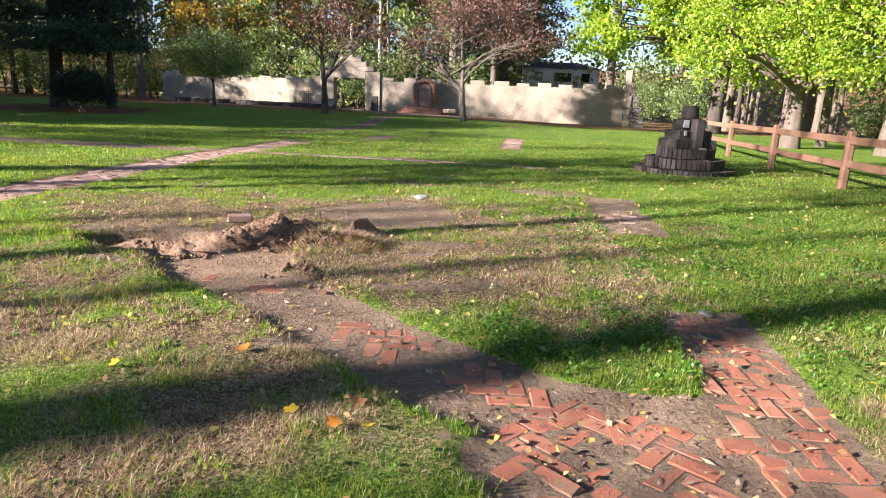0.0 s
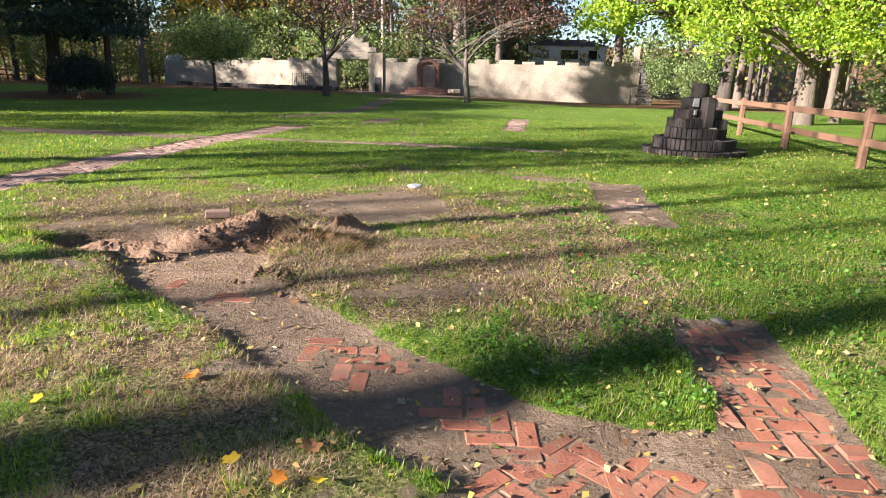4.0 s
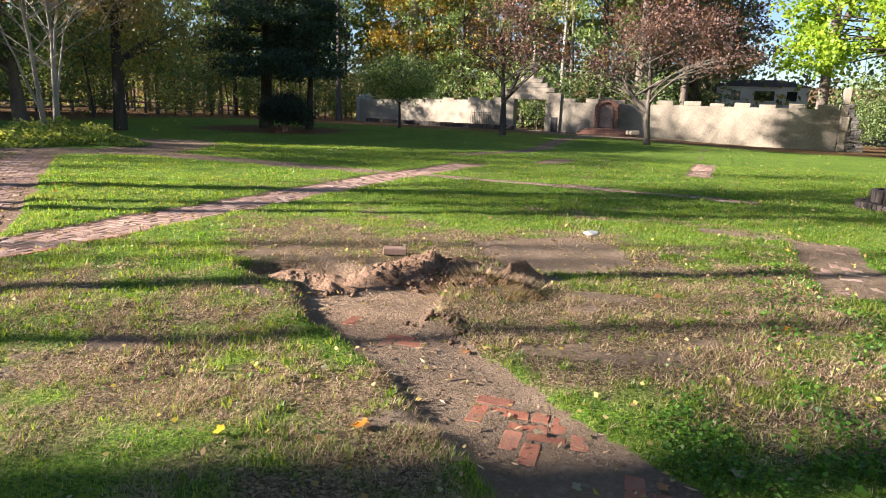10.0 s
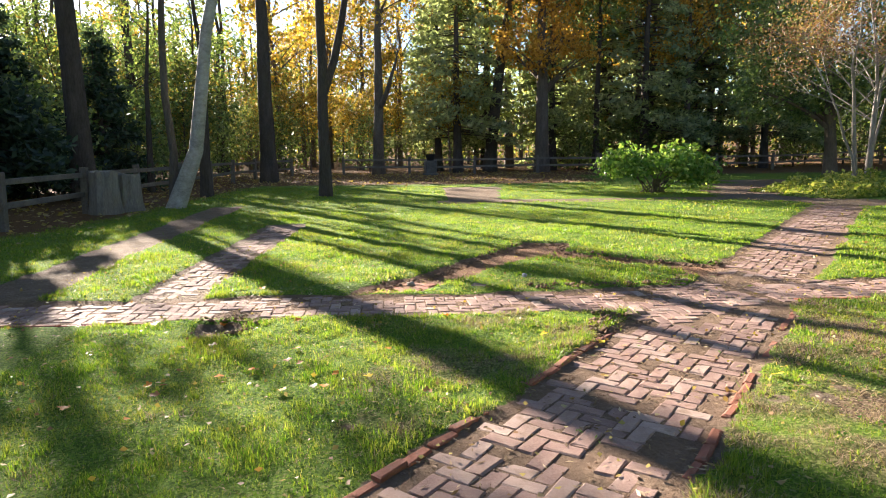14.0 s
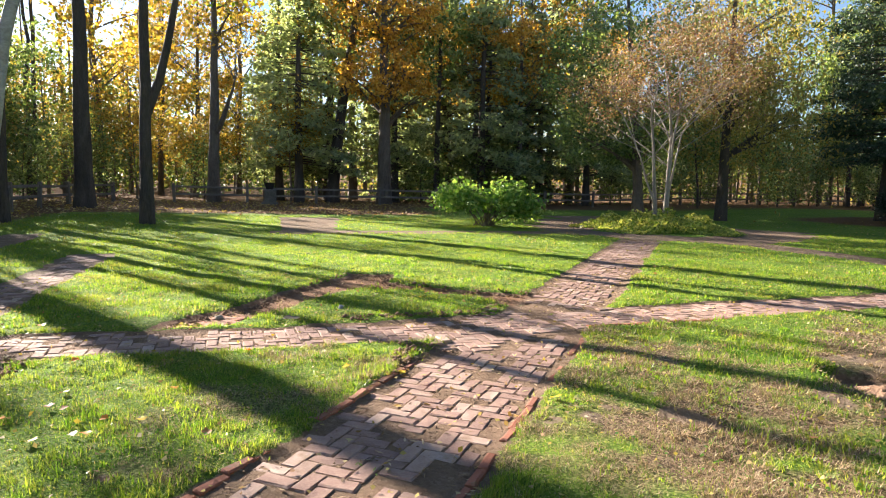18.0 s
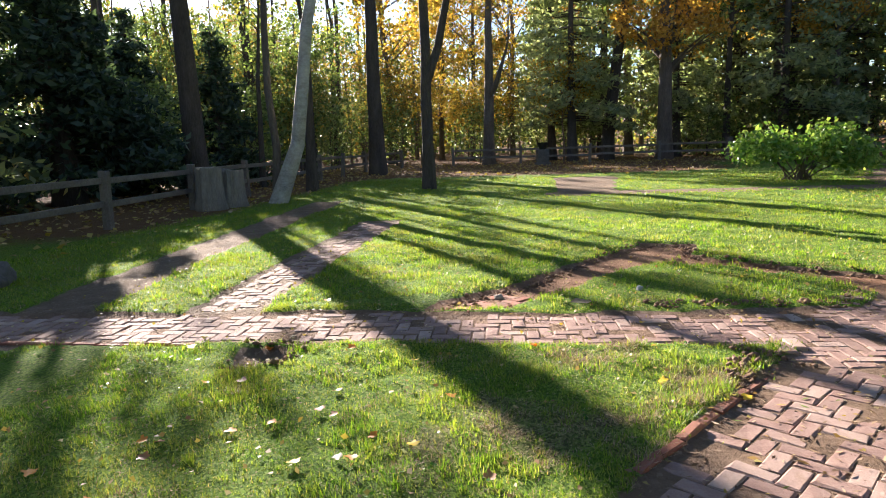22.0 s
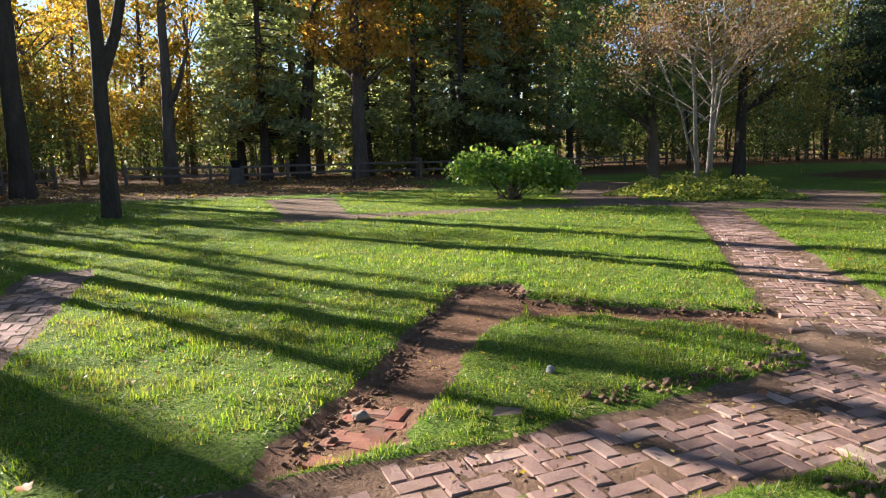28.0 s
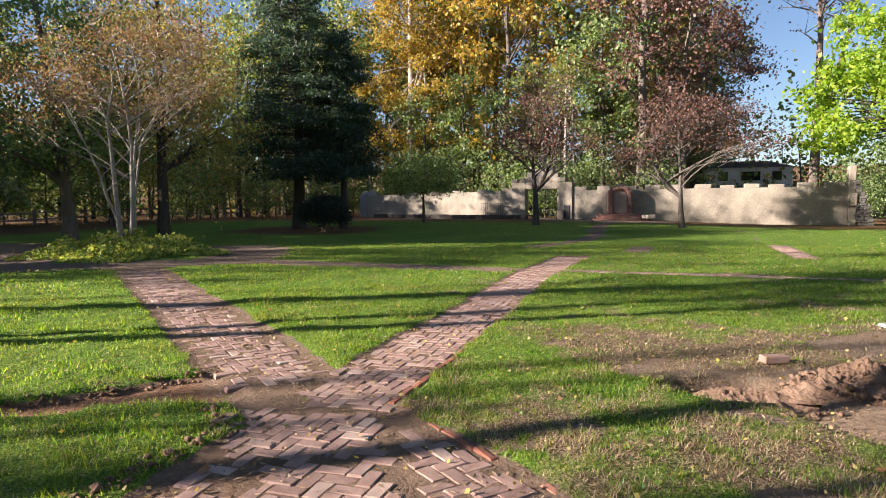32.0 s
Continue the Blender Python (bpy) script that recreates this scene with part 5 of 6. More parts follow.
plant(-31.0, 66.0, grow(95, 30, 0.66, [(0, 0, 22, 6.5, 6.0, 6.5), (3.5, -1.5, 15, 3.6, 3.4, 2.6), (-4.0, -1.0, 14, 3.4, 3.2, 2.6), (1.0, -3.0, 9.0, 4.2, 3.0, 2.0)], 16000, 0.27, 110, 34, M_SMOOTHBARK, M_GOLD, start=0.4, fork=(13, (2.6, 0.4), 9, 0.36), clump_r=0.95), "huge pale-trunked shade tree in golden leaf behind the wall")
plant(-32.6, 53.4, grow(81, 22, 0.27, [(0, 0, 17, 3, 3, 4)], 2500, 0.3, 80, 20, M_PALEBARK, M_WOODSMIX, lean=(-0.05, 0.02), start=0.5), "tall leaning pale trunk by the wall end")
plant(9.2, 66, grow(82, 26, 0.5, [(0, 0, 21, 4, 4, 4)], 300, 0.3, 40, 30, M_BARK, M_PURPLE, start=0.35, fork=(9, (2.5, 0), 10, 0.3)), "big old half-bare tree against the sky")
for x, y, k in ((-12.3, 58.2, 91), (-11.5, 58.6, 92)):
    plant(x, y, grow(k, 15, 0.24, [(0, 0, 12, 2.5, 2.5, 2.5)], 900, 0.24, 60, 14, M_SMOOTHBARK, M_WOODSMIX, start=0.5, wander=0.4), "pale slim trunk behind the gate", group="trees by the wall")
# west
wood(4, [(-52, 15), (-48, 24), (-47, 18), (-56, 22)], 8)
wood(0, [(-50, 20), (-52, 30)], 8, 0.95)
wood(3, [(-50, 6), (-55, 12), (-58, 2), (-47, 10.5)], 9)
wood(2, [(-52, -4), (-57, -8), (-50, -10), (-60, 0)], 10)
wood(1, [(-52, 54), (-44, 52)], 11)
wood(0, [(-56, 48), (-46, 58), (-62, 14), (-64, 40)], 12)
wood(5, [(-54, 8), (-56, 35)], 13)
wood(5, [(-47, 15.5), (-46, 20.5), (-49, 27)], 23, 0.95)
wood(7, [(-44, 16), (-46, 22), (-45, 28), (-47, 36), (-45, 44), (-43, 54), (-48, 4), (-47, -3), (-51, 0), (-38, 62), (-46, 12), (-43, 36), (-44, 48)], 14)
wood(11, [(-40, 36), (-44, 38), (-47, 43), (-43, 47), (-50, 48), (-54, 44), (-50, 37), (-41, 57), (-47, 53), (-56, 40), (-38, 31), (-60, 46)], 41, 1.3)
wood(1, [(-52, 40), (-46, 50), (-58, 50), (-62, 56), (-50, 60), (-66, 50), (-70, 44)], 42, 0.62)
wood(1, [(-53, 43), (-44, 44)], 44, 0.85)
wood(0, [(-50, 76), (-42, 86), (-60, 66)], 45, 1.5)
wood(1, [(-56, 72), (-47, 66), (-66, 60), (-36, 88)], 46, 1.5)
wood(7, [(-39, 40), (-42, 43), (-45, 33), (-41, 33), (-40, 49), (-48, 57), (-36, 56), (-43, 60), (-49, 31), (-52, 34)], 43, 1.2)
# south-west, towards the sun: thin trunks with light between them
wood(8, [(-33, -13), (-36, -14), (-26, -18.7), (-42, -12), (-40, -22), (-34, -19), (-46, -17), (-29, -24), (-52, -16)], 15)
wood(7, [(-27, -12.5), (-33, -13), (-39, -12), (-23, -14.5), (-44, -10), (-20, -13), (-48, -14)], 16)
wood(4, [(-10.5, -14.5), (-14, -17), (-6, -16)], 17)

wood(0, [(-48, -16), (-53, -22), (-57, -14), (-60, -28), (-47, -25)], 62, 0.62)
wood(11, [(-40, -16), (-36, -20), (-45, -20), (-33, -24), (-50, -12)], 63, 1.25)

# young trees and a further row, kept low where the sun comes in
wood(1, [(-31.2, -18.2), (-29.5, -12.8), (-35.5, -11.5), (-38, -17), (-31, -19)], 30, 0.5)
wood(10, [(-44.5, -6.5), (-46, -1.5), (-49, -5), (-43.5, 2.6)], 31, 0.95)
wood(11, [(-27, -14.5), (-32, -12.2), (-38.5, -13.5), (-42.5, -8.8), (-34, -17), (-24, -16.5)], 32, 0.95)
wood(2, [(-50, -22), (-58, -18), (-64, -10)], 33, 0.8)
wood(0, [(-37, -33), (-54, -28), (-62, -24), (-48, -36), (-30, -38)], 34, 0.8)
wood(1, [(-64, 6), (-66, 28)], 35)
wood(0, [(-52, 25), (-55, 17)], 38, 1.5)
wood(4, [(-54, 12), (-50, 14.5)], 36)
wood(3, [(-58, 16), (-53, 25), (-49, 22)], 36)
wood(3, [(-44.5, 17.5), (-46, 26), (-43.5, 4.0), (-47, 2.2)], 37, 0.9)


# far woods: leaves in drifts out to the skyline, lower towards the sun
rng = np.random.default_rng(90)
cl = []
for k in range(2300):
    a = rng.uniform(-0.25, 2 * np.pi - 1.2) if k % 4 else rng.normal(3.65, 0.3)
    r = rng.uniform(64, 90)
    px, py = -10 + r * math.cos(a), 15 + r * math.sin(a)
    toward = (px * SUN_AZ[0] + py * SUN_AZ[1]) / math.hypot(px, py)
    top = 17.0 if toward > 0.6 else 19
    if k % 3 == 0:
        cl.append((px, py, rng.uniform(0.5, 3.5)))
    cl.append((px, py, rng.uniform(0.4, 1.0) ** 1.2 * top * rng.uniform(0.1, 1.0)))
cl = np.array(cl)
pick = rng.integers(0, len(cl), 70000)
off = rng.normal(0, 1, (70000, 3)) * np.array([1.7, 1.7, 1.3])
p = cl[pick] + off
p = p[p[:, 2] > 0.1]
v, f = leaf_quads(p, 0.55, rng)
tagged(new("far_woods", mesh_np("far_woods", v, f, M_WOODSMIX)), "distant autumn woodland round the garden", "woods", kind="stuff")
stems = []
for k in range(420):
    a = rng.uniform(-0.25, 2 * np.pi - 1.2)
    r = rng.uniform(50, 90)
    px, py = -10 + r * math.cos(a), 15 + r * math.sin(a)
    if -20 < px < 14 and py < 85 and py > 0 or px > 8 and py < 60:
        continue
    h = rng.uniform(9, 17)
    u = np.linspace(0, 1, 5)
    bend = rng.normal(0, 0.5, 2)
    stems.append(tube(np.stack([px + bend[0] * u**2, py + bend[1] * u**2, u * h - 0.3], 1), rng.uniform(0.09, 0.26) * (1 - 0.7 * u), 5))
v, f = joined(stems)
tagged(new("far_trunks", mesh_np("far_trunks", v, f, M_BARK, True)), "thin grey trunks in the distant woods", "woods", kind="stuff")

# ---------------------------------------------------------------- loose things on the lawn
def heap(name, outline_r, height, seed, segs=72, rings=30):
    """A rough heap of crumbled earth."""
    vs, fs = [(0, 0, height * 0.95)], []
    for r in range(1, rings + 1):
        t = r / rings
        for k in range(segs):
            a = 2 * math.pi * k / segs
            rad = t * (1 + 0.14 * math.sin(3 * a + seed) + 0.09 * math.sin(7 * a + 2 * seed))
            x, y = outline_r[0] * rad * math.cos(a), outline_r[1] * rad * math.sin(a)
            p = Vector((x, y, seed * 1.7))
            lump = noise.fractal(p * 4.0, 0.8, 2.1, 6) * 0.26 + noise.fractal(p * 13.0, 0.7, 2.2, 4) * 0.10
            env = (1 - t) ** 0.75
            z = height * env * (1 + lump * 1.3) + 0.35 * height * lump * min(1, 4 * (1 - t)) - 0.04 * t
            vs.append((x, y, z))
    for k in range(segs):
        fs.append((0, 1 + k, 1 + (k + 1) % segs))
    for r in range(rings - 1):
        for k in range(segs):
            a, b = 1 + r * segs + k, 1 + r * segs + (k + 1) % segs
            fs.append((a, a + segs, b + segs, b))
    return vs, fs


def clods(points, sizes, seed):
    """Angular crumbs of earth in one mesh."""
    rng = np.random.default_rng(seed)
    base = np.array([(0, 0, 1), (1, 0, 0.1), (0.3, 0.95, 0), (-0.8, 0.6, 0.1), (-0.8, -0.6, -0.1), (0.3, -0.95, 0.1), (0, 0, -0.8)])
    tri = np.array([(0, 1, 2), (0, 2, 3), (0, 3, 4), (0, 4, 5), (0, 5, 1), (6, 2, 1), (6, 3, 2), (6, 4, 3), (6, 5, 4), (6, 1, 5)])
    vs, fs = [], []
    for k, (p, s) in enumerate(zip(points, sizes)):
        a = rng.uniform(0, 6.28)
        c, n_ = math.cos(a), math.sin(a)
        rot = np.array([[c, -n_, 0], [n_, c, 0], [0, 0, 1]])
        v = (base + rng.normal(0, 0.22, base.shape)) * np.array([1, rng.uniform(0.6, 1), rng.uniform(0.5, 0.9)]) * s
        vs.append(v @ rot.T + p)
        fs.append(tri + 7 * k)
    return np.concatenate(vs), np.concatenate(fs)


def ground_z(x, y):
    z, *_ = cover(np.atleast_1d(np.asarray(x, float)), np.atleast_1d(np.asarray(y, float)))
    return z


hp = thing("soil_heap", pose(-1.11, 4.91, -0.06, 0, 0, 18), "heap of freshly dug crumbly brown earth", "soil heap")
v, f = heap("heap", (0.8, 0.46), 0.235, 4)
me = bpy.data.meshes.new("earth")
me.from_pydata(v, [], f)
me.materials.append(M_CLOD)
piece("earth", me, hp)
rng = np.random.default_rng(12)
k = 1100
a, r = rng.uniform(0, 6.28, k), rng.uniform(0, 1, k) ** 0.6
pts = np.stack([0.8 * r * np.cos(a), 0.48 * r * np.sin(a), 0.215 * np.clip(1 - r, 0, 1) ** 0.8 + 0.004], 1)
v, f = clods(pts, 0.006 + 0.045 * rng.uniform(0, 1, k) ** 5, 3)
tagged(piece("loose_earth", mesh_np("loose_earth", v, f, M_CLOD), hp), kind="stuff")
v, f = heap("ridge", (0.62, 0.2), 0.13, 7)
rd = thing("soil_ridge", pose(-2.2, 4.39, -0.13, 0, 0, 10), "low ridge of dark dug earth at the pit", "soil heap")
me = bpy.data.meshes.new("earth")
me.from_pydata(v, [], f)
me.materials.append(M_CLOD)
piece("earth", me, rd)
v, f = heap("sod", (0.28, 0.2), 0.2, 9, 48, 20)
sd = thing("sod_clump", pose(-0.44, 5.07, -0.02, 0, 0, 40), "upturned dark clump of sod beside the heap", "soil heap")
me = bpy.data.meshes.new("earth")
me.from_pydata(v, [], f)
me.materials.append(M_CLOD)
piece("earth", me, sd)

# crumbs of earth along the dug edges
edges = [[(-5.5, -1.2), (-6.55, -0.3), (-7.75, 0.38), (-8.8, 1.2), (-8.75, 1.75), (-8.1, 1.58), (-7.6, 1.98), (-7.1, 2.68), (-6.62, 3.38)],
         [(-2.75, 4.17), (-1.95, 4.39), (-1.54, 4.15), (-1.94, 3.84)], [(-0.88, 3.66), (-0.48, 3.72), (-0.33, 3.37)], [(-4.45, -2.6), (-4.35, -2.1), (-3.95, -2.2), (-3.9, -2.5)],
         [(-3.5, 0.75), (-4.0, 0.9), (-4.3, 1.0), (-4.0, 1.3)], [(-5.95, 2.5), (-5.5, 2.15), (-5.55, 1.5), (-5.5, 0.6)]]
pts = []
for e in edges:
    e = np.array(e)
    for p, q in zip(e[:-1], e[1:]):
        k = int(np.linalg.norm(q - p) * 75)
        t = rng.uniform(0, 1, (k, 1))
        pts.append(p + (q - p) * t + rng.normal(0, 0.045, (k, 2)))
pts = np.concatenate(pts)
z = ground_z(pts[:, 0], pts[:, 1])
v, f = clods(np.column_stack([pts, z + 0.008]), rng.uniform(0.008, 0.04, len(pts)) * rng.uniform(0.4, 1.1, len(pts)), 5)
tagged(new("earth_crumbs", mesh_np("earth_crumbs", v, f, M_CLOD)), "crumbs of earth along the dug trench edges", "soil", kind="stuff")
# pebbles and grit over the bare paths
k = 16000
pts = np.stack([rng.uniform(-9, 2.4, k), rng.uniform(-4.5, 4.6, k)], 1)
z, so, dr, li = cover(pts[:, 0], pts[:, 1])
keep = so > 0.55
pts, z = pts[keep], z[keep]
v, f = clods(np.column_stack([pts, z + 0.002]), rng.uniform(0.002, 0.011, len(pts)), 6)
tagged(new("grit", mesh_np("grit", v, f, M_CLOD)), "grit and small crumbs on the bare paths", "grit", kind="stuff")

# stones
def stone(x, y, size, label, mat, seed, name="stone", flat=0.5, sink=0.2):
    rng = random.Random(seed)
    bm = bmesh.new()
    bmesh.ops.create_icosphere(bm, subdivisions=3, radius=1.0)
    for q in bm.verts:
        d = noise.noise(q.co * 1.3 + Vector((seed, 0, 0))) * 0.35 + noise.noise(q.co * 3.1 + Vector((0, seed, 0))) * 0.12
        q.co *= 1 + d
        q.co = Vector((q.co.x * size[0], q.co.y * size[1], q.co.z * size[2]))
    return tagged(part(name, bm, mat, at=pose(x, y, float(ground_z(x, y)[0]) + size[2] * (1 - sink) * 0.6, 0, 0, rng.uniform(0, 360)), smooth=True), label, "stone")


stone(-6.04, 0.63, (0.036, 0.028, 0.034), "pale rounded stone standing in the grass", M_GREYSTONE, 2)
stone(-5.93, -0.7, (0.05, 0.04, 0.03), "pale pebble on the dug earth", M_STUCCO, 3)
stone(-0.27, 7.83, (0.14, 0.10, 0.025), "flat pale flagstone lying on bare earth", M_GREYSTONE, 4, "flagstone")
stone(-6.55, -6.67, (0.36, 0.28, 0.2), "rounded grey boulder by the path", M_DARKSTONE, 5, "boulder")
stone(2.42, 3.39, (0.06, 0.04, 0.012), "flat grey stone at the end of the bricks", M_DARKSTONE, 6, "flagstone")
# a scrap of paper
bm = bmesh.new()
q = [bm.verts.new(p) for p in ((-0.09, -0.035, 0.012), (0.08, -0.045, 0.02), (0.1, 0.03, 0.016), (-0.05, 0.045, 0.03))]
bm.faces.new(q)
bmesh.ops.solidify(bm, geom=bm.faces[:], thickness=0.002)
tagged(part("litter_leaf", bm, M_STUCCO, at=pose(-5.52, 0.03, float(ground_z(-5.52, 0.03)[0]) + 0.02, 4, 0, 75)), "pale grey-green curled leaf on the path edge", "leaf")

# stumps and posts at the wood's edge
def stump(x, y, r, h, seed, label):
    rng = np.random.default_rng(seed)
    a = np.linspace(0, 2 * np.pi, 18, endpoint=False)
    lob = 1 + 0.12 * np.sin(3 * a + seed) + 0.06 * np.sin(7 * a)
    vs, fs = [], []
    for t, s_ in ((-0.2, 1.3), (0.05, 1.2), (0.25, 1.05), (0.6, 0.97), (0.97, 0.95), (1.0, 0.9)):
        vs += [(r * s_ * l_ * math.cos(b), r * s_ * l_ * math.sin(b), h * t + 0.03 * rng.normal()) for b, l_ in zip(a, lob)]
    for q in range(5):
        fs += [(q * 18 + k, q * 18 + (k + 1) % 18, q * 18 + 18 + (k + 1) % 18, q * 18 + 18 + k) for k in range(18)]
    fs.append(tuple(range(90, 108)))
    me = bpy.data.meshes.new("stump")
    me.from_pydata(vs, [], fs)
    me.materials.append(M_STUMP)
    tagged(piece("tree_stump", me, at=pose(x, y, 0)), label, "stump", "stumps by the fence")


stump(-15.1, -8.2, 0.32, 1.05, 1, "tall weathered tree stump by the fence")
stump(-15.8, -7.9, 0.28, 0.95, 2, "weathered stump leaning on the pale trunk")
pd = thing("stone_pedestal", pose(-39.0, 0.9, -0.05, 0, 0, 8), "grey stone pedestal with a dark urn", "pedestal")
bm = bmesh.new()
box(bm, -0.42, -0.42, 0, 0.42, 0.42, 0.18, 0.02)
part("plinth", bm, M_DARKSTONE, pd)
bm = bmesh.new()
box(bm, -0.34, -0.34, 0.18, 0.34, 0.34, 0.95, 0.03)
part("shaft", bm, M_DARKSTONE, pd)
bm = bmesh.new()
bmesh.ops.create_cone(bm, cap_ends=True, segments=20, radius1=0.2, radius2=0.34, depth=0.4, matrix=Matrix.Translation((0, 0, 1.15)))
part("urn", bm, M_IRON, pd, "dark urn")
for k, (x, y) in enumerate(((-43.4, 13.0), (-42.6, 12.6))):
    p = thing("wooden_bollard", pose(x, y, 0), "short grey wooden post near the wood", "post", "short posts")
    bm = bmesh.new()
    box(bm, -0.14, -0.14, -0.2, 0.14, 0.14, 1.25, 0.03)
    part("shaft", bm, M_BARK, p)
bn = thing("timber_block", pose(-4.0, -5.75, -0.02, 0, 0, 10), "reddish timber block lying beside the track", "block")
bm = bmesh.new()
box(bm, -0.3, -0.1, 0, 0.3, 0.1, 0.15, 0.015)
part("beam", bm, M_REDBRICK, bn)
tb = thing("half_brick", pose(-1.82, 5.39, 0.0, 0, 0, 25), "single brown brick lying in dry grass", "brick")
bm = bmesh.new()
box(bm, -0.12, -0.06, 0, 0.12, 0.06, 0.07, 0.008)
part("brick", bm, M_BRICK, tb)

# ---------------------------------------------------------------- shrubs
def shrub(x, y, rx, ry, h, leaves, leaf, foliage, seed, label, name="shrub", stems=26, hollow=0.5, category="shrub", lobes=None):
    rng = np.random.default_rng(seed)
    z0 = float(terrain(np.array(float(x)), np.array(float(y))))
    root = thing(name, pose(x, y, z0), label, category)
    lobes = lobes or [(0, 0, h * 0.55, rx, ry, h * 0.5)]
    lb = np.array(lobes)
    pick = rng.integers(0, len(lb), 130)
    d = rng.normal(size=(130, 3))
    d /= np.linalg.norm(d, axis=1)[:, None]
    d[:, 2] = np.abs(d[:, 2]) * 1.0 - 0.35
    tips = lb[pick, :3] + d * lb[pick, 3:] * rng.uniform(hollow, 1.0, (130, 1))
    tips[:, 2] = np.maximum(tips[:, 2], 0.12)
    for t in tips[:stems]:
        b = rng.normal(0, 0.12, 3) * np.array([rx, ry, 0])
        v_ = np.linspace(0, 1, 5)[:, None]
        m_ = (b + t) / 2 + np.array([0, 0, 0.2 * h])
        arm = b * (1 - v_) ** 2 + 2 * m_ * v_ * (1 - v_) + t * v_**2
        tv, tf = tube(arm, 0.025 * (1 - 0.8 * v_[:, 0]), 5)
        piece("stem", mesh_np("stem", tv, tf, M_BARK, True), root)
    per = rng.integers(0, len(tips), leaves)
    lv, lf = leaf_quads(tips[per] + rng.normal(0, 1, (leaves, 3)) * np.array([0.2 * rx, 0.2 * ry, 0.13 * h]) * 0.8, leaf, rng, 0.15)
    keep = lv.reshape(-1, 4, 3)[:, :, 2].min(1) > -0.02
    lv = lv.reshape(-1, 4, 3)[keep].reshape(-1, 3)
    piece("leaves", mesh_np("leaves", lv, np.arange(len(lv)).reshape(-1, 4), foliage), root)
    return root


shrub(-20.4, 7.8, 1.7, 1.4, 1.75, 5200, 0.14, M_BUSH, 3, "bright green hydrangea bush spreading on the lawn", "hydrangea_bush",
      lobes=[(0.3, 0.6, 1.0, 0.95, 1.05, 0.8), (-0.2, -0.9, 0.95, 0.85, 0.75, 0.68), (0.7, 1.15, 0.7, 0.6, 0.6, 0.45)])
shrub(-20.2, 28.4, 1.2, 1.2, 1.9, 15000, 0.085, M_YEW, 4, "dark clipped round evergreen bush", "clipped_bush", 10, 0.9)
# ivy and perennials on the raised bed
rng = np.random.default_rng(17)
k = 12000
a, r = rng.uniform(0, 6.28, k), np.sqrt(rng.uniform(0, 1, k))
px, py = BED[0] + 2.75 * r * np.cos(a) * (1 + 0.12 * np.sin(5 * a)), BED[1] + 2.75 * r * np.sin(a) * (1 + 0.12 * np.sin(5 * a))
hgt = 0.03 + 0.42 * np.clip(1 - r**4, 0, 1) * np.clip(0.35 + 0.8 * wobble(px, py, 5.0, 5.0), 0.06, 1.2) * rng.uniform(0.2, 1, k)
v, f = leaf_quads(np.column_stack([px, py, terrain(px, py) + hgt]), 0.11, rng, 0.0, 0.3)
tagged(new("ivy_bed", mesh_np("ivy_bed", v, f, M_IVY)), "bed of yellow-green ivy and perennials under the crape myrtle", "plants", kind="stuff")

# ---------------------------------------------------------------- leaves and grass
rng = np.random.default_rng(23)
def scatter_leaves(count, box_, size, seed, keep=None):
    rng = np.random.default_rng(seed)
    px, py = rng.uniform(box_[0], box_[1], count), rng.uniform(box_[2], box_[3], count)
    z, so, dr, li = cover(px, py)
    if keep is not None:
        m_ = keep(px, py, rng)
        px, py, z = px[m_], py[m_], z[m_]
    return leaf_quads(np.column_stack([px, py, z + rng.uniform(0.015, 0.05, len(px))]), size, rng, 0.0, 0.75, 0.9)


v1 = scatter_leaves(3600, (-9, 3, -5, 7), 0.034, 1)
v2 = scatter_leaves(4200, (0, 9, 1, 16), 0.036, 2, lambda x, y, r: r.uniform(0, 1, len(x)) < np.clip(0.25 + 0.13 * x, 0, 1))
v3 = scatter_leaves(2600, (-24, 12, 6, 40), 0.06, 3)
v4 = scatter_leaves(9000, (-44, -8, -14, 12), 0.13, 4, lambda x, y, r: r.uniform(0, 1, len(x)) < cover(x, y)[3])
v, f = joined([v1, v2, v3, v4])
tagged(new("fallen_leaves", mesh_np("fallen_leaves", v, f, M_FALLEN)), "small yellow and brown leaves fallen on the grass", "leaves", kind="stuff")

# larger leaves that stand out
def big_leaf_mesh(seed, material, size):
    rng = np.random.default_rng(seed)
    a = np.linspace(0, 2 * np.pi, 15, endpoint=False)
    r = size * (0.55 + 0.3 * np.abs(np.sin(2.5 * a)) + 0.1 * rng.uniform(-1, 1, 15))
    vs = np.column_stack([r * np.cos(a), 0.8 * r * np.sin(a), 0.3 * r * np.sin(a + 1) ** 2 + 0.01])
    vs = np.concatenate([vs, [[0, 0, 0.012]]])
    return mesh_np("leaf", vs, np.array([(k, (k + 1) % 15, 15) for k in range(15)]), material, False)


def plain_leaf(name, colour):
    return leaf_mat(name, ((0.0, tuple(c * 0.8 for c in colour)), (1.0, colour)), 0.25, 0.55)


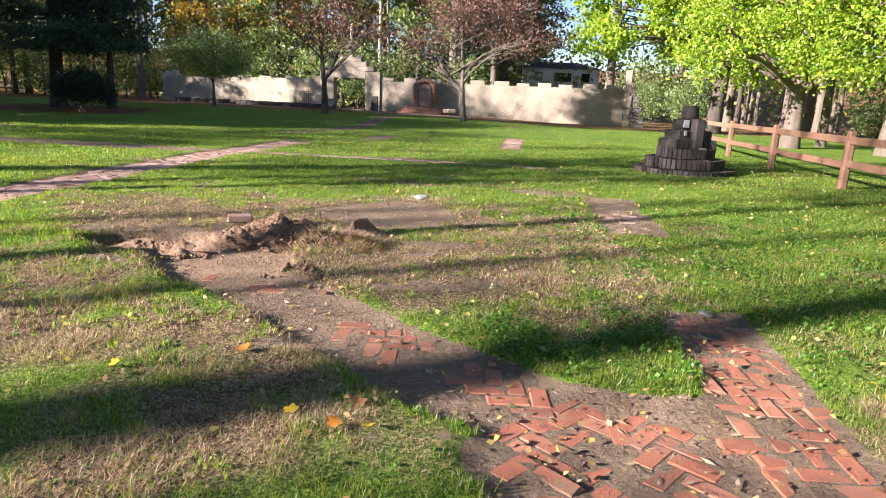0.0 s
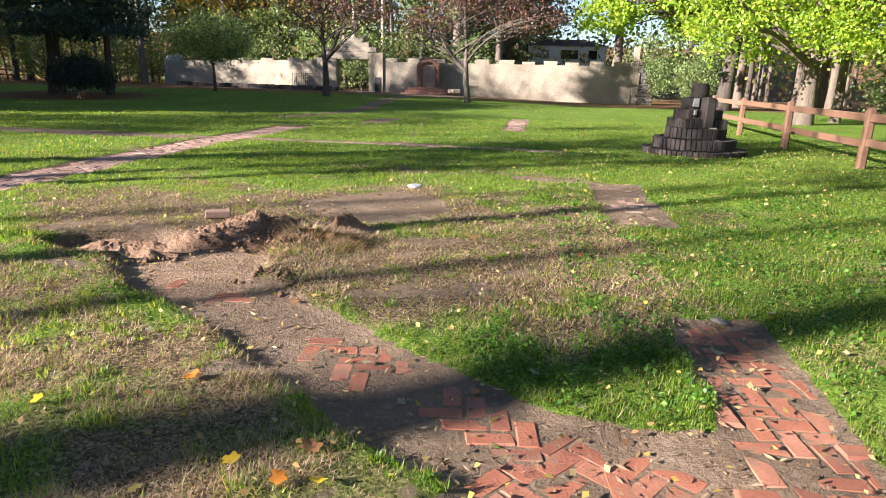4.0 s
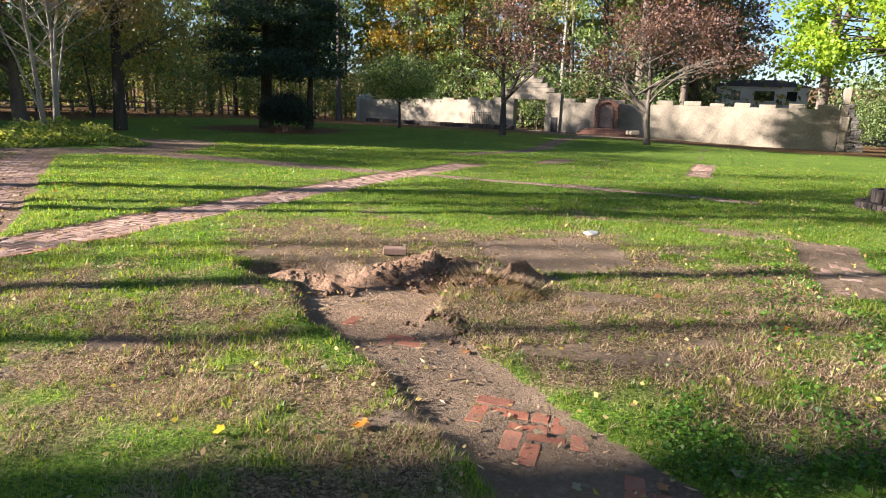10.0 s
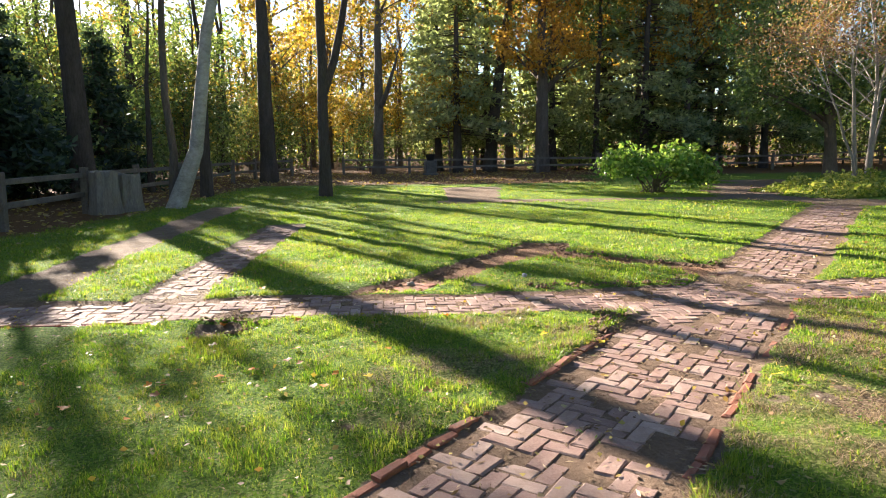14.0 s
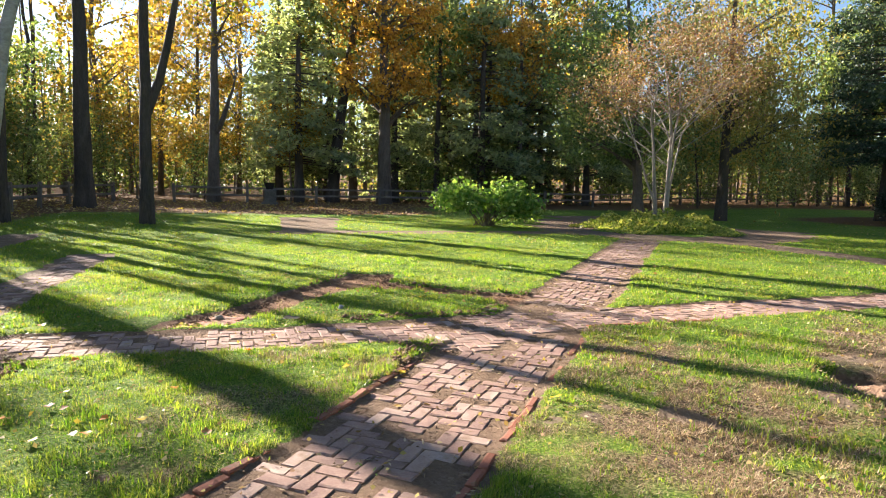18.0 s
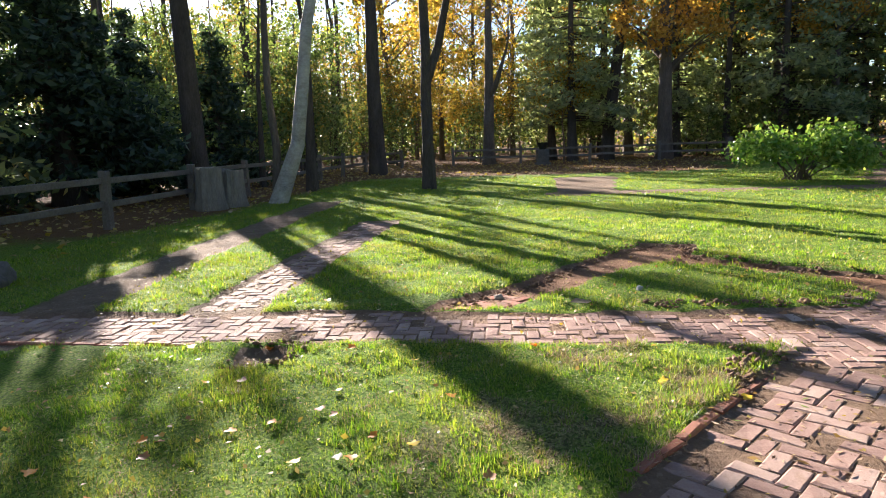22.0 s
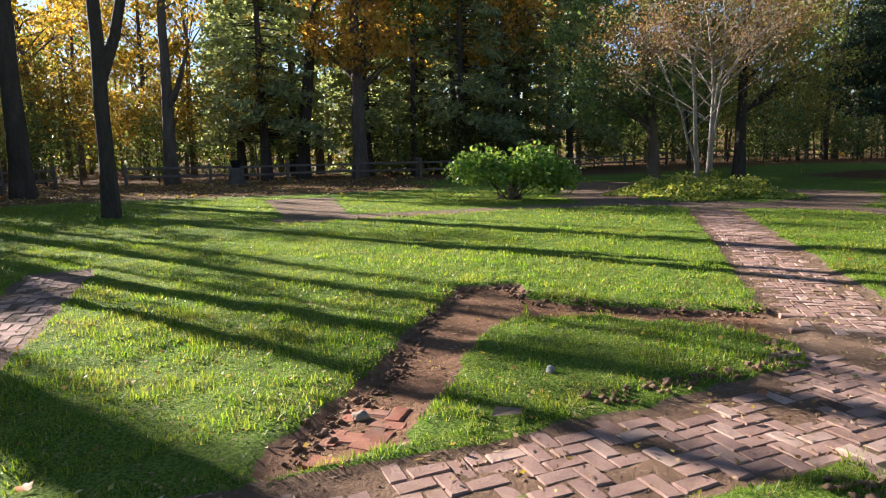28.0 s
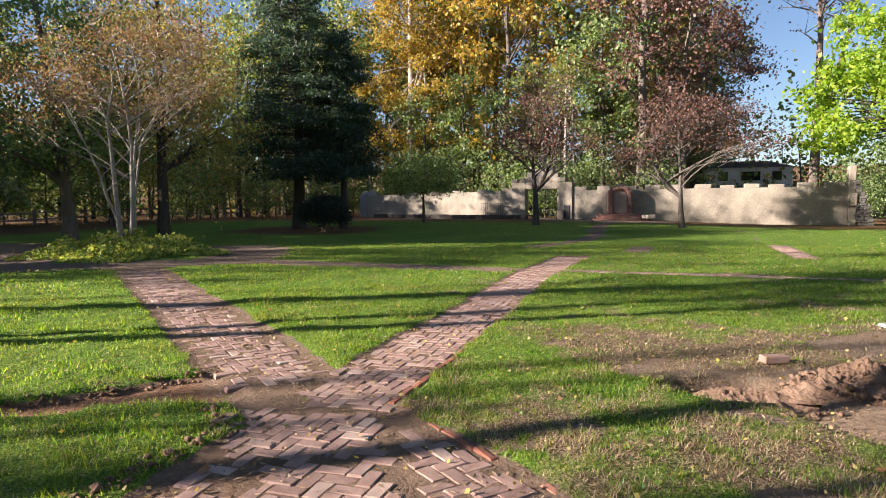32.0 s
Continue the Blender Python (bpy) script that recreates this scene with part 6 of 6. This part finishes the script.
LEAFS = [(plain_leaf("yellow_leaf", (0.75, 0.52, 0.03)), "bright yellow fallen leaf on the grass"), (plain_leaf("orange_leaf", (0.66, 0.24, 0.03)), "orange fallen leaf on the grass"),
         (plain_leaf("brown_leaf", (0.36, 0.17, 0.07)), "curled brown fallen leaf on the grass"), (plain_leaf("pale_leaf", (0.34, 0.31, 0.2)), "pale grey-green fallen leaf on the ground")]
LEAF_MESH = [[big_leaf_mesh(10 * i + j, m_, 0.09) for j in range(2)] for i, (m_, _) in enumerate(LEAFS)]
SPOTS = [(-6.53, 0.36, 0), (-4.36, -2.37, 1), (-4.18, -1.69, 1), (-4.3, -0.4, 1), (-3.66, 0.34, 0), (-3.48, 0.75, 0), (-5.67, -2.31, 1), (1.94, 3.43, 0), (1.02, 2.25, 2), (1.68, 4.66, 1),
         (0.45, 1.6, 2), (0.19, 1.47, 0), (0.55, 1.38, 0), (0.41, 1.37, 1), (-0.78, 1.71, 0), (-0.29, 2.07, 1), (0.76, 5.06, 2), (0.44, 2.48, 3), (2.75, 3.47, 3), (2.75, 1.48, 0),
         (3.55, 1.13, 1), (4.06, 1.99, 1), (2.95, 2.3, 0), (2.95, 2.14, 0), (-2.63, -1.28, 1), (-2.9, -2.0, 1), (-3.1, -1.5, 2), (-2.2, -2.3, 1), (-5.2, 1.6, 2), (-1.62, 2.85, 2)]
SPOTS += [(1.29, 2.4, 3), (1.5, 2.11, 3), (0.7, 2.09, 3), (-0.23, 3.27, 2), (-2.59, 1.63, 0), (-0.81, 2.56, 3), (2.28, 2.92, 3), (3.1, 1.94, 3), (-3.4, -0.9, 1), (-4.0, -1.2, 0)]
SPOTS += [(-4.36, -2.37, 1), (-4.26, -2.93, 0), (-4.19, -1.68, 1), (-2.98, -1.8, 1), (-3.16, -1.6, 2), (-2.86, -1.23, 1), (-2.78, -2.41, 1), (-2.43, -2.75, 1), (-2.76, -2.31, 2), (-2.62, -2.31, 2), (-2.5, -0.63, 2), (-4.31, -0.4, 1), (-2.75, -1.01, 0), (-3.54, -2.46, 1), (-3.57, -2.24, 2), (-3.44, -1.58, 2), (-2.55, -1.53, 0), (-2.62, -1.34, 3)]
lr = random.Random(31)
for x, y, c in SPOTS:
    ob = piece("fallen_leaf", LEAF_MESH[c][lr.randrange(2)], at=Matrix.LocRotScale((x, y, float(ground_z(x, y)[0]) + 0.018), Euler((lr.uniform(-0.3, 0.3), lr.uniform(-0.3, 0.3), lr.uniform(0, 6.28))), (lr.uniform(0.34, 0.6),) * 3))
    tagged(ob, LEAFS[c][1], "leaf", "single fallen leaves")

# grass: blades, thickest where the walk passes
def blades(count, region, seed, near, far, wide, tall, straw):
    rng = np.random.default_rng(seed)
    px, py = rng.uniform(region[0], region[1], count), rng.uniform(region[2], region[3], count)
    a, b = np.array([1.2, -0.6]), np.array([-2.6, -1.4])
    t = np.clip(((px - a[0]) * (b - a)[0] + (py - a[1]) * (b - a)[1]) / ((b - a) @ (b - a)), 0, 1)
    r = np.hypot(px - a[0] - t * (b - a)[0], py - a[1] - t * (b - a)[1])
    z, so, dr, li = cover(px, py)
    tuft = 0.8 * wobble(px, py, 8.0, 7.0) + 0.7 * wobble(px, py, 26.0, 2.0)
    dryness = np.clip(dr * 1.7 - 0.3 + 0.5 * wobble(px, py, 9.0, 6.0), 0, 1)
    u = rng.uniform(0, 1, count)
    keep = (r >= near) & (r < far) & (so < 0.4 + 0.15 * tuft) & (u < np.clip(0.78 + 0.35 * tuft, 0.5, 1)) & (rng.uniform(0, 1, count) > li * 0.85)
    keep &= (rng.uniform(0, 1, count) < dryness * 1.2 + 0.06) if straw else (rng.uniform(0, 1, count) > dryness * 0.93)
    px, py, z, tuft, r = px[keep], py[keep], z[keep], tuft[keep], r[keep]
    k = len(px)
    hgt = tall * rng.uniform(0.5, 1.25, k) * (0.95 + 0.8 * np.clip(tuft, -0.4, 1.3))
    az = rng.uniform(0, 2 * np.pi, k)
    lean = rng.uniform(0.15, 0.9, k) if not straw else rng.uniform(0.4, 2.0, k)
    w = wide * rng.uniform(0.7, 1.3, k)
    base = np.stack([px, py, z - 0.004], 1)
    side = np.stack([-np.sin(az), np.cos(az), np.zeros(k)], 1) * w[:, None] / 2
    tip = base + np.stack([np.cos(az) * lean * hgt, np.sin(az) * lean * hgt, hgt / np.sqrt(1 + lean**2 * 0.6)], 1)
    vs = np.stack([base - side, base + side, tip], 1).reshape(-1, 3)
    return vs, np.arange(3 * k).reshape(-1, 3)


FIELDS = [((-5.5, 5.0, -3.5, 4.5), 480000, 0, 3.2, 0.0055, 0.034), ((-9.5, 8.0, -6.5, 8.0), 540000, 3.2, 6.5, 0.009, 0.038),
          ((-15, 8, -8, 13), 480000, 6.5, 12.5, 0.013, 0.038), ((-26, 9, -8, 26), 320000, 12.5, 25, 0.022, 0.04)]
green, dry = [], []
for i, (reg, cnt, n0, n1, w, h) in enumerate(FIELDS):
    green.append(blades(cnt, reg, 100 + i, n0, n1, w, h, False))
    dry.append(blades(int(cnt * (2.6 if i < 2 else 1.5)), reg, 200 + i, n0, n1, w * 0.62, h * 0.85, True))
# stray green tufts in the dry patches
tr = np.random.default_rng(300)
for k in range(4600):
    x, y = tr.uniform(-6.5, 5.5), tr.uniform(-3.0, 7.5)
    z, so, dr, li = cover(np.array([x]), np.array([y]))
    if so[0] > 0.4 or dr[0] < 0.22 or wobble(x, y, 6.0, 13.0) < 0.06:
        continue
    q = int(tr.integers(14, 48))
    ang, rad = tr.uniform(0, 6.28, q), tr.exponential(0.05, q)
    b = np.stack([x + rad * np.cos(ang), y + rad * np.sin(ang), np.full(q, z[0] - 0.004)], 1)
    hh = tr.uniform(0.016, 0.04, q) * tr.uniform(0.6, 1.2)
    ln = tr.uniform(0.2, 0.9, q)
    tip = b + np.stack([np.cos(ang) * ln * hh, np.sin(ang) * ln * hh, hh], 1)
    sd = np.stack([-np.sin(ang), np.cos(ang), np.zeros(q)], 1) * 0.004
    green.append((np.stack([b - sd, b + sd, tip], 1).reshape(-1, 3), np.arange(3 * q).reshape(-1, 3)))
v, f = joined(green)
tagged(new("grass", mesh_np("grass", v, f, M_BLADE)), "short green lawn grass with uneven tufts", "grass", kind="stuff")
q = 1500
ang, rad = tr.uniform(0, 6.28, q), np.sqrt(tr.uniform(0, 1, q))
hx, hy = -0.67 + 0.62 * rad * np.cos(ang), 4.69 + 0.34 * rad * np.sin(ang)
hz = ground_z(hx, hy) + 0.14 * np.clip(1 - rad, 0, 1)
b, sd = np.stack([hx, hy, hz], 1), np.stack([-np.sin(ang), np.cos(ang), np.zeros(q)], 1) * 0.004
tip = b + np.stack([np.cos(ang), np.sin(ang), np.ones(q)], 1) * tr.uniform(0.03, 0.07, (q, 1))
dry.append((np.stack([b - sd, b + sd, tip], 1).reshape(-1, 3), np.arange(3 * q).reshape(-1, 3)))
v, f = joined(dry)
tagged(new("dry_grass", mesh_np("dry_grass", v, f, M_STRAW)), "brown dry grass lying on the worn lawn", "grass", kind="stuff")
# bits of straw trodden into the bare earth
k = 9000
px, py = tr.uniform(-9, 2.6, k), tr.uniform(-4.5, 5.0, k)
z, so, dr, li = cover(px, py)
m_ = (so > 0.5) & (wobble(px, py, 5.0, 3.3) > -0.1)
v, f = leaf_quads(np.column_stack([px, py, z + 0.012])[m_], 0.02, tr, 0.0, 0.92, 2.4)
tagged(new("straw_bits", mesh_np("straw_bits", v, f, M_STRAW)), "bits of straw trodden into the bare paths", "straw", kind="stuff")
# clover and weeds between the worn paths
rng = np.random.default_rng(77)
k = 8000
px, py = rng.normal(1.54, 0.42, k), rng.normal(2.6, 0.36, k)
z, so, dr, li = cover(px, py)
m_ = (so < 0.4) & (wobble(px, py, 9.0, 1.0) > 0.1)
v, f = leaf_quads(np.column_stack([px, py, z + rng.uniform(0.005, 0.06, k)])[m_], 0.024, rng, 0.0, 0.5, 0.8)
k = 26000
px, py = rng.uniform(1.5, 8.0, k), rng.uniform(-1.0, 9, k)
z, so, dr, li = cover(px, py)
m_ = (so < 0.3) & (wobble(px, py, 7.0, 3.0) > 0.05)
g = leaf_quads(np.column_stack([px, py, z + rng.uniform(0.01, 0.04, k)])[m_], 0.036, rng, 0.0, 0.6, 0.8)
k = 14000
px, py = rng.uniform(-6, 1.5, k), rng.uniform(-3.5, 6, k)
z, so, dr, li = cover(px, py)
m_ = (so < 0.3) & (wobble(px, py, 9.0, 9.0) > 0.4)
g2 = leaf_quads(np.column_stack([px, py, z + rng.uniform(0.008, 0.03, k)])[m_], 0.024, rng, 0.0, 0.6, 0.8)
v, f = joined([(v, f), g, g2])
tagged(new("clover", mesh_np("clover", v, f, M_CLOVER)), "clover and low weeds beside the bricks", "plants", kind="stuff")

# ---------------------------------------------------------------- brick paths
def brick_meshes(name, material, seed, count=7, size=(0.203, 0.099, 0.05)):
    """Worn bricks with a chamfered top, each a little different."""
    rng = random.Random(seed)
    out = []
    for k in range(count):
        l_, w_, h_ = (s_ / 2 for s_ in size)
        vs = []
        for zz, inset in ((-h_ * 2, 0), (-0.009, 0), (0, 0.009)):
            for sx, sy in ((-1, -1), (1, -1), (1, 1), (-1, 1)):
                vs.append((sx * (l_ - inset * rng.uniform(0.5, 1.6)) + rng.uniform(-0.005, 0.004), sy * (w_ - inset * rng.uniform(0.5, 1.6)) + rng.uniform(-0.005, 0.004), zz + rng.uniform(-0.004, 0.002)))
        fs = [(8, 9, 10, 11)]
        for a in (0, 4):
            fs += [(a + i_, a + (i_ + 1) % 4, a + 4 + (i_ + 1) % 4, a + 4 + i_) for i_ in range(4)]
        me = bpy.data.meshes.new(name)
        me.from_pydata(vs, [], fs)
        me.materials.append(material)
        out.append(me)
    return out


WORN, RED = brick_meshes("brick", M_BRICK, 1, 9), brick_meshes("brick", M_REDBRICK, 2, 9)
GAPS = [(-4.15, 1.05, 0.24), (-1.75, 0.62, 0.22), (-5.35, 2.75, 0.16), (-2.2, 1.0, 0.12), (-4.95, 1.62, 0.16), (-5.75, 3.25, 0.2), (-5.2, -0.95, 0.2), (-3.35, 1.35, 0.16), (-2.8, 1.15, 0.14), (-4.6, -2.35, 0.2)]


def herringbone(outline, origin, turn, keep, unit=0.104):
    """Places of the bricks of a herringbone floor inside an outline: x, y, angle."""
    p = np.asarray(outline)
    ca, sa = math.cos(radians(turn)), math.sin(radians(turn))
    reach = int(np.ptp(p, axis=0).max() / unit) + 6
    m_, n_ = np.meshgrid(np.arange(-reach, reach), np.arange(-reach, reach))
    spots = []
    for cx, cy, ang in ((1.0, 0.5, 0), (0.5, 2.0, 90)):
        u, v_ = (m_ - 2 * n_ + cx).ravel() * unit, (m_ + 2 * n_ + cy).ravel() * unit
        x, y = origin[0] + ca * u - sa * v_, origin[1] + sa * u + ca * v_
        near = (x > p[:, 0].min()) & (x < p[:, 0].max()) & (y > p[:, 1].min()) & (y < p[:, 1].max())
        x, y = x[near], y[near]
        ok = inside(x, y, outline) > 0.055
        spots += [(a, b, turn + ang) for a, b in zip(x[ok], y[ok]) if keep(a, b)]
    return spots


def lay(name, label, spots, meshes, close, seed, top=0.0075, rough=0.8):
    """Lays the bricks: those close by as parts, the rest in one."""
    rng = random.Random(seed)
    root = thing(name, pose(0, 0, 0), label, "path", kind="structure")
    rest, faces = [], []
    shared = [(np.array([v_.co for v_ in me.vertices]), [tuple(q.vertices) for q in me.polygons]) for me in meshes]
    if not spots:
        return root
    xs, ys = np.array([s_[0] for s_ in spots]), np.array([s_[1] for s_ in spots])
    zs = cover(xs, ys)[0]
    made = 0
    for (x, y, ang), z in zip(spots, zs):
        k = rng.randrange(len(meshes))
        m_ = pose(x + rng.uniform(-0.005, 0.005) * rough, y + rng.uniform(-0.005, 0.005) * rough, z + top + rng.uniform(-0.005, 0.003) * rough, rng.uniform(-1.2, 1.2) * rough, rng.uniform(-1.2, 1.2) * rough, ang + rng.uniform(-2.5, 2.5) * rough + rng.choice((0, 180)))
        if close(x, y) and made < 300:
            piece("brick", meshes[k], root, at=m_)
            made += 1
        else:
            vs, fs = shared[k]
            off = 12 * len(rest)
            rest.append(vs @ np.array(m_.to_3x3()).T + np.array(m_.translation))
            faces += [tuple(q + off for q in t_) for t_ in fs]
    if rest:
        me = bpy.data.meshes.new("far_bricks")
        me.from_pydata(np.concatenate(rest), [], faces)
        me.materials.append(meshes[0].materials[0])
        tagged(piece("far_bricks", me, root), kind="stuff")
    return root


def kept(drop, seed):
    rng = random.Random(seed)
    def ok(x, y):
        if any(math.hypot(x - a, y - b) < c * rng.uniform(0.8, 1.15) for a, b, c in GAPS):
            return rng.random() < 0.12
        return rng.random() > drop * (1 + 0.9 * float(wobble(np.array(x), np.array(y), 2.6, 5.0)))
    return ok


diag_a = [sn(0.0, -1.60), sn(3.9, -1.60), sn(4.1, -1.2), sn(5.5, -0.56), sn(0.0, -0.54)]
diag_b = [sn(6.35, -1.52), sn(18, -1.52), sn(18, -0.5), sn(6.75, -0.55)]
lay("brick_path", "worn dusty brick path laid in herringbone", herringbone(diag_a, sn(0, -1.6), 141.3, kept(0.09, 1)), WORN, lambda x, y: True, 1)
lay("brick_path", "uneven brick path leading to the crape myrtle", herringbone(diag_b, sn(6.2, -1.52), 141.3, kept(0.2, 2)), WORN, lambda x, y: y < 5.6, 2, 0.008, 1.0)
ns_a = [(-5.3, -9), (-4.46, -9), (-4.46, 1.1), (-4.1, 1.28), (-4.0, 1.66), (-4.72, 2.9), (-5.5, 2.95), (-5.8, 2.72), (-5.7, 2.2), (-5.3, 1.8)]
ns_b = strip([(-5.1, 2.9), (-5.2, 4), (-5.35, 8), (-5.62, 12), (-5.5, 17.2)], 0.46)
lay("brick_path", "pale worn herringbone brick path between lawns", herringbone(ns_a, (-5.3, -9), 91.5, kept(0.07, 3)), WORN, lambda x, y: -3.2 < y, 3)
lay("brick_path", "reddish brick path running towards the gate", herringbone(ns_b, (-5.6, 3), 92.5, kept(0.04, 4)), WORN, lambda x, y: y < 7.2, 4)
lay("brick_path", "narrow worn brick path running to the trees", herringbone([(-12, -3.52), (-5.35, -3.56), (-5.35, -2.92), (-12, -2.85)], (-12, -3.5), 1.0, kept(0.16, 5)), WORN, lambda x, y: True, 5)
lay("brick_path", "patchy red brick path half buried in soil", herringbone([(2.07, -0.68), (2.06, 2.22), (2.11, 3.4), (2.67, 3.41), (2.68, 2.23), (2.67, -0.67)], (2.14, 0.22), 95, kept(0.07, 6)), RED, lambda x, y: True, 6, 0.0035, 0.45)
worn_keep = lambda x, y: float(wobble(np.array(x), np.array(y), 6.0, 9.0)) > -0.95
lay("brick_path", "few red bricks left in bare trodden earth", herringbone([(0.96, 1.45), (1.3, 2), (2, 1.87), (2.06, 0.12), (1.43, 0.51)], (0.93, 0.4), 52, worn_keep), RED, lambda x, y: True, 7, 0.0045, 0.4)
lay("brick_path", "dark red bricks where the trench meets the path", [(-5.5 + 0.1 * math.cos(k) - 0.13 * (k // 3), -1.0 + 0.12 * (k % 3) + 0.09 * (k // 3), 52 + 90 * (k % 2)) for k in range(12)], RED, lambda x, y: True, 12, 0.012)
zig = herringbone([sn(0.98, 2.02), sn(1.68, 2), sn(1.69, 2.48), sn(0.99, 2.5)], sn(0.98, 2.04), 96.3, kept(0.15, 31))
arm_keep = lambda x, y: float(wobble(np.array(x), np.array(y), 5.0, 21.0)) > 0.34
zig += [q for q in herringbone([sn(-0.62, 1.99), sn(3.28, 1.91), sn(3.29, 2.34), sn(-0.61, 2.42)], sn(-0.32, 1.98), 96.3, arm_keep) if math.hypot(q[0] - 0.41, q[1] - 2.59) > 0.62]
lay("brick_path", "zigzag of red bricks showing in the bare path", zig, RED, lambda x, y: True, 8, 0.0035, 0.35)
lay("brick_path", "rectangle of worn bricks half covered with soil", herringbone([(2.12, 6.14), (2.72, 6.13), (2.78, 8.99), (2.12, 8.97)], (2.12, 6.12), 90, kept(0.35, 9)), WORN, lambda x, y: True, 9, 0.001)
lay("brick_path", "dusty grey brick strip across the lawn", herringbone(strip([(-4.6, 13.3), (-1.5, 13.3), (1.8, 13.2)], 0.24), (-4.6, 13.1), 0, kept(0.2, 10)), WORN, lambda x, y: True, 10, 0.009)
lay("brick_path", "small brick remnant in the far lawn", herringbone([(0.4, 18.8), (1.0, 18.8), (1.1, 24.8), (0.45, 24.8)], (0.4, 18.8), 90, kept(0.1, 11)), WORN, lambda x, y: y < 20, 11, 0.009)
# edging bricks set on their side
EDGE = brick_meshes("edging_brick", M_REDBRICK, 5, 5, (0.2, 0.056, 0.09))
ed = thing("brick_edging", pose(0, 0, 0), "row of edging bricks along the diagonal path", "edging", kind="structure")
er = random.Random(9)
def edge_row(a, b, drop, rise):
    a, b = np.array(a), np.array(b)
    ln = np.linalg.norm(b - a)
    ang = math.degrees(math.atan2(*(b - a)[::-1]))
    s_ = 0.1
    while s_ < ln:
        if er.random() > drop:
            q = a + (b - a) * s_ / ln
            piece("edging_brick", EDGE[er.randrange(5)], ed, at=pose(q[0] + er.uniform(-0.01, 0.01), q[1] + er.uniform(-0.01, 0.01), rise - 0.012 + er.uniform(-0.012, 0.01), er.uniform(-7, 7), er.uniform(-2, 2), ang + er.uniform(-3, 3)))
        s_ += 0.208
edge_row(sn(0.2, -1.66), sn(4.0, -1.63), 0.04, 0.004)
edge_row(sn(0.6, -0.5), sn(5.6, -0.48), 0.12, -0.004)
edge_row((-4.42, -9), (-4.42, -2.7), 0.2, 0.0)
edge_row((-4.72, 3.1), (-4.86, 8.2), 0.15, 0.0)
